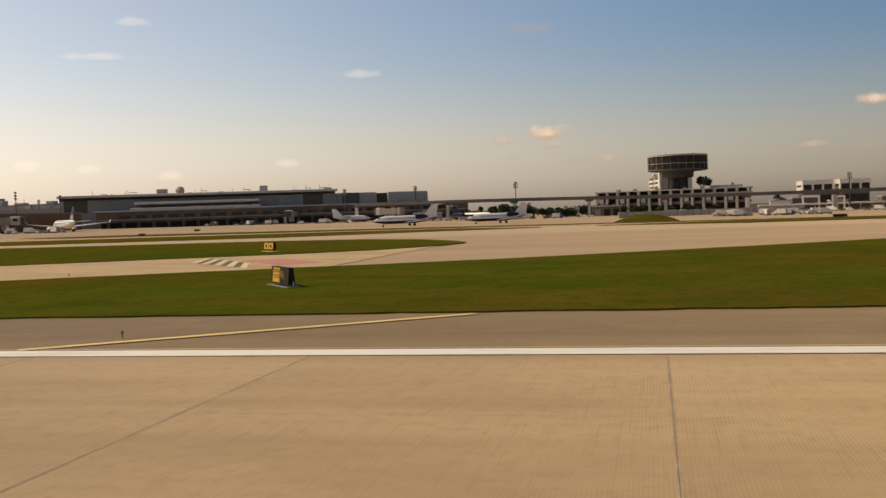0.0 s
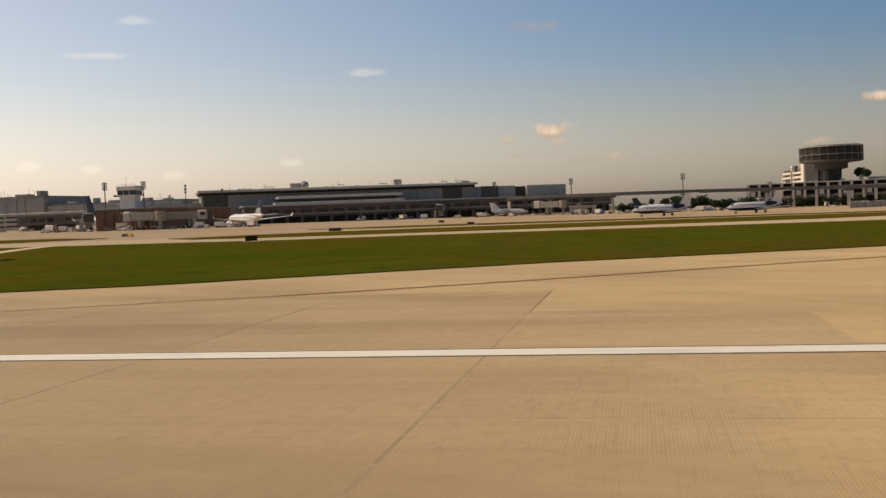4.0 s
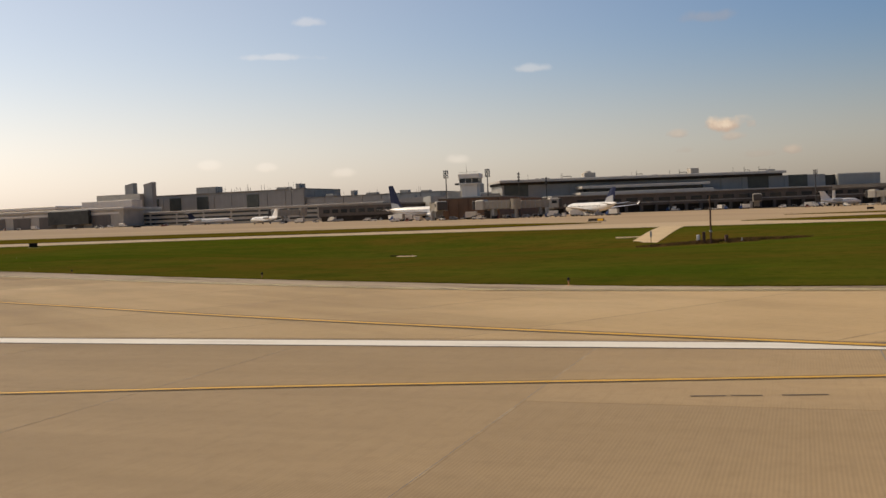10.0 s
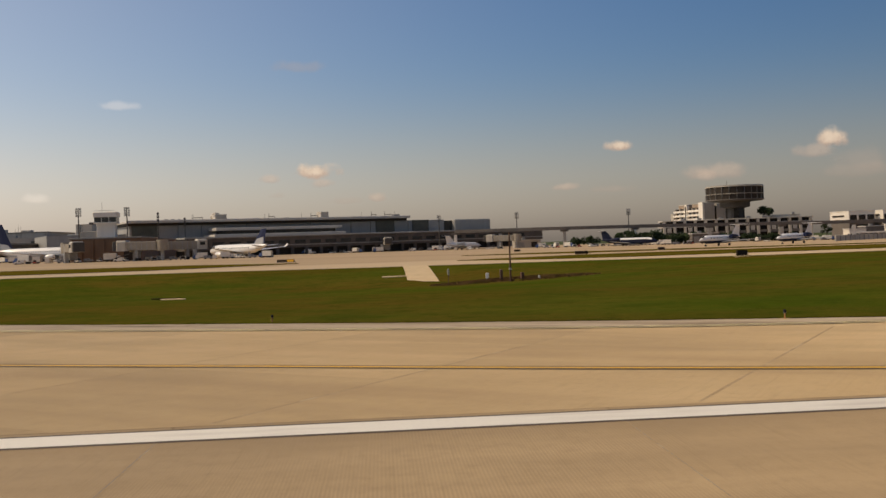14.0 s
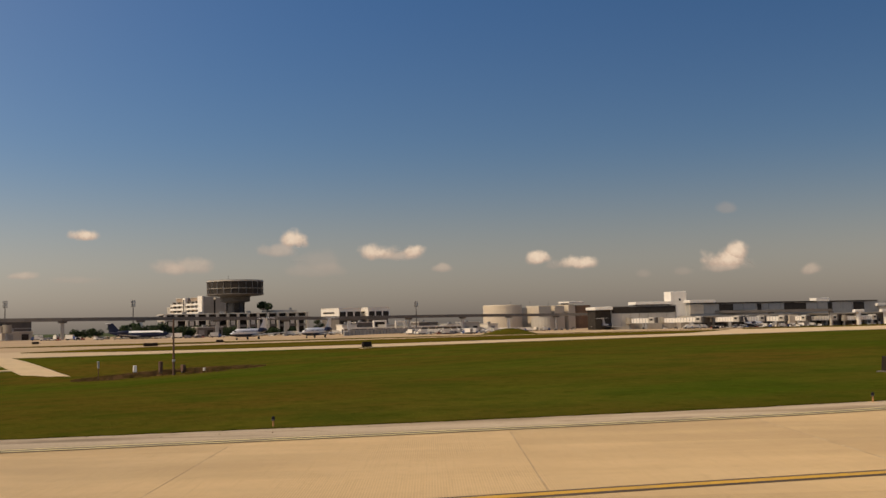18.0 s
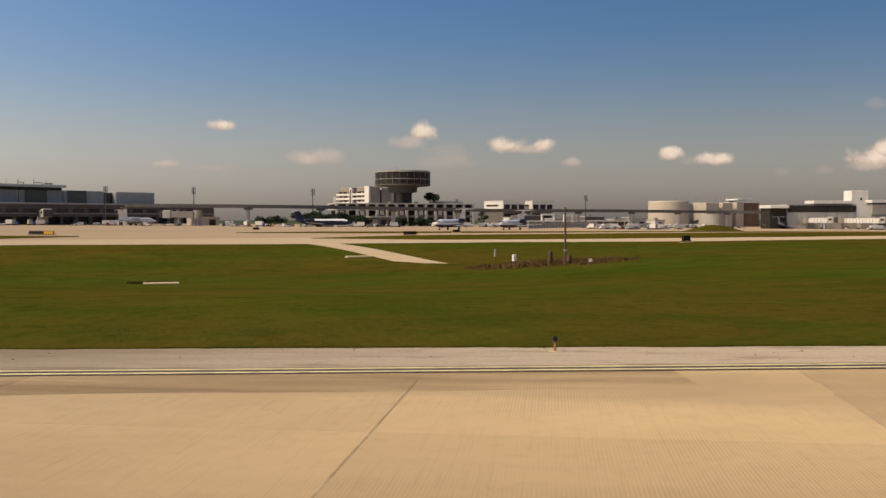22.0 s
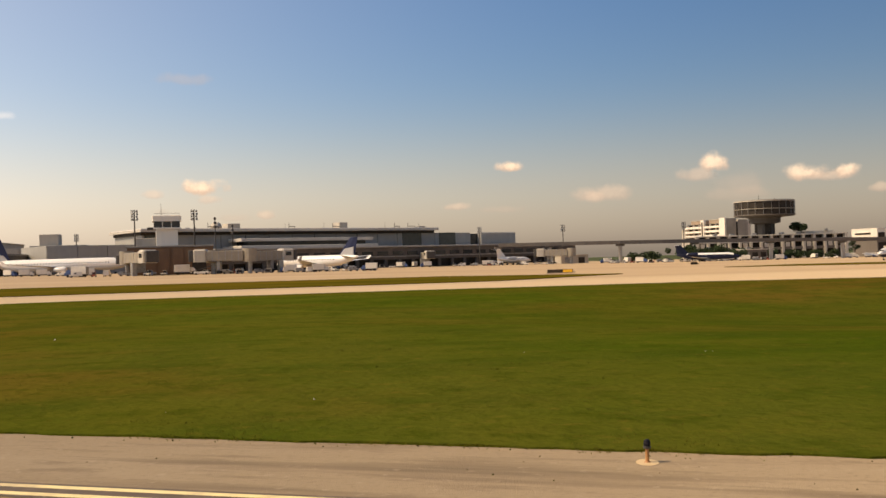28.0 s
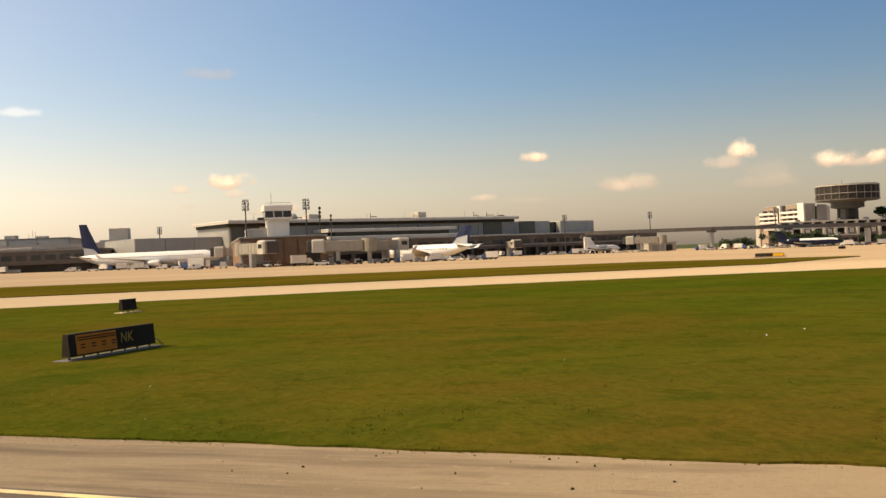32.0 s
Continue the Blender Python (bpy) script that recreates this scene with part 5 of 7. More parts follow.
for i, (xa, ya) in enumerate(GUIDE[::2]):
    za, g0 = guide_z(xa), ground_z(xa, ya)
    part("column", Shape().box(xa - 0.7, xa + 0.7, ya - 0.7, ya + 0.7, g0 - 0.1, za - 1.3, 0.1), M_WHITEWALL if i % 3 == 0 else M_PALEWALL, gw)
    part("column_head", Shape().box(xa - 1.9, xa + 1.9, ya - 0.8, ya + 0.8, za - 1.5, za - 0.7, 0.1), M_DARKCONC, gw)

# right-hand terminal group
rt = building("drum_terminal", 172, 520, 0, "beige drum-shaped terminal end with pale boxes", -3.0)
part("drum", Shape().lathe([(12.5, 0), (12.5, 15.8), (12.1, 16.3)], 40, 8.6, 8), M_CREAM, rt, "beige round wall")
part("link", Shape().box(16, 84, 12, 30, 0, 14.6), M_GREYWALL, rt)
for x0, x1, z1 in ((32, 42.6, 15.4), (45.5, 54, 15.4), (57.4, 63.4, 15.9)):
    part("bay_block", Shape().box(x0, x1, 0, 13, 0, z1, 0.2), M_CREAM, rt)
part("dark_drum", Shape().lathe([(9.2, 0), (9.2, 15.4)], 32, 71.5, 8), M_BROWN, rt, "dark rounded stair wall")
part("roof_light", Shape().box(57, 70, -1, 10, 17.0, 18.0, 0.2), M_WHITEWALL, rt)
part("roof_post", Shape().box(58, 59, 2, 8, 15.8, 17.0), M_DARK, rt)
part("stair_drum", Shape().lathe([(8.0, 0), (8.0, 8.0)], 28, 26, -12), M_PALEWALL, rt)
for u in (20, 36, 52, 66):
    part("antenna", Shape().tube((u, 14, 14.6), (u, 14, 18.6), 0.12, 0.06, 6), M_DSTEEL, rt)
rb = building("gate_terminal", 207, 456, -20, "grey gate terminal with white roof edges", -4.0)
part("wall", Shape().box(0, 42.3, 0, 30, 0, 14.5), M_GREYWALL, rb)
part("window_band", Shape().box(0.5, 41.9, -0.3, 0.1, 10.1, 13.9), M_DARK, rb)
slab_row(rb, "wall_panel", 0.3, 41.9, 7, 0.25, -0.35, 0.05, 0.4, 9.8, M_PALEWALL)
part("roof_edge", Shape().box(-11.2, 0.1, -3, 12, 12.3, 14.0, 0.2), M_WHITEWALL, rb)
part("side_bay", Shape().box(-10.1, -0.4, 0, 12, 0, 12.3), M_DARK, rb)
part("white_roof", Shape().box(15.7, 39.2, -1, 10, 15.0, 16.7, 0.1), M_WHITEWALL, rb)
part("roof_prop", Shape().box(18.0, 38.4, 1, 8, 14.5, 15.0), M_DARK, rb)
part("white_tower", Shape().box(39.2, 49.6, 0, 9, 0, 22.5, 0.2), M_WHITEWALL, rb)
part("tower_window", Shape().box(44.6, 45.7, -0.2, 0.1, 17.0, 18.3), M_DARK, rb)
rw = building("gate_terminal", 252, 436, -10, "long grey concourse with darker wall panels", -5.2)
part("wall", Shape().box(0.6, 170.3, 0, 30, 0, 15.9), M_GREYWALL, rw)
for u0, u1, mt in ((0.6, 10.7, M_CREAM), (22.6, 33.4, M_DARK), (52.3, 55.5, M_DARK), (74.1, 92.1, M_DARK), (110.6, 114.2, M_DARK), (132.7, 142.2, M_DARK)):
    part("wall_panel", Shape().box(u0, u1, -0.5, 0.2, 9.9, 15.5), mt, rw)
slab_row(rw, "cladding_panel", 11.1, 151.8, 14, 0.5, -0.3, 0.05, 9.9, 15.5, M_GREYWALL)
part("roof_line", Shape().box(11.1, 153.9, -0.8, 30, 15.9, 16.6), M_DARK, rw, "thin dark roof edge")
part("white_roof", Shape().box(-0.7, 19.0, -2, 10, 16.6, 18.2, 0.2), M_WHITEWALL, rw)
part("white_roof", Shape().box(100.5, 111.6, -1, 5, 16.2, 18.5, 0.1), M_WHITEWALL, rw)
part("rooftop_prop", Shape().box(102.0, 110.1, 0, 4, 16.6, 16.2), M_STEEL, rw)
part("white_roof", Shape().box(152.3, 165.9, -2, 8, 12.7, 14.5, 0.1), M_WHITEWALL, rw)
for u0, u1 in ((155.6, 163.7), (168.1, 176.9)):
    part("end_block", Shape().box(u0, u1, -1.2, 8, 0, 12.2, 0.1), M_CREAM, rw)
part("low_canopy", Shape().box(-8.8, 204.0, -14, 0, 7.6, 8.6, 0.2), M_BRIDGE, rw)
part("undercroft", Shape().box(-6.7, 201.1, -10, -0.6, 0, 7.6), M_DARKCONC, rw, "dull gate level wall")
slab_row(rw, "gate_door", -2, 198, 20, 6.0, -10.3, -9.9, 0, 4.2, M_DARK)
slab_row(rw, "pier", -6.7, 201.1, 22, 8.6, -13.5, -12.4, 0, 7.6, M_DARKCONC)
part("gate_house", Shape().box(64.0, 79.9, -15, -9, 0, 7.9, 0.3), M_CREAM, rw)
for u in (118.3, 141.7, 163.7):
    part("tee_column", Shape().box(u - 1.0, u + 1.0, -19, -17, 0, 8.6, 0.1), M_WHITEWALL, rw, "white tee-shaped column")
    part("tee_head", Shape().box(u - 4.2, u + 4.2, -19.2, -16.8, 8.6, 10.4, 0.3), M_WHITEWALL, rw)
re_ = building("tan_concourse", 430, 392, -8, "tan brick concourse end with pale roof edge", -6.0)
part("wall", Shape().box(5.2, 73.9, 0, 30, 0, 11.1), M_TANWALL, re_)
part("roof_edge", Shape().box(-9.8, 73.9, -1.5, 30, 11.1, 12.6, 0.2), M_WHITEWALL, re_)
part("canopy", Shape().box(19.4, 73.9, -8, 0, 2.2, 4.5, 0.1), M_WHITEWALL, re_)
slab_row(re_, "bay_door", 7.5, 67.5, 8, 3.0, -0.3, 0.1, 0, 4.4, M_DARK)


# ---- masts, jet bridges, vehicles, signs ----
def light_mast(x, y, h, label, heads=8):
    th = thing("floodlight_mast", x, y, ground_z(x, y), rng.uniform(-15, 15), label, "light mast", "apron floodlight masts")
    part("pole", Shape().tube((0, 0, 0), (0, 0, h), 0.30, 0.17, 10), M_DSTEEL, th)
    part("foot", Shape().box(-0.6, 0.6, -0.6, 0.6, 0, 0.5, 0.1), M_PALEWALL, th)
    part("frame", Shape().box(-0.95, 0.95, -0.06, 0.06, h - 3.1, h - 3.0).box(-0.95, 0.95, -0.06, 0.06, h - 0.1, h).box(-0.95, -0.85, -0.06, 0.06, h - 3.1, h).box(0.85, 0.95, -0.06, 0.06, h - 3.1, h), M_DSTEEL, th)
    for i in range(heads):
        u, z = (-0.62, 0.62)[i % 2] + 0.12 * (i // 2 % 2), h - 0.45 - 0.74 * (i // 2)
        part("lamp_head", Shape().box(u - 0.30, u + 0.30, -0.5, 0.12, z - 0.27, z + 0.27, 0.08), M_STEEL, th)
    return th


for x, y, h in ((-295.3, 362, 19.0), (-278.4, 361.6, 18.9), (-120.7, 502.4, 17.9), (-66.7, 490, 18.0), (-159.8, 504.7, 17.5), (-333.4, 493.6, 16.6), (-470, 560, 22), (88, 485, 17.5)):
    light_mast(x, y, h, "tall apron floodlight mast with a lamp rack")
for x, y, h in ((-273.4, 388, 18.0), (-268.5, 414, 16.6)):
    th = thing("lamp_mast", x, y, ground_z(x, y), 0, "slim dark mast with a stack of lamps", "light mast", "slim lamp masts")
    part("pole", Shape().tube((0, 0, 0), (0, 0, h), 0.2, 0.12, 8), M_DSTEEL, th)
    for z in (h - 3.2, h - 1.9, h - 0.6):
        part("lamp_head", Shape().box(-0.4, 0.4, -0.4, 0.4, z - 0.4, z + 0.4, 0.1), M_DSTEEL, th)


def jet_bridge(x, y, turn, n, label):
    th = thing("jet_bridge", x, y, ground_z(x, y), turn, label, "jet bridge", "passenger boarding bridges")
    for i in range(n):
        w = 1.75 - 0.14 * i
        part("tunnel", Shape().box(-9.0 * (i + 1) - 1, -9.0 * i, -w, w, 3.6, 6.4 - 0.15 * i, 0.12), M_WHITEWALL if x > 200 else M_BRIDGE, th)
        for k in range(5):
            part("rib", Shape().box(-9.0 * i - 1.6 - k * 1.8, -9.0 * i - 1.4 - k * 1.8, -w - 0.06, w + 0.06, 3.55, 6.46 - 0.15 * i), M_STEEL, th)
    part("cab", Shape().box(0, 3.8, -2.1, 2.1, 3.4, 7.0, 0.5), M_PALEWALL, th)
    part("cab_window", Shape().box(1.0, 2.8, -2.18, -2.05, 4.9, 6.0), M_GLASS, th)
    part("canopy", Shape().box(3.8, 5.0, -1.9, 1.9, 3.6, 6.7, 0.2), M_DSTEEL, th)
    part("drive_column", Shape().box(-3.6, -2.6, -1.4, 1.4, 0.9, 3.6, 0.1), M_STEEL, th)
    for sd in (-1, 1):
        part("wheel", Shape().tube((-3.1, sd * 1.1, 0.55), (-3.1, sd * 1.6, 0.55), 0.55, n=12), M_TYRE, th)
    part("stair", Shape().box(-1.8, -0.4, -3.4, -2.0, 0, 3.5, 0.1), M_STEEL, th)
    part("rotunda", Shape().lathe([(2.0, 3.2), (2.0, 6.9)], 16, -9.0 * n - 2.6), M_BRIDGE, th)
    part("rotunda_column", Shape().tube((-9.0 * n - 2.6, 0, 0), (-9.0 * n - 2.6, 0, 3.3), 0.6), M_STEEL, th)
    return th


for x, y, turn, n in ((-290.5, 341, -60, 1), (-274, 345, 172, 1), (-254, 357, 25, 2), (-304.5, 431, 172, 1), (-186, 492, -85, 1), (-134, 487, 155, 1),
                      (-404, 425, 200, 1), (238, 418, -70, 2), (262, 410, -80, 2), (300, 408, -70, 2), (318, 404, -100, 2), (222, 440, -60, 1), (505, 395, -80, 1), (285, 412, -20, 2), (345, 404, -25, 2), (378, 398, -15, 2)):
    jet_bridge(x, y, turn, n, "white boarding bridge at the long concourse" if x > 200 else "pale boarding bridge reaching from the concourse")


def wheels(th, xs, w, r):
    for wx in xs:
        for sd in (-1, 1):
            part("wheel", Shape().tube((wx, sd * (w - 0.12), r), (wx, sd * (w + 0.1), r), r, n=10), M_TYRE, th)


def van(paint, label, long=5.2, tall=2.3):
    th = thing("service_van", 0, -900, 0, 0, label, "vehicle", "apron vehicles")
    h = long / 2
    part("body", Shape().loft([[(px, y, z) for y, z in ((-0.95, 0.45), (0.95, 0.45), (0.98, 1.2), (0.86, zt), (-0.86, zt), (-0.98, 1.2))]
                               for px, zt in ((-h, tall), (h - 1.9, tall), (h - 1.1, 1.35), (h, 1.1))]), paint, th)
    part("windscreen", Shape().loft([[(h - 1.84, -0.8, tall - 0.1), (h - 1.84, 0.8, tall - 0.1), (h - 1.9, 0.8, tall - 0.2), (h - 1.9, -0.8, tall - 0.2)],
                                     [(h - 1.08, -0.84, 1.42), (h - 1.08, 0.84, 1.42), (h - 1.14, 0.84, 1.38), (h - 1.14, -0.84, 1.38)]]), M_GLASS, th)
    for sd in (-1, 1):
        part("side_window", Shape().box(h - 2.9, h - 2.0, sd * 0.93 - 0.03, sd * 0.93 + 0.03, 1.35, tall - 0.35), M_GLASS, th)
    part("bumper", Shape().box(h - 0.1, h + 0.12, -0.9, 0.9, 0.4, 0.7, 0.05), M_DSTEEL, th)
    wheels(th, (-h + 1.0, h - 1.0), 0.92, 0.36)
    return th


def cart(paint, label):
    th = thing("baggage_cart", 0, -900, 0, 0, label, "cart", "baggage carts")
    part("deck", Shape().box(-1.5, 1.5, -0.8, 0.8, 0.5, 0.7, 0.04), M_STEEL, th)
    part("hood", Shape().box(-1.5, 1.5, -0.8, 0.8, 1.9, 2.02, 0.04), paint, th)
    part("end_panel", Shape().box(-1.5, -1.42, -0.8, 0.8, 0.7, 1.9), paint, th)
    part("end_panel", Shape().box(1.42, 1.5, -0.8, 0.8, 0.7, 1.9), paint, th)
    part("load", Shape().box(-1.2, 1.1, -0.6, 0.6, 0.7, 1.5, 0.15), M_DARK, th)
    part("tow_bar", Shape().tube((1.5, 0, 0.5), (2.4, 0, 0.4), 0.05, n=6), M_STEEL, th)
    wheels(th, (-1.0, 1.0), 0.72, 0.26)
    return th


def truck(paint, box_paint, label):
    th = thing("service_truck", 0, -900, 0, 0, label, "truck", "apron vehicles")
    part("cab", Shape().loft([[(px, y, z) for y, z in ((-1.1, 0.6), (1.1, 0.6), (1.1, 1.6), (1.0, zt), (-1.0, zt), (-1.1, 1.6))]
                              for px, zt in ((1.6, 2.6), (2.7, 2.6), (3.3, 1.7), (3.7, 1.5))]), paint, th)
    part("windscreen", Shape().box(2.85, 3.15, -0.95, 0.95, 1.75, 2.3, 0.1), M_GLASS, th)
    part("load_box", Shape().box(-3.8, 1.4, -1.2, 1.2, 1.0, 3.6, 0.08), box_paint, th)
    part("chassis", Shape().box(-3.8, 3.4, -0.8, 0.8, 0.6, 1.0), M_DSTEEL, th)
    part("rear_door", Shape().box(-3.86, -3.78, -1.05, 1.05, 1.15, 3.45), M_STEEL, th)
    wheels(th, (-2.6, 2.5), 1.05, 0.48)
    return th


def tug(paint, label):
    th = thing("baggage_tug", 0, -900, 0, 0, label, "tractor", "apron vehicles")
    part("hull", Shape().box(-1.4, 1.4, -0.75, 0.75, 0.35, 1.0, 0.12), paint, th)
    part("cab", Shape().box(-0.9, 0.2, -0.7, 0.7, 1.0, 1.9, 0.1), M_GLASS, th)
    part("cab_roof", Shape().box(-1.0, 0.3, -0.75, 0.75, 1.9, 2.0, 0.03), paint, th)
    wheels(th, (-0.9, 0.9), 0.72, 0.36)
    return th


def loader(label):
    th = thing("belt_loader", 0, -900, 0, 0, label, "loader", "apron vehicles")
    part("hull", Shape().box(-2.4, 2.4, -0.9, 0.9, 0.4, 1.1, 0.1), M_VWHITE, th)
    part("belt", Shape().loft([[(-3.2, -0.5, 0.9), (-3.2, 0.5, 0.9), (-3.2, 0.5, 1.2), (-3.2, -0.5, 1.2)], [(3.6, -0.5, 2.9), (3.6, 0.5, 2.9), (3.6, 0.5, 3.2), (3.6, -0.5, 3.2)]]), M_DSTEEL, th)
    part("seat", Shape().box(-1.6, -0.9, -0.85, -0.35, 1.1, 1.7, 0.05), M_DARK, th)
    wheels(th, (-1.7, 1.7), 0.85, 0.36)
    return th


KINDS = [van(M_VWHITE, "white service van parked on the apron"), van(M_VGREY, "grey service van parked on the apron", 4.8, 2.0),
         cart(M_VWHITE, "covered white baggage cart"), cart(M_VGREY, "covered grey baggage cart"),
         truck(M_VWHITE, M_VWHITE, "white box truck near the gates"), truck(M_VBLUE, M_VWHITE, "catering truck with a blue cab"),
         tug(M_VWHITE, "small white baggage tractor"), tug(M_VRED, "small red baggage tractor"), loader("white conveyor belt loader")]
spots = []
small = Matrix.Diagonal((0.8, 0.8, 0.8, 1.0))
for x0, x1, y0, y1, n in ((-315, -262, 338, 352, 17), (-262, -225, 345, 360, 16), (-300, -240, 352, 356, 6), (-225, -130, 468, 506, 40), (-390, -318, 398, 432, 18),
                          (-120, -40, 440, 470, 40), (-40, 60, 470, 520, 18), (60, 200, 470, 520, 60), (205, 330, 395, 420, 44), (-560, -420, 440, 500, 16),
                          (22, 62, 366, 396, 34), (330, 520, 380, 400, 24), (210, 420, 398, 412, 46), (-690, -580, 455, 480, 8)):
    for i in range(n):
        spots.append((rng.uniform(x0, x1), rng.uniform(y0, y1), rng.choice((0, 8, 90, 180, -30, 160)) + rng.uniform(-12, 12)))
for i, (x, y, a) in enumerate(spots):
    base = KINDS[(i * 5 + rng.randrange(4)) % len(KINDS)]
    if i < len(KINDS):
        KINDS[i].matrix_basis = pose(x, y, ground_z(x, y) - 0.04, 0, 0, a) @ small
        base = None
    if base:
        copy_thing(base, pose(x, y, ground_z(x, y) - 0.04, 0, 0, a) @ small)


def portal(x, y, w, h, label):
    """A white goal-post frame over a vehicle lane."""
    th = thing("gate_portal", x, y, ground_z(x, y) - 0.05, -8, label, "portal frame", "white portal frames")
    for sd in (-1, 1):
        part("post", Shape().box(sd * w / 2 - 0.45, sd * w / 2 + 0.45, -0.5, 0.5, 0, h, 0.06), M_WHITEWALL, th)
    part("crossbeam", Shape().box(-w / 2 - 0.45, w / 2 + 0.45, -0.55, 0.55, h, h + 0.9, 0.06), M_WHITEWALL, th)


portal(73.3, 500, 7.2, 6.6, "white portal frame beside the covered walkway")
portal(85.4, 498, 5.0, 6.2, "narrow white portal frame beside the covered walkway")
cw = building("covered_walkway", 49, 499, 2, "long low white-roofed walkway beside the gates")
part("roof", Shape().box(0, 82, -1.8, 1.8, 2.7, 3.5, 0.1), M_WHITEWALL, cw)
part("back_wall", Shape().box(0.5, 81.5, 0.9, 1.2, 0, 2.7), M_DARKCONC, cw)
for i in range(17):
    part("walkway_post", Shape().box(i * 5.1 + 0.2, i * 5.1 + 0.5, -1.5, -1.2, 0, 2.7), M_WHITEWALL, cw)
for x, y, k, a in ((52, 470, 0, -30), (58, 474, 4, -25), (64, 468, 0, -160), (71, 476, 2, -20), (78, 470, 4, -35), (86, 474, 0, -28), (92, 468, 8, 20), (99, 476, 4, -30), (106, 470, 0, -150),
                   (112, 474, 4, -28), (118, 468, 2, -20), (125, 472, 0, -35), (132, 476, 4, -22), (139, 470, 4, -30), (146, 474, 0, -25), (8, 478, 4, -30), (14, 482, 4, -22), (20, 478, 5, -30),
                   (26, 484, 4, -25), (33, 480, 0, -30), (38, 484, 4, -32), (228, 452, 4, -30), (236, 448, 4, -25), (160, 490, 4, -28), (168, 486, 4, -30), (152, 494, 4, -26)):
    copy_thing(KINDS[k], pose(x, y, ground_z(x, y) - 0.04, 0, 0, a) @ small)


def letters(body, size, depth=0.004):
    cu = bpy.data.curves.new("letters", "FONT")
    cu.body, cu.size, cu.extrude, cu.align_x, cu.align_y = body, size, depth, "CENTER", "CENTER"
    tmp = new("letters", cu)
    me = bpy.data.meshes.new_from_object(tmp.evaluated_get(bpy.context.evaluated_depsgraph_get()))
    bpy.data.objects.remove(tmp)
    return me


def inscribe(parent, body, x, y, z, size, mat):
    me = letters(body, size)
    me.materials.append(mat)
    ob = part("lettering", me, None, parent)
    ob.matrix_basis = Matrix.Translation((x, y, z)) @ Matrix.Rotation(radians(90), 4, "X")


def arrow(parent, x, y, z, size, way):
    """An arrow that points up to the left (-1) or right (1)."""
    s = Shape()
    for a, b in (((-0.45, -0.45), (0.4, 0.4)), ((0.45, 0.45), (-0.1, 0.45)), ((0.45, 0.45), (0.45, -0.1))):
        p, q = Vector(a), Vector(b)
        d = (q - p).normalized() * 0.09
        nrm = Vector((-d.y, d.x))
        s.prism([tuple(p - d + nrm), tuple(p - d - nrm), tuple(q + d - nrm), tuple(q + d + nrm)], -0.004, 0.004)
    s.v = [(x + way * u * size, y - w, z + v * size) for u, v, w in s.v]
    part("arrow", s, M_SIGNB, parent)


def sign_box(x, y, turn, length, label, panels, low=0.16, tall=0.68, cat="taxiway sign"):
    """An airfield sign; panels: (from, to, material) along its front."""
    th = thing("taxiway_sign", x, y, ground_z(x, y) + 0.045, turn, label, cat, "taxiway signs")
    h = length / 2
    part("base", Shape().box(-h - 0.25, h + 0.3, -0.32, 0.35, -0.06, 0.03, 0.02), M_DARKCONC if length > 2.7 else M_PATHC, th, "low concrete sign base")
    for i in range(max(3, round(length / 0.7))):
        lx = -h + 0.15 + (length - 0.3) * i / (max(3, round(length / 0.7)) - 1)
        part("leg", Shape().tube((lx, 0, 0.03), (lx, 0, low + 0.02), 0.035, n=8), M_DSTEEL, th)
    part("housing", Shape().loft([[(sx, -0.17, low), (sx, 0.17, low), (sx, 0.10, low + tall), (sx, -0.10, low + tall)] for sx in (-h, h)]), M_SIGNB, th)
    for a, b, mt in panels:
        part("panel", Shape().loft([[(sx, -0.185, low + 0.05), (sx, -0.170, low + 0.05), (sx, -0.106, low + tall - 0.05), (sx, -0.121, low + tall - 0.05)] for sx in (a, b)]), mt, th)
    part("cable", Shape().tube((h - 0.05, 0.05, low + 0.1), (h + 0.35, 0.0, 0.25), 0.02, n=6).tube((h + 0.35, 0, 0.25), (h + 0.55, -0.1, 0.03), 0.02, n=6), M_DSTEEL, th)
    return th


nk = sign_box(-157.55, 48.8, 15, 3.1, "yellow taxiway direction sign with black letters and arrows", [(-1.47, -0.015, M_GLOWSIGN), (0.015, 1.47, M_GLOWSIGN)], low=0.05, tall=0.74)
arrow(nk, -1.18, -0.160, 0.43, 0.30, -1)
inscribe(nk, "NK", -0.42, -0.164, 0.42, 0.56, M_SIGNB)
inscribe(nk, "NH", 0.45, -0.164, 0.42, 0.56, M_SIGNB)
arrow(nk, 1.18, -0.160, 0.43, 0.30, 1)


def info_sign(x, y, turn, length, word, paint, label):
    h = length / 2
    th = sign_box(x, y, turn, length, label, [(-h + 0.35, -h + length * 0.52, paint)], low=0.12, tall=0.74)
    for z in (0.62, 0.70):
        part("writing_bar", Shape().box(-h + 0.42, -h + length * 0.51, -0.152, -0.140, z, z + 0.035), M_SIGNB, th)
    for i in range(4):
        for z in (0.36, 0.46):
            u = -h + 0.55 + i * length * 0.115
            part("writing_bar", Shape().box(u, u + 0.22, -0.172, -0.160, z, z + 0.04), M_SIGNB, th)
    inscribe(th, word, -h + length * 0.64, -0.168, 0.50, 0.52, M_AMBER)
    return th


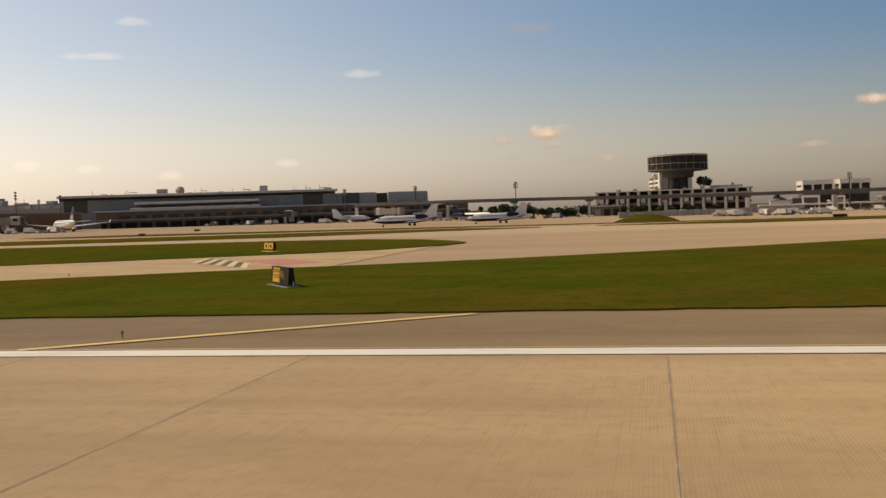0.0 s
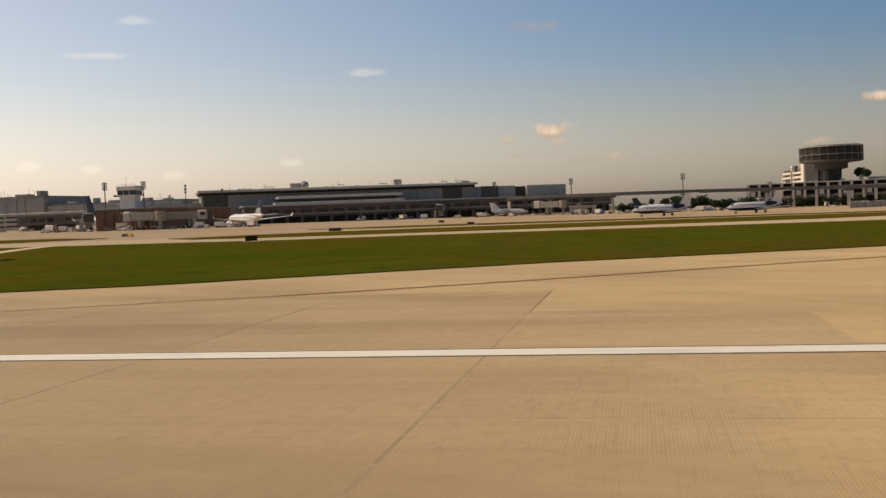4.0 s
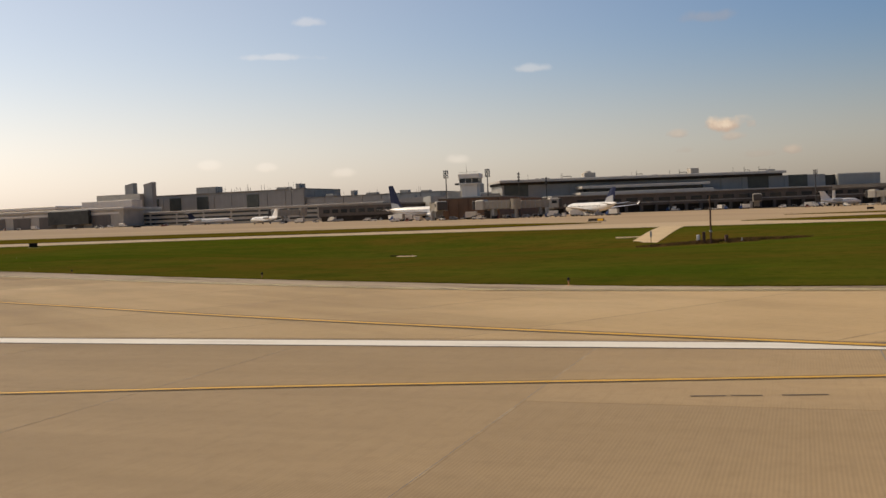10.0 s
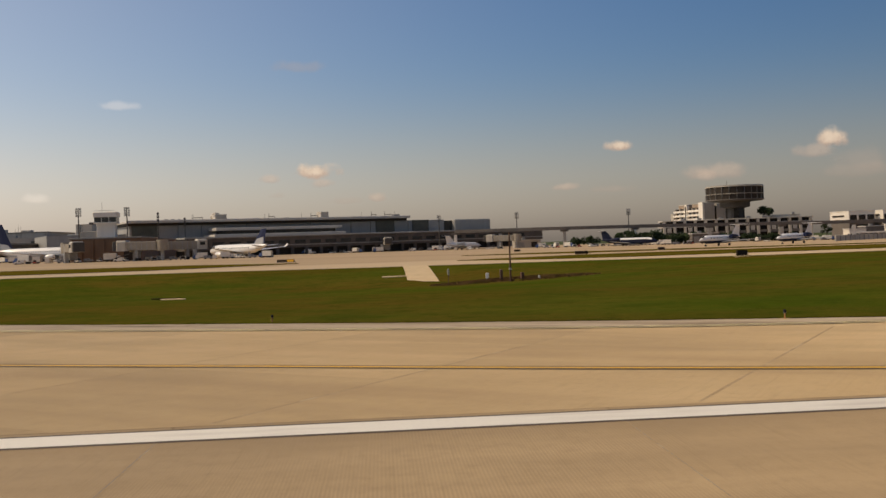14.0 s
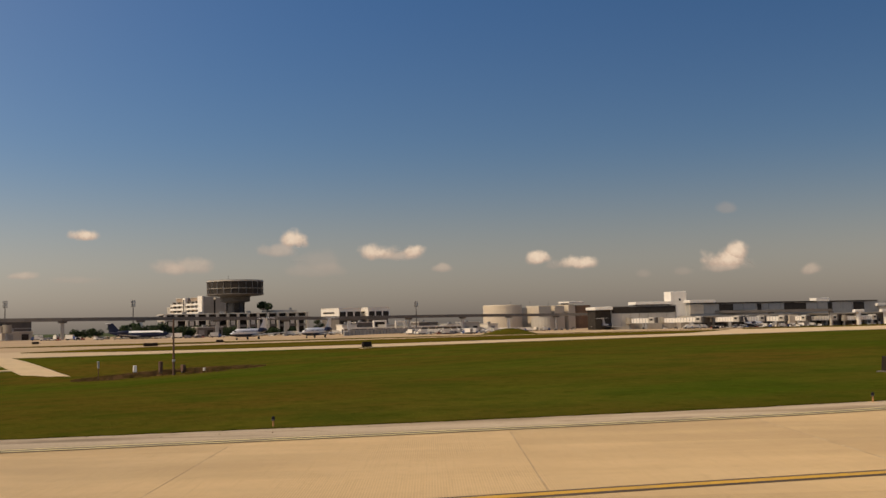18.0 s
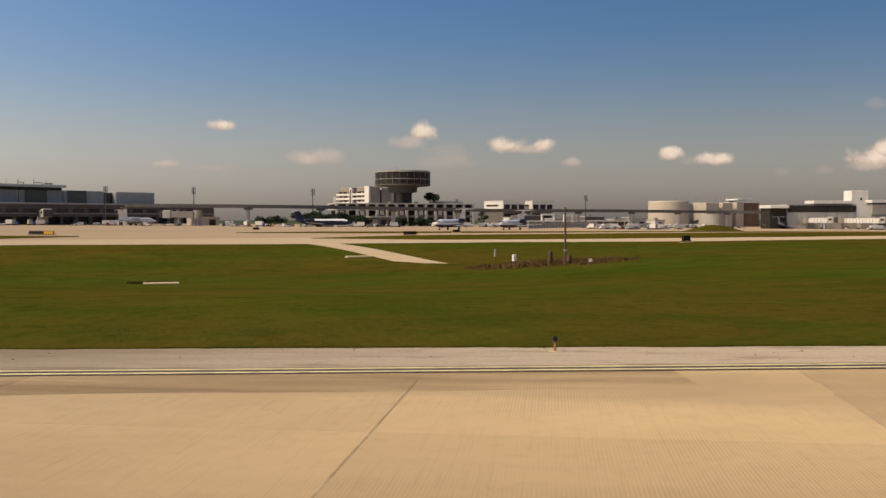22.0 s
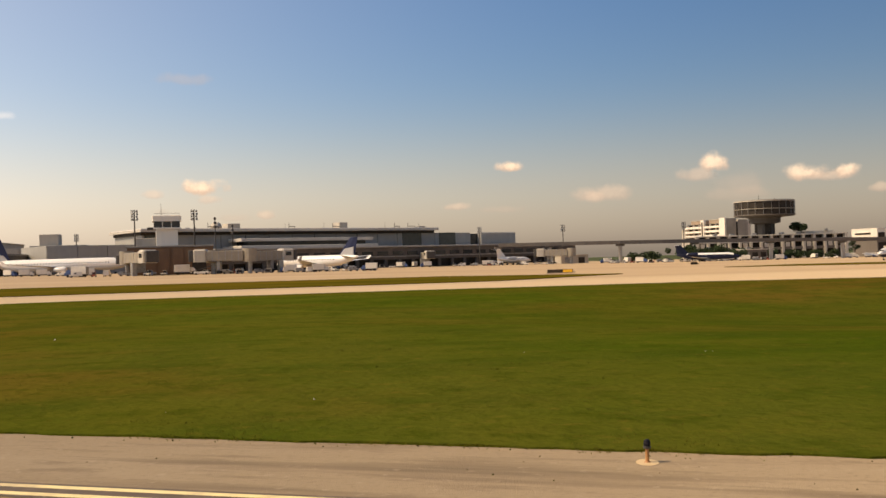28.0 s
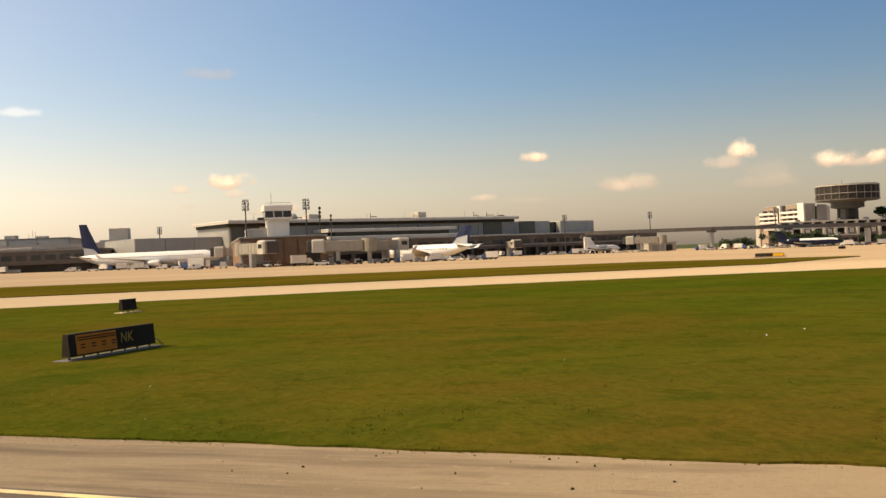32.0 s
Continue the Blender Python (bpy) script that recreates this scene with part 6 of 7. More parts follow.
info_sign(-293.3, 112.8, 62, 4.7, "NK", M_SIGNO, "long black and amber runway exit sign in the grass")
info_sign(-16.5, 42.4, -53, 2.8, "NH", M_SIGNY, "yellow and black runway exit sign on the island")
sb = sign_box(-50.05, 34.05, 88, 1.3, "dark back of a taxiway sign on the island", [], low=0.2, tall=0.74)
part("pad", Shape().box(-0.1, 0.45, -1.25, -0.4, -0.06, 0.05, 0.02), M_PATHC, sb, "pale concrete cable pad")
sg = sign_box(-35.2, 87.6, -48, 2.4, "yellow two-panel direction sign across the taxiway", [(-1.15, -0.06, M_SIGNY), (0.06, 1.15, M_SIGNY)])
for u in (-0.8, 0.4):
    part("writing_bar", Shape().box(u, u + 0.4, -0.17, -0.155, 0.36, 0.60), M_SIGNB, sg)
sign_box(-141.4, 134.0, 20, 1.7, "dark back of a sign at the far grass edge", [], tall=0.7)
sign_box(-297.0, 143.0, 60, 1.4, "dark back of a sign beyond the grass", [], tall=0.70)
yb = sign_box(-210.2, 223.8, -28, 4.4, "yellow and black sign on the grass strip", [(0.5, 2.1, M_SIGNY)], low=0.08, tall=0.55)
for x, y, w in ((-149.6, 199.8, 2.6), (-125.5, 227.8, 1.6), (-148, 305, 1.8), (-486.7, 425, 4.2), (40, 232, 3.0), (120, 200, 2.6)):
    sign_box(x, y, 3, w, "dark low sign on a far grass strip", [], low=0.05, tall=0.60)

# ---- edge lights ----
def edge_light(x, y, label, blue=True, k=0.60):
    th = thing("edge_light", x, y, ground_z(x, y), rng.uniform(0, 90), label, "edge light", "airfield edge lights")
    th.scale = (k, k, k)
    if blue:
        part("pad", Shape().prism([(0.3 * math.cos(t) * (1.3 if abs(math.cos(t)) > 0.6 else 1), 0.28 * math.sin(t)) for t in (math.tau * i / 14 for i in range(14))], -0.02, 0.022), M_PATHC, th)
    part("stem", Shape().lathe([(0.09, 0.02), (0.05, 0.06), (0.045, 0.36)], 12), M_ORANGE, th)
    part("collar", Shape().lathe([(0.085, 0.36), (0.10, 0.38), (0.10, 0.42)], 12), M_DSTEEL, th)
    part("lens", Shape().lathe([(0.080, 0.42), (0.088, 0.49), (0.070, 0.56), (0.03, 0.59)], 12), M_LENS if blue else M_STEEL, th)
    return th


first = edge_light(-193.9, 46.7, "blue taxiway edge light on an orange stem")
for x, y in ((-175.1, 38.7), (-213.2, 54.4), (-232.6, 63.2), (-255.8, 74.9), (-278.8, 87.2), (-302, 100.6)):
    copy_thing(first, pose(x, y, ground_z(x, y), 0, 0, rng.uniform(0, 90)))
for x, y in ((-157.9, 36.4), (-137, 41.2), (-118.5, 44.0), (-50.7, 47.4), (-34.3, 53.4), (-61.8, 39.3), (-77.1, 28.7), (-74.7, 32.6), (-72.4, 25.6), (-86, 57.5), (-64, 65), (-44, 73.5)):
    copy_thing(first, pose(x, y, ground_z(x, y), 0, 0, 0) @ Matrix.Diagonal((0.58, 0.58, 0.58, 1)))
rw_l = edge_light(-14.1, 24.3, "small clear runway edge light on a short stem", False, 0.42)
for x, y in ((-61.1, 24.3), (-120.9, 24.2)):
    copy_thing(rw_l, pose(x, y, 0, 0, 0, rng.uniform(0, 90)))

# ---- utility pole and boxes by the path ----
up = thing("utility_pole", -175.5, 110.4, ground_z(-175.5, 110.4), 10, "tall plain brown wooden pole in the weeds", "pole")
part("shaft", Shape().tube((0, 0, -0.1), (0, 0, 5.3), 0.11, 0.08, 10), M_WOODP, up)
part("pole_band", Shape().tube((0, 0, 1.3), (0, 0, 1.5), 0.16, n=10), M_STEEL, up)
for x, y, w, h, mt, lab in ((-177.4, 116.2, 0.42, 0.85, M_WHITEWALL, "white utility cabinet in the weeds"),
                            (-176.35, 111.6, 0.4, 1.3, M_WOODP, "dark brown electrical cabinet on a frame"), (-174.0, 112.1, 0.45, 0.8, M_WOODP, "dark brown meter box on two legs"),
                            (-172.3, 111.0, 0.2, 0.4, M_PALEWALL, "low pale marker post")):
    cb = thing("utility_cabinet", x, y, ground_z(x, y) + 0.04, rng.uniform(-20, 20), lab, "cabinet", "utility boxes")
    w *= 0.75
    part("body", Shape().box(-w / 2, w / 2, -0.2, 0.2, h * 0.25, h, 0.03), mt, cb)
    for sd in (-1, 1):
        part("leg", Shape().box(sd * w * 0.35 - 0.04, sd * w * 0.35 + 0.04, -0.04, 0.04, -0.05, h * 0.25), M_DSTEEL, cb)
    part("door", Shape().box(-w * 0.4, w * 0.4, -0.225, -0.198, h * 0.32, h * 0.92), mt, cb)

mp = thing("marker_post", -182.1, 111.6, ground_z(-182.1, 111.6), 0, "thin post with a pale head in the grass", "post")
part("stake", Shape().tube((0, 0, -0.1), (0, 0, 1.25), 0.03, n=6), M_WOODP, mp)
part("head", Shape().box(-0.09, 0.09, -0.05, 0.05, 1.15, 1.8, 0.02), M_PALEWALL, mp)

# ---- trees ----
def tree(x, y, z, h, w, label, seed):
    r = random.Random(seed)
    th = thing("tree", x, y, z, 0, label, "tree", "trees by the arcade")
    tr = Shape().tube((0, 0, -0.2), (0.1, 0, h * 0.55), h * 0.035, h * 0.018, 8)
    for i in range(5):
        a = r.uniform(0, math.tau)
        tr.tube((0, 0, h * (0.25 + 0.06 * i)), (w * 0.32 * math.cos(a), w * 0.32 * math.sin(a), h * (0.55 + 0.08 * i)), h * 0.014, h * 0.005, 6)
    part("trunk", tr, M_BARK, th)
    cr = Shape()
    lumps = [(r.gauss(0, 0.24) * w, r.gauss(0, 0.24) * w, h * r.uniform(0.42, 0.9), r.uniform(0.14, 0.26) * w) for i in range(9)]
    for i in range(900):
        lx, ly, lz, lr = r.choice(lumps)
        d = Vector((r.gauss(0, 1), r.gauss(0, 1), r.gauss(0, 0.8))).normalized() * lr * r.uniform(0.6, 1.05)
        c = Vector((lx, ly, lz)) + d
        u = Vector((r.gauss(0, 1), r.gauss(0, 1), r.gauss(0, 1))).normalized() * w * 0.05
        v = u.orthogonal().normalized() * w * 0.045
        cr.add([tuple(c - u), tuple(c + v), tuple(c + u), tuple(c - v)], [(0, 1, 2, 3)])
    me = bpy.data.meshes.new("crown")
    me.from_pydata(cr.v, [], cr.f)
    me.materials.append(M_LEAF)
    part("crown", me, None, th)
    return th


for i, (x, y, h, w) in enumerate(((-76, 472, 5.6, 8), (-70, 474, 6.6, 8), (-64, 470, 5.4, 8), (-58, 472, 6.2, 9), (-50, 480, 4.6, 8), (-42, 486, 4.2, 8), (-24, 560, 6, 9), (-12, 562, 5.5, 9),
                                  (0, 560, 5, 9), (30, 560, 5.5, 9), (44, 562, 6, 9))):
    tree(x, y, ground_z(x, y), h, w, "dark round shade tree near the arcade", 30 + i)
for i, (x, y, h, w) in enumerate(((-36, 512, 4.6, 9), (-27, 516, 5.2, 9), (-17, 518, 4.2, 9), (-6, 520, 3.8, 9), (6, 520, 3.4, 9), (18, 522, 3.6, 9), (30, 524, 3.4, 8), (-88, 476, 4.4, 7), (-95, 480, 3.8, 7))):
    tree(x, y, ground_z(x, y), h, w, "dark low shade tree before the arcade", 50 + i)
tree(25.0, 549, 11.0, 6.4, 11.0, "dark bushy tree on the arcade roof", 71)
tree(66, 560, ground_z(66, 560), 9.5, 6, "small dark tree behind the annex", 72)

md = Shape()
for i in range(13):
    for j in range(7):
        u, v = i / 12 * 2 - 1, j / 6 * 2 - 1
        x, y = -2 + 9 * u, 284 + 6 * v
        md.v.append((x, y, ground_z(x, y) + 0.02 + 2.0 * max(0, 1 - u * u) * max(0, 1 - v * v)))
md.f = [(i * 7 + j, (i + 1) * 7 + j, (i + 1) * 7 + j + 1, i * 7 + j + 1) for i in range(12) for j in range(6)]
tagged(part("grass_mound", md, M_GRASS), "low green mound beside the far taxiway", "mound", kind="structure")

# ---- grass tufts, litter and clods near the exit ----
def tufts(x0, x1, deep, count, tall, seed):
    """Clumps of short leaning blades behind the grass edge, thinner away from it."""
    q, vs, fs = random.Random(seed), [], []
    for i in range(count):
        x = q.uniform(x0, x1)
        y = along(EDGE, x) - 0.12 + q.random() ** 1.5 * deep
        patch = noise.noise((x * 0.3, y * 0.3, 0)) + 0.6 * noise.noise((x * 1.1, y * 1.1, 4.0))
        if patch < -0.12:
            continue
        spread, high = q.uniform(0.05, 0.22), tall * q.uniform(0.35, 1.0) * (0.7 + patch)
        z = ground_z(x, y) + 0.03
        for k in range(q.randrange(6, 14)):
            bx, by, a, w = x + q.gauss(0, spread), y + q.gauss(0, spread), q.uniform(0, math.pi), q.uniform(0.006, 0.016)
            n = len(vs)
            vs += [(bx - math.cos(a) * w, by - math.sin(a) * w, z), (bx + math.cos(a) * w, by + math.sin(a) * w, z),
                   (bx + q.gauss(0, 0.6) * high, by + q.gauss(0, 0.6) * high, z + high * q.uniform(0.5, 1.1))]
            fs.append((n, n + 1, n + 2))
    tuft_mesh = bpy.data.meshes.new("grass_tufts")
    tuft_mesh.from_pydata(vs, [], fs)
    tuft_mesh.materials.append(M_BLADE)
    return part("grass_tufts", tuft_mesh, None)


tagged(tufts(-330, -222, 26.0, 20000, 0.055, 11), "uneven tufts of green and straw grass", "grass", kind="stuff")
tagged(tufts(-222, -140, 6.0, 5000, 0.06, 12), "short uneven tufts along the grass edge", "grass", kind="stuff")


def crumbs(name, spots, size, mat, label, cat, seed):
    """Small angular bits, each a squashed and twisted block."""
    q, bits = random.Random(seed), Shape()
    for x, y, k in spots:
        r = size * k
        ring = [(x + r * q.uniform(0.6, 1.2) * math.cos(t), y + r * q.uniform(0.6, 1.2) * math.sin(t)) for t in (math.tau * i / 6 for i in range(6))]
        z = ground_z(x, y) + (0.045 if y > along(EDGE, x) else 0.008)
        top = [(x + (px - x) * 0.55, y + (py - y) * 0.55) for px, py in ring]
        bits.loft([[(px, py, z - 0.01) for px, py in ring], [(px, py, z + r * q.uniform(0.5, 1.0)) for px, py in top]])
    return tagged(part(name, bits, mat), label, cat, kind="stuff")


lr = random.Random(19)
scraps = [(-268.2, 89.0, 1.3), (-270.2, 107.6, 1.4), (-268.9, 88.0, 1.2), (-272.3, 106.2, 1.4), (-260.2, 83.4, 1.0)]
for i in range(24):
    x = lr.uniform(-318, -222)
    scraps.append((x, along(EDGE, x) + 0.4 + lr.random() ** 1.4 * 24, lr.uniform(0.4, 0.9)))
crumbs("litter", scraps, 0.032, M_PALEWALL, "small pale scraps and stones in the grass", "litter", 5)
clods = []
for i in range(260):
    x = lr.uniform(-322, -190)
    clods.append((x, along(EDGE, x) - 0.05 - lr.random() ** 2.2 * 2.8, lr.uniform(0.3, 1.0)))
crumbs("soil_clods", clods, 0.032, M_DIRT, "dark soil crumbs strewn on the shoulder", "debris", 6)

# ---- a dry patch and a weed tuft by the exit ----
def tuft(x, y, rx, ry, n, tall, mat, name, label, seed):
    """A small patch of leaning blades."""
    q, vs, fs = random.Random(seed), [], []
    for i in range(n):
        a, k = q.uniform(0, math.tau), q.random() ** 0.5
        px, py, ang = x + rx * k * math.cos(a), y + ry * k * math.sin(a), q.uniform(0, math.tau)
        z, c, d = ground_z(px, py) + 0.04, 0.03 * math.cos(ang), 0.03 * math.sin(ang)
        vs += [(px - c, py - d, z), (px + c, py + d, z), (px + q.gauss(0, 0.06), py + q.gauss(0, 0.06), z + q.uniform(0.3, 1.0) * tall)]
        fs.append((3 * i, 3 * i + 1, 3 * i + 2))
    patch = bpy.data.meshes.new(name)
    patch.from_pydata(vs, [], fs)
    patch.materials.append(mat)
    return tagged(part(name, patch, None), label, "weeds", kind="stuff")


tuft(-268.9, 87.8, 0.45, 0.22, 260, 0.05, M_STRIP, "dry_patch", "dry pale patch in the green grass", 3)
tuft(-270.6, 83.7, 0.22, 0.10, 120, 0.06, M_WEED, "weed_tuft", "brown weed tuft at the shoulder edge", 4)

# ---- clouds, a far backdrop ----
def cloud_material(name, lit, dim, strength, cover, lumps):
    """Soft-edged cumulus: a mound of noise, its sunlight painted as glow, bright on top and dim below, see-through at
    its rim.
    """
    m = bpy.data.materials.new(name)
    m.use_nodes = True
    nt = m.node_tree
    nt.nodes.remove(nt.nodes["Principled BSDF"])
    out = nt.nodes["Material Output"]
    tc = nt.nodes.new("ShaderNodeTexCoord")
    info = nt.nodes.new("ShaderNodeObjectInfo")
    sep = nt.nodes.new("ShaderNodeSeparateXYZ")
    nt.links.new(tc.outputs["Generated"], sep.inputs[0])

    def calc(op, a, b=None):
        n = nt.nodes.new("ShaderNodeMath")
        n.operation = op
        for i, v in enumerate((a, b)):
            if v is None:
                continue
            if hasattr(v, "node"):
                nt.links.new(v, n.inputs[i])
            else:
                n.inputs[i].default_value = v
        return n.outputs[0]

    def ramp(value, a, b, top=1.0):
        n = nt.nodes.new("ShaderNodeMapRange")
        n.interpolation_type = "SMOOTHSTEP"
        n.inputs["From Min"].default_value, n.inputs["From Max"].default_value, n.inputs["To Max"].default_value = a, b, top
        nt.links.new(value, n.inputs["Value"])
        return n.outputs["Result"]

    u = calc("MULTIPLY", calc("SUBTRACT", sep.outputs["X"], 0.5), 2.0)
    v = calc("MULTIPLY", calc("SUBTRACT", sep.outputs["Z"], 0.42), 2.0)
    low = calc("MAXIMUM", v, calc("MULTIPLY", v, -1.5))            # flatter base, rounded top
    dist = calc("SQRT", calc("ADD", calc("MULTIPLY", u, u), calc("MULTIPLY", low, low)))
    shift = nt.nodes.new("ShaderNodeVectorMath")
    shift.operation = "SCALE"
    shift.inputs[0].default_value = (3700.0, 1100.0, 2300.0)
    nt.links.new(info.outputs["Random"], shift.inputs["Scale"])
    add = nt.nodes.new("ShaderNodeVectorMath")
    add.operation = "ADD"
    nt.links.new(tc.outputs["Object"], add.inputs[0])
    nt.links.new(shift.outputs["Vector"], add.inputs[1])
    puff = noise_tex(nt, add.outputs["Vector"], lumps, 5, 0.5, 0.28, 0.72)
    body = calc("SUBTRACT", calc("ADD", calc("MULTIPLY", puff, 0.62), 0.60), calc("MULTIPLY", dist, 1.10))
    fine = noise_tex(nt, add.outputs["Vector"], lumps * 3.5, 5, 0.6, 0.3, 0.7)
    glow = ramp(calc("ADD", calc("MULTIPLY", v, 0.55), calc("ADD", calc("MULTIPLY", body, 0.5), calc("MULTIPLY", fine, 0.25))), 0.05, 0.75)
    em = nt.nodes.new("ShaderNodeEmission")
    nt.links.new(mix_rgb(nt, glow, dim, lit), em.inputs["Color"])
    em.inputs["Strength"].default_value = strength
    tr = nt.nodes.new("ShaderNodeBsdfTransparent")
    mx = nt.nodes.new("ShaderNodeMixShader")
    nt.links.new(ramp(body, 0.0, 0.62, cover), mx.inputs["Fac"])
    nt.links.new(tr.outputs[0], mx.inputs[1])
    nt.links.new(em.outputs[0], mx.inputs[2])
    nt.links.new(mx.outputs[0], out.inputs["Surface"])
    return m


M_CLOUD = cloud_material("sunlit_cloud", (1.0, 0.86, 0.70), (0.66, 0.52, 0.43), 0.98, 0.90, 0.013)
M_HAZY = cloud_material("hazy_cloud", (0.95, 0.78, 0.64), (0.70, 0.56, 0.48), 0.84, 0.42, 0.011)
M_WISP = cloud_material("thin_cloud", (0.78, 0.66, 0.57), (0.66, 0.55, 0.48), 0.78, 0.22, 0.008)
# stronger painted glow for wisps on the sun's side
M_SUNWISP = cloud_material("bright_thin_cloud", (1.0, 0.96, 0.90), (0.95, 0.88, 0.80), 1.40, 0.20, 0.010)
# azimuth, height, width and tallness in degrees, and how dense: 2 sunlit, 1 hazy, 0 thin
CLOUDS = [(-4.14, 4.46, 2.9, 0.95, 2), (-6.66, 4.02, 1.2, 0.55, 1), (-3.70, 3.75, 1.3, 0.6, 1), (13.40, 5.26, 1.5, 0.65, 2), (18.80, 3.55, 3.4, 0.95, 1), (18.2, 3.3, 1.4, 0.7, 1),
          (24.75, 5.02, 1.9, 1.15, 2), (23.75, 4.35, 2.2, 0.8, 1), (26.40, 3.75, 2.6, 1.5, 0), (26.1, 3.2, 3.2, 0.8, 0), (29.75, 4.20, 2.6, 0.95, 2), (31.70, 4.24, 1.3, 0.95, 2), (30.6, 3.95, 3.2, 0.6, 1),
          (33.40, 3.21, 1.1, 0.5, 1), (38.95, 3.66, 1.3, 0.95, 2), (41.34, 3.29, 2.1, 0.85, 2), (40.0, 3.2, 1.3, 0.5, 0), (49.6, 3.30, 2.7, 1.15, 2), (50.1, 3.75, 1.5, 1.2, 2), (49.4, 2.75, 2.6, 0.6, 1), (49.66, 6.08, 1.1, 0.7, 0),
          (54.0, 2.45, 1.2, 0.6, 1), (45.0, 2.55, 1.0, 0.6, 0), (58.55, 2.82, 1.0, 0.45, 0), (47.2, 2.6, 1.0, 0.5, 0)]
CLOUDS += [(-5.10, 10.39, 2.8, 0.8, 0), (-29.5, 9.27, 4.5, 0.5, 1), (-14.74, 8.19, 2.1, 0.6, 0), (-27.4, 11.2, 1.7, 0.6, 0), (10.2, 3.04, 1.6, 0.5, 1), (12.7, 2.8, 2.4, 0.5, 0),
           (-0.7, 2.85, 1.3, 0.6, 1), (-6.3, 3.1, 1.2, 0.5, 0), (-33.5, 3.3, 1.4, 0.6, 1), (-30.2, 3.1, 1.4, 0.55, 1), (-25.79, 2.72, 1.4, 0.65, 1), (-19.24, 3.16, 1.4, 0.6, 1), (-2.4, 2.7, 2.0, 0.5, 0)]
for az, el, w, h, dense in CLOUDS:
    a, e, rad = radians(az), radians(el), 4800.0
    c = Vector((-150 + rad * math.sin(a) * math.cos(e), 40 + rad * math.cos(a) * math.cos(e), 3.1 + rad * math.sin(e)))
    hw, hh = rad * radians(w) * 0.72, rad * radians(h) * 0.80
    s = Shape()
    for i in range(9):
        for j in range(5):
            u, v = i / 4 - 1, j / 2 - 1
            s.v.append((hw * u, 12 * (u * u + v * v), hh * v))
    s.f = [(i * 5 + j, (i + 1) * 5 + j, (i + 1) * 5 + j + 1, i * 5 + j + 1) for i in range(8) for j in range(4)]
    ob = part("cloud", s, M_SUNWISP if dense < 2 and az < -8 else (M_WISP, M_HAZY, M_CLOUD)[dense])
    ob.matrix_basis = Matrix.Translation(c) @ Matrix.Rotation(-a, 4, "Z")
    ob.visible_shadow = False
    tagged(ob, "small fair-weather cloud near the horizon" if dense == 2 else "hazy scrap of cloud near the horizon" if dense else "thin faint wisp of cloud", "cloud", "clouds", "backdrop")


# ---- slabs of the runway and of the exit ----
JOINTS = [32.2, 24.2, 16.2, 8.2, 0.2, -7.6, -14.5, -21.4, -28.6, -36.0, -43.3, -50.5, -58.3, -66.1, -74.2, -82.3, -90.1, -98.0, -105.8, -113.6, -121.4,
          -128.2, -134.9, -143.0, -149.4, -156.4, -164.7, -170.5, -177.9, -185.2, -193.0, -201.0, -209.0, -217.0, -225.0, -233.0, -241.0]


unit_slab = Shape().box(0, 1, 0, 1, -0.2, 0, 0.004).mesh("slab", M_CONC)
GAP, SEAM = 0.003, 0.0015
wide = {x: rng.choice((0.010, 0.006, 0.004)) for x in JOINTS}
for xr, xl in zip(JOINTS, JOINTS[1:]):
    xa, xb = xl + wide[xl], xr - wide[xr]
    for ya in (-0.4, 7.2, 14.8, 22.4, 30.0):
        if ya > 20 and not -143.1 < xl < -84:
            continue
        if ya > 29 and not -143.1 < xl < -95:
            continue
        ob = part("slab", unit_slab, None, bed)
        ob.matrix_basis = Matrix.Translation((xa, ya + SEAM, rng.uniform(-0.001, 0.001))) @ Matrix.Diagonal((xb - xa, 7.6 - 2 * SEAM, 1, 1))


def clipped(poly, nx, ny_, d):
    """The part of a flat polygon where nx*x + ny_*y >= d."""
    out = []
    for i, p in enumerate(poly):
        q = poly[(i + 1) % len(poly)]
        a, b = nx * p[0] + ny_ * p[1] - d, nx * q[0] + ny_ * q[1] - d
        if a >= 0:
            out.append(p)
        if a * b < 0:
            t = a / (a - b)
            out.append((p[0] + (q[0] - p[0]) * t, p[1] + (q[1] - p[1]) * t))
    return out


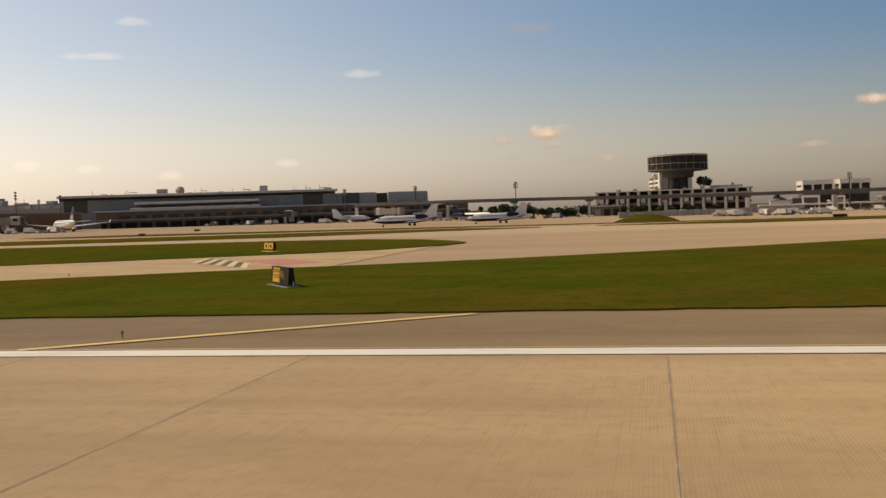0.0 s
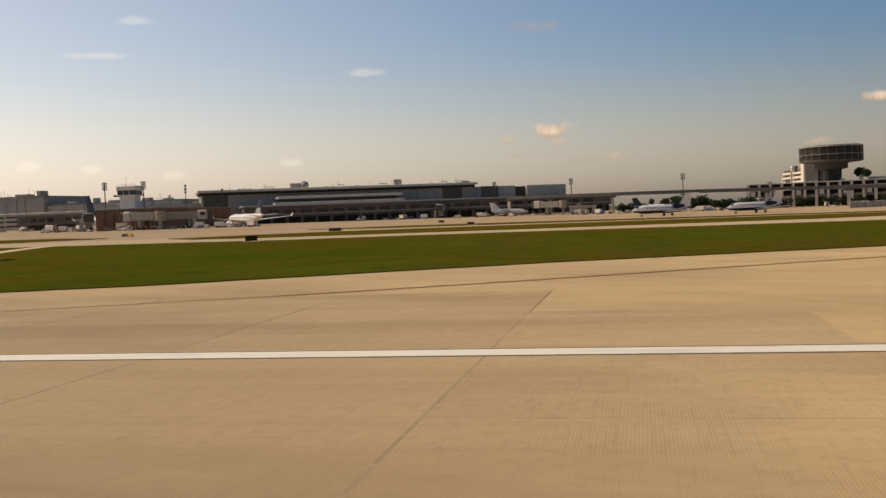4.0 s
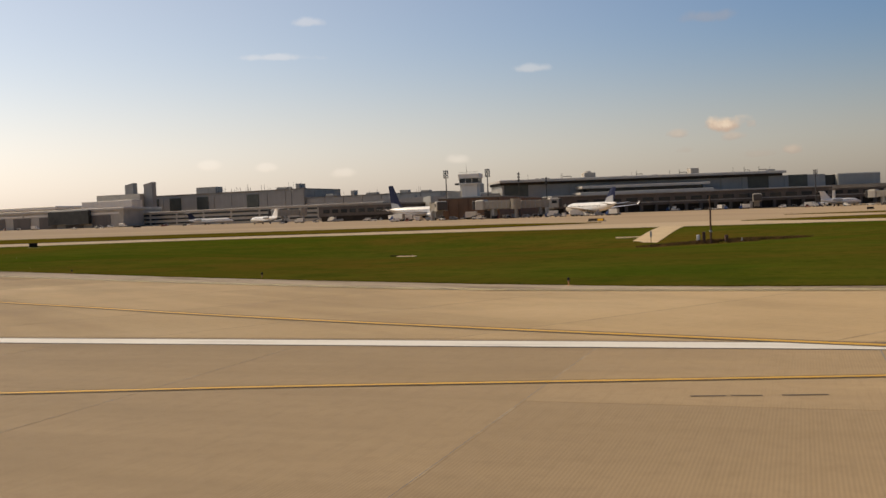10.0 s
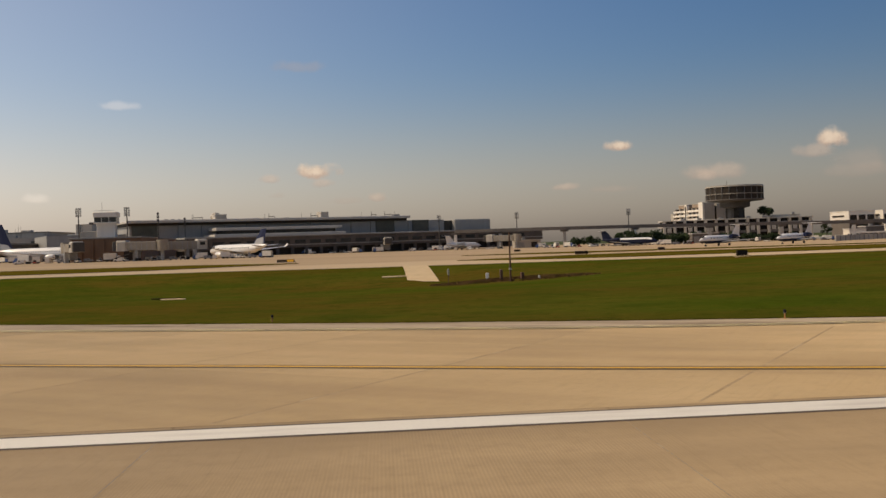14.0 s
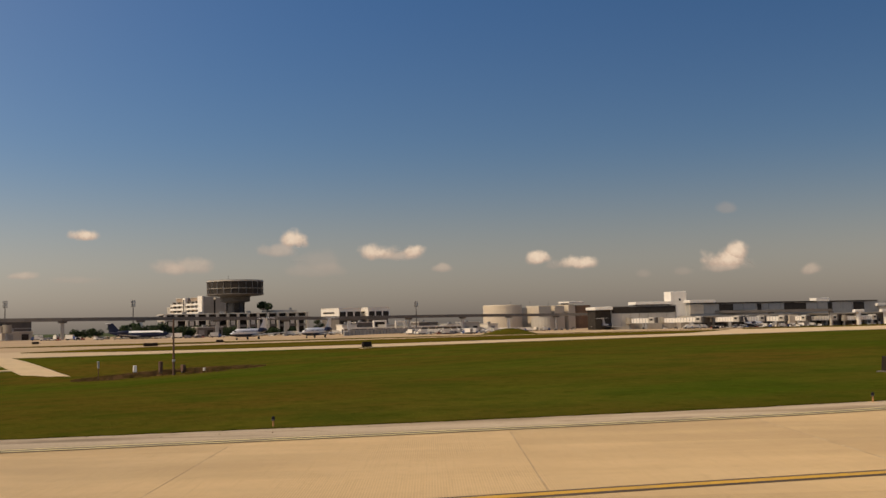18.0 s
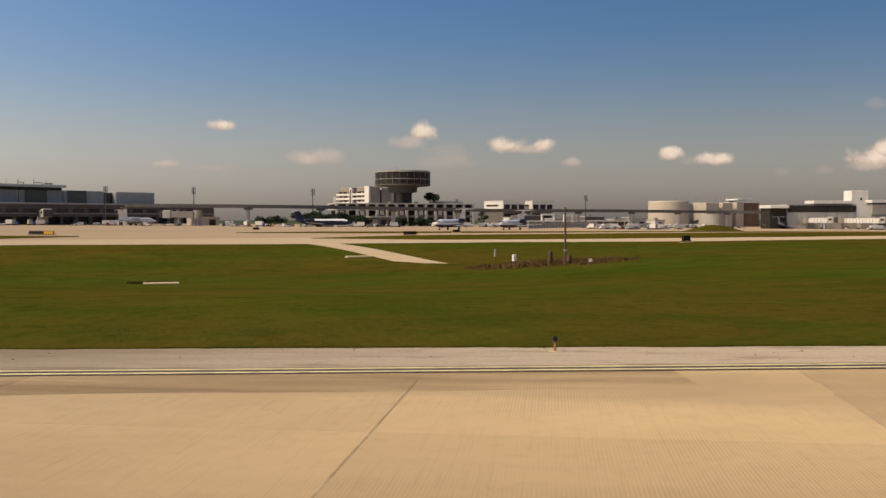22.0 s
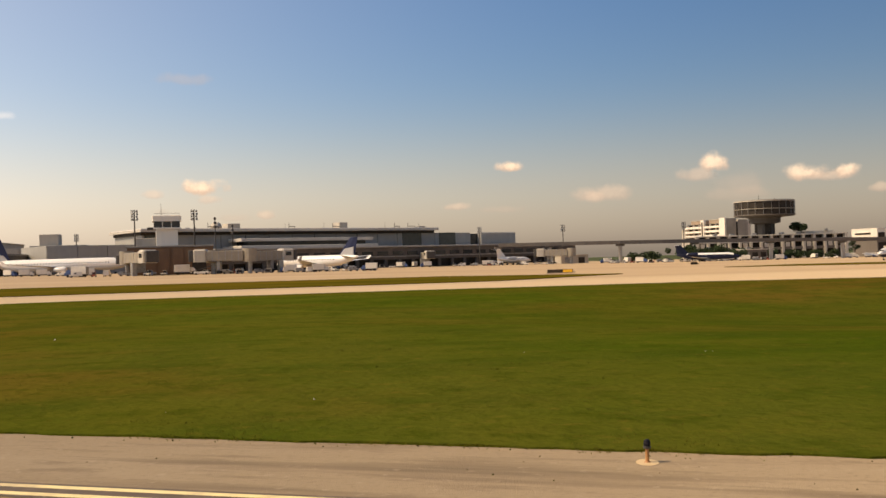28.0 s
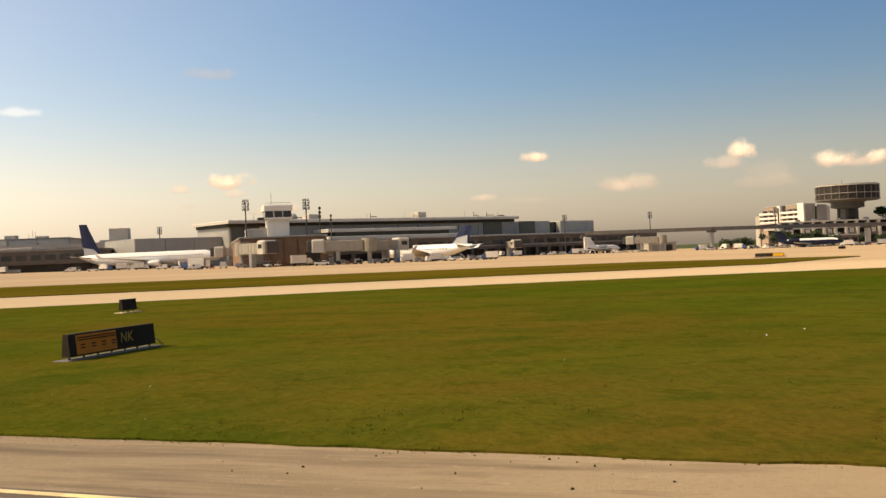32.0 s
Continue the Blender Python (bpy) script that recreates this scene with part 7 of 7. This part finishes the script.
EXIT_TURN = 33.6
ex, ey = -math.cos(radians(EXIT_TURN)), math.sin(radians(EXIT_TURN))       # along the exit
fx, fy = math.sin(radians(EXIT_TURN)), math.cos(radians(EXIT_TURN))        # across it, to the terminal side
for i in range(-7, 27):
    for j in range(-5, 8):
        s0, s1, v0, v1 = 7.5 * i + 2.88 + GAP, 7.5 * (i + 1) + 2.88 - GAP, 7.6 * j + GAP, 7.6 * (j + 1) - GAP
        quad = [(-170 + ex * s + fx * v, 24 + ey * s + fy * v) for s, v in ((s0, v0), (s0, v1), (s1, v1), (s1, v0))]
        quad = clipped(quad, 0, 1, 22.4 + GAP)
        quad = clipped(quad, -1, 0, 142.9 + GAP) if quad else quad
        if len(quad) < 3 or min(p[1] - along(EDGE, p[0]) for p in quad) > 0:
            continue
        xs = [p[0] for p in quad]
        y0, y1 = along(EDGE, min(xs)) + 0.5, along(EDGE, max(xs)) + 0.5          # cut off under the grass edge
        m = (y1 - y0) / (max(xs) - min(xs))
        quad = clipped(quad, m, -1, m * min(xs) - y0)
        if len(quad) < 3:
            continue
        part("exit_slab", Shape().prism(quad, -0.2, rng.uniform(-0.001, 0.001)), M_EXIT, bed)

# pale, worn edges along the joints
er = random.Random(41)
for x in JOINTS:
    for sd in (-1, 1):
        w = er.uniform(0.01, 0.035)
        y1 = 37.4 if -143.1 < x < -95 else 21.0
        edge_bit = Shape().box(x + sd * (wide[x] + w / 2) - w / 2, x + sd * (wide[x] + w / 2) + w / 2, -0.3, y1, -0.004, 0.0015)
        part("joint_edge", edge_bit, M_SPALL, bed)
    part("joint_seal", Shape().box(x - wide[x], x + wide[x], -0.3, 37.4 if -143.1 < x < -95 else 21.0, -0.02, 0.001), M_SEAL, bed)
for i in range(-6, 27):
    for sd in (-1, 1):
        w, s0 = er.uniform(0.012, 0.05), 7.5 * i + 2.88
        s0, s1 = sorted((s0 + sd * GAP, s0 + sd * (GAP + w)))
        quad = [(-170 + ex * q + fx * v, 24 + ey * q + fy * v) for q, v in ((s0, -30), (s0, 40), (s1, 40), (s1, -30))]
        quad = clipped(clipped(quad, 0, 1, 22.6), -1, 0, 143.2)
        if len(quad) < 3:
            continue
        far_end = [p for p in quad if p[1] > along(DOUBLE, p[0])]
        if far_end:
            ca = [(p[0], p[1]) for p in quad]
            lo_p = min(ca, key=lambda p: p[1])
            hi_p = max(ca, key=lambda p: p[1])
            for k in range(60):                       # stop at the double line
                hi_p = (hi_p[0] - fx, hi_p[1] - fy)
                if hi_p[1] < along(DOUBLE, hi_p[0]) - 0.5:
                    break
            quad = clipped(quad, -fx, -fy, -(fx * hi_p[0] + fy * hi_p[1]))
        if len(quad) > 2:
            part("joint_edge", Shape().prism(quad, -0.004, 0.0015), M_SPALL, bed)
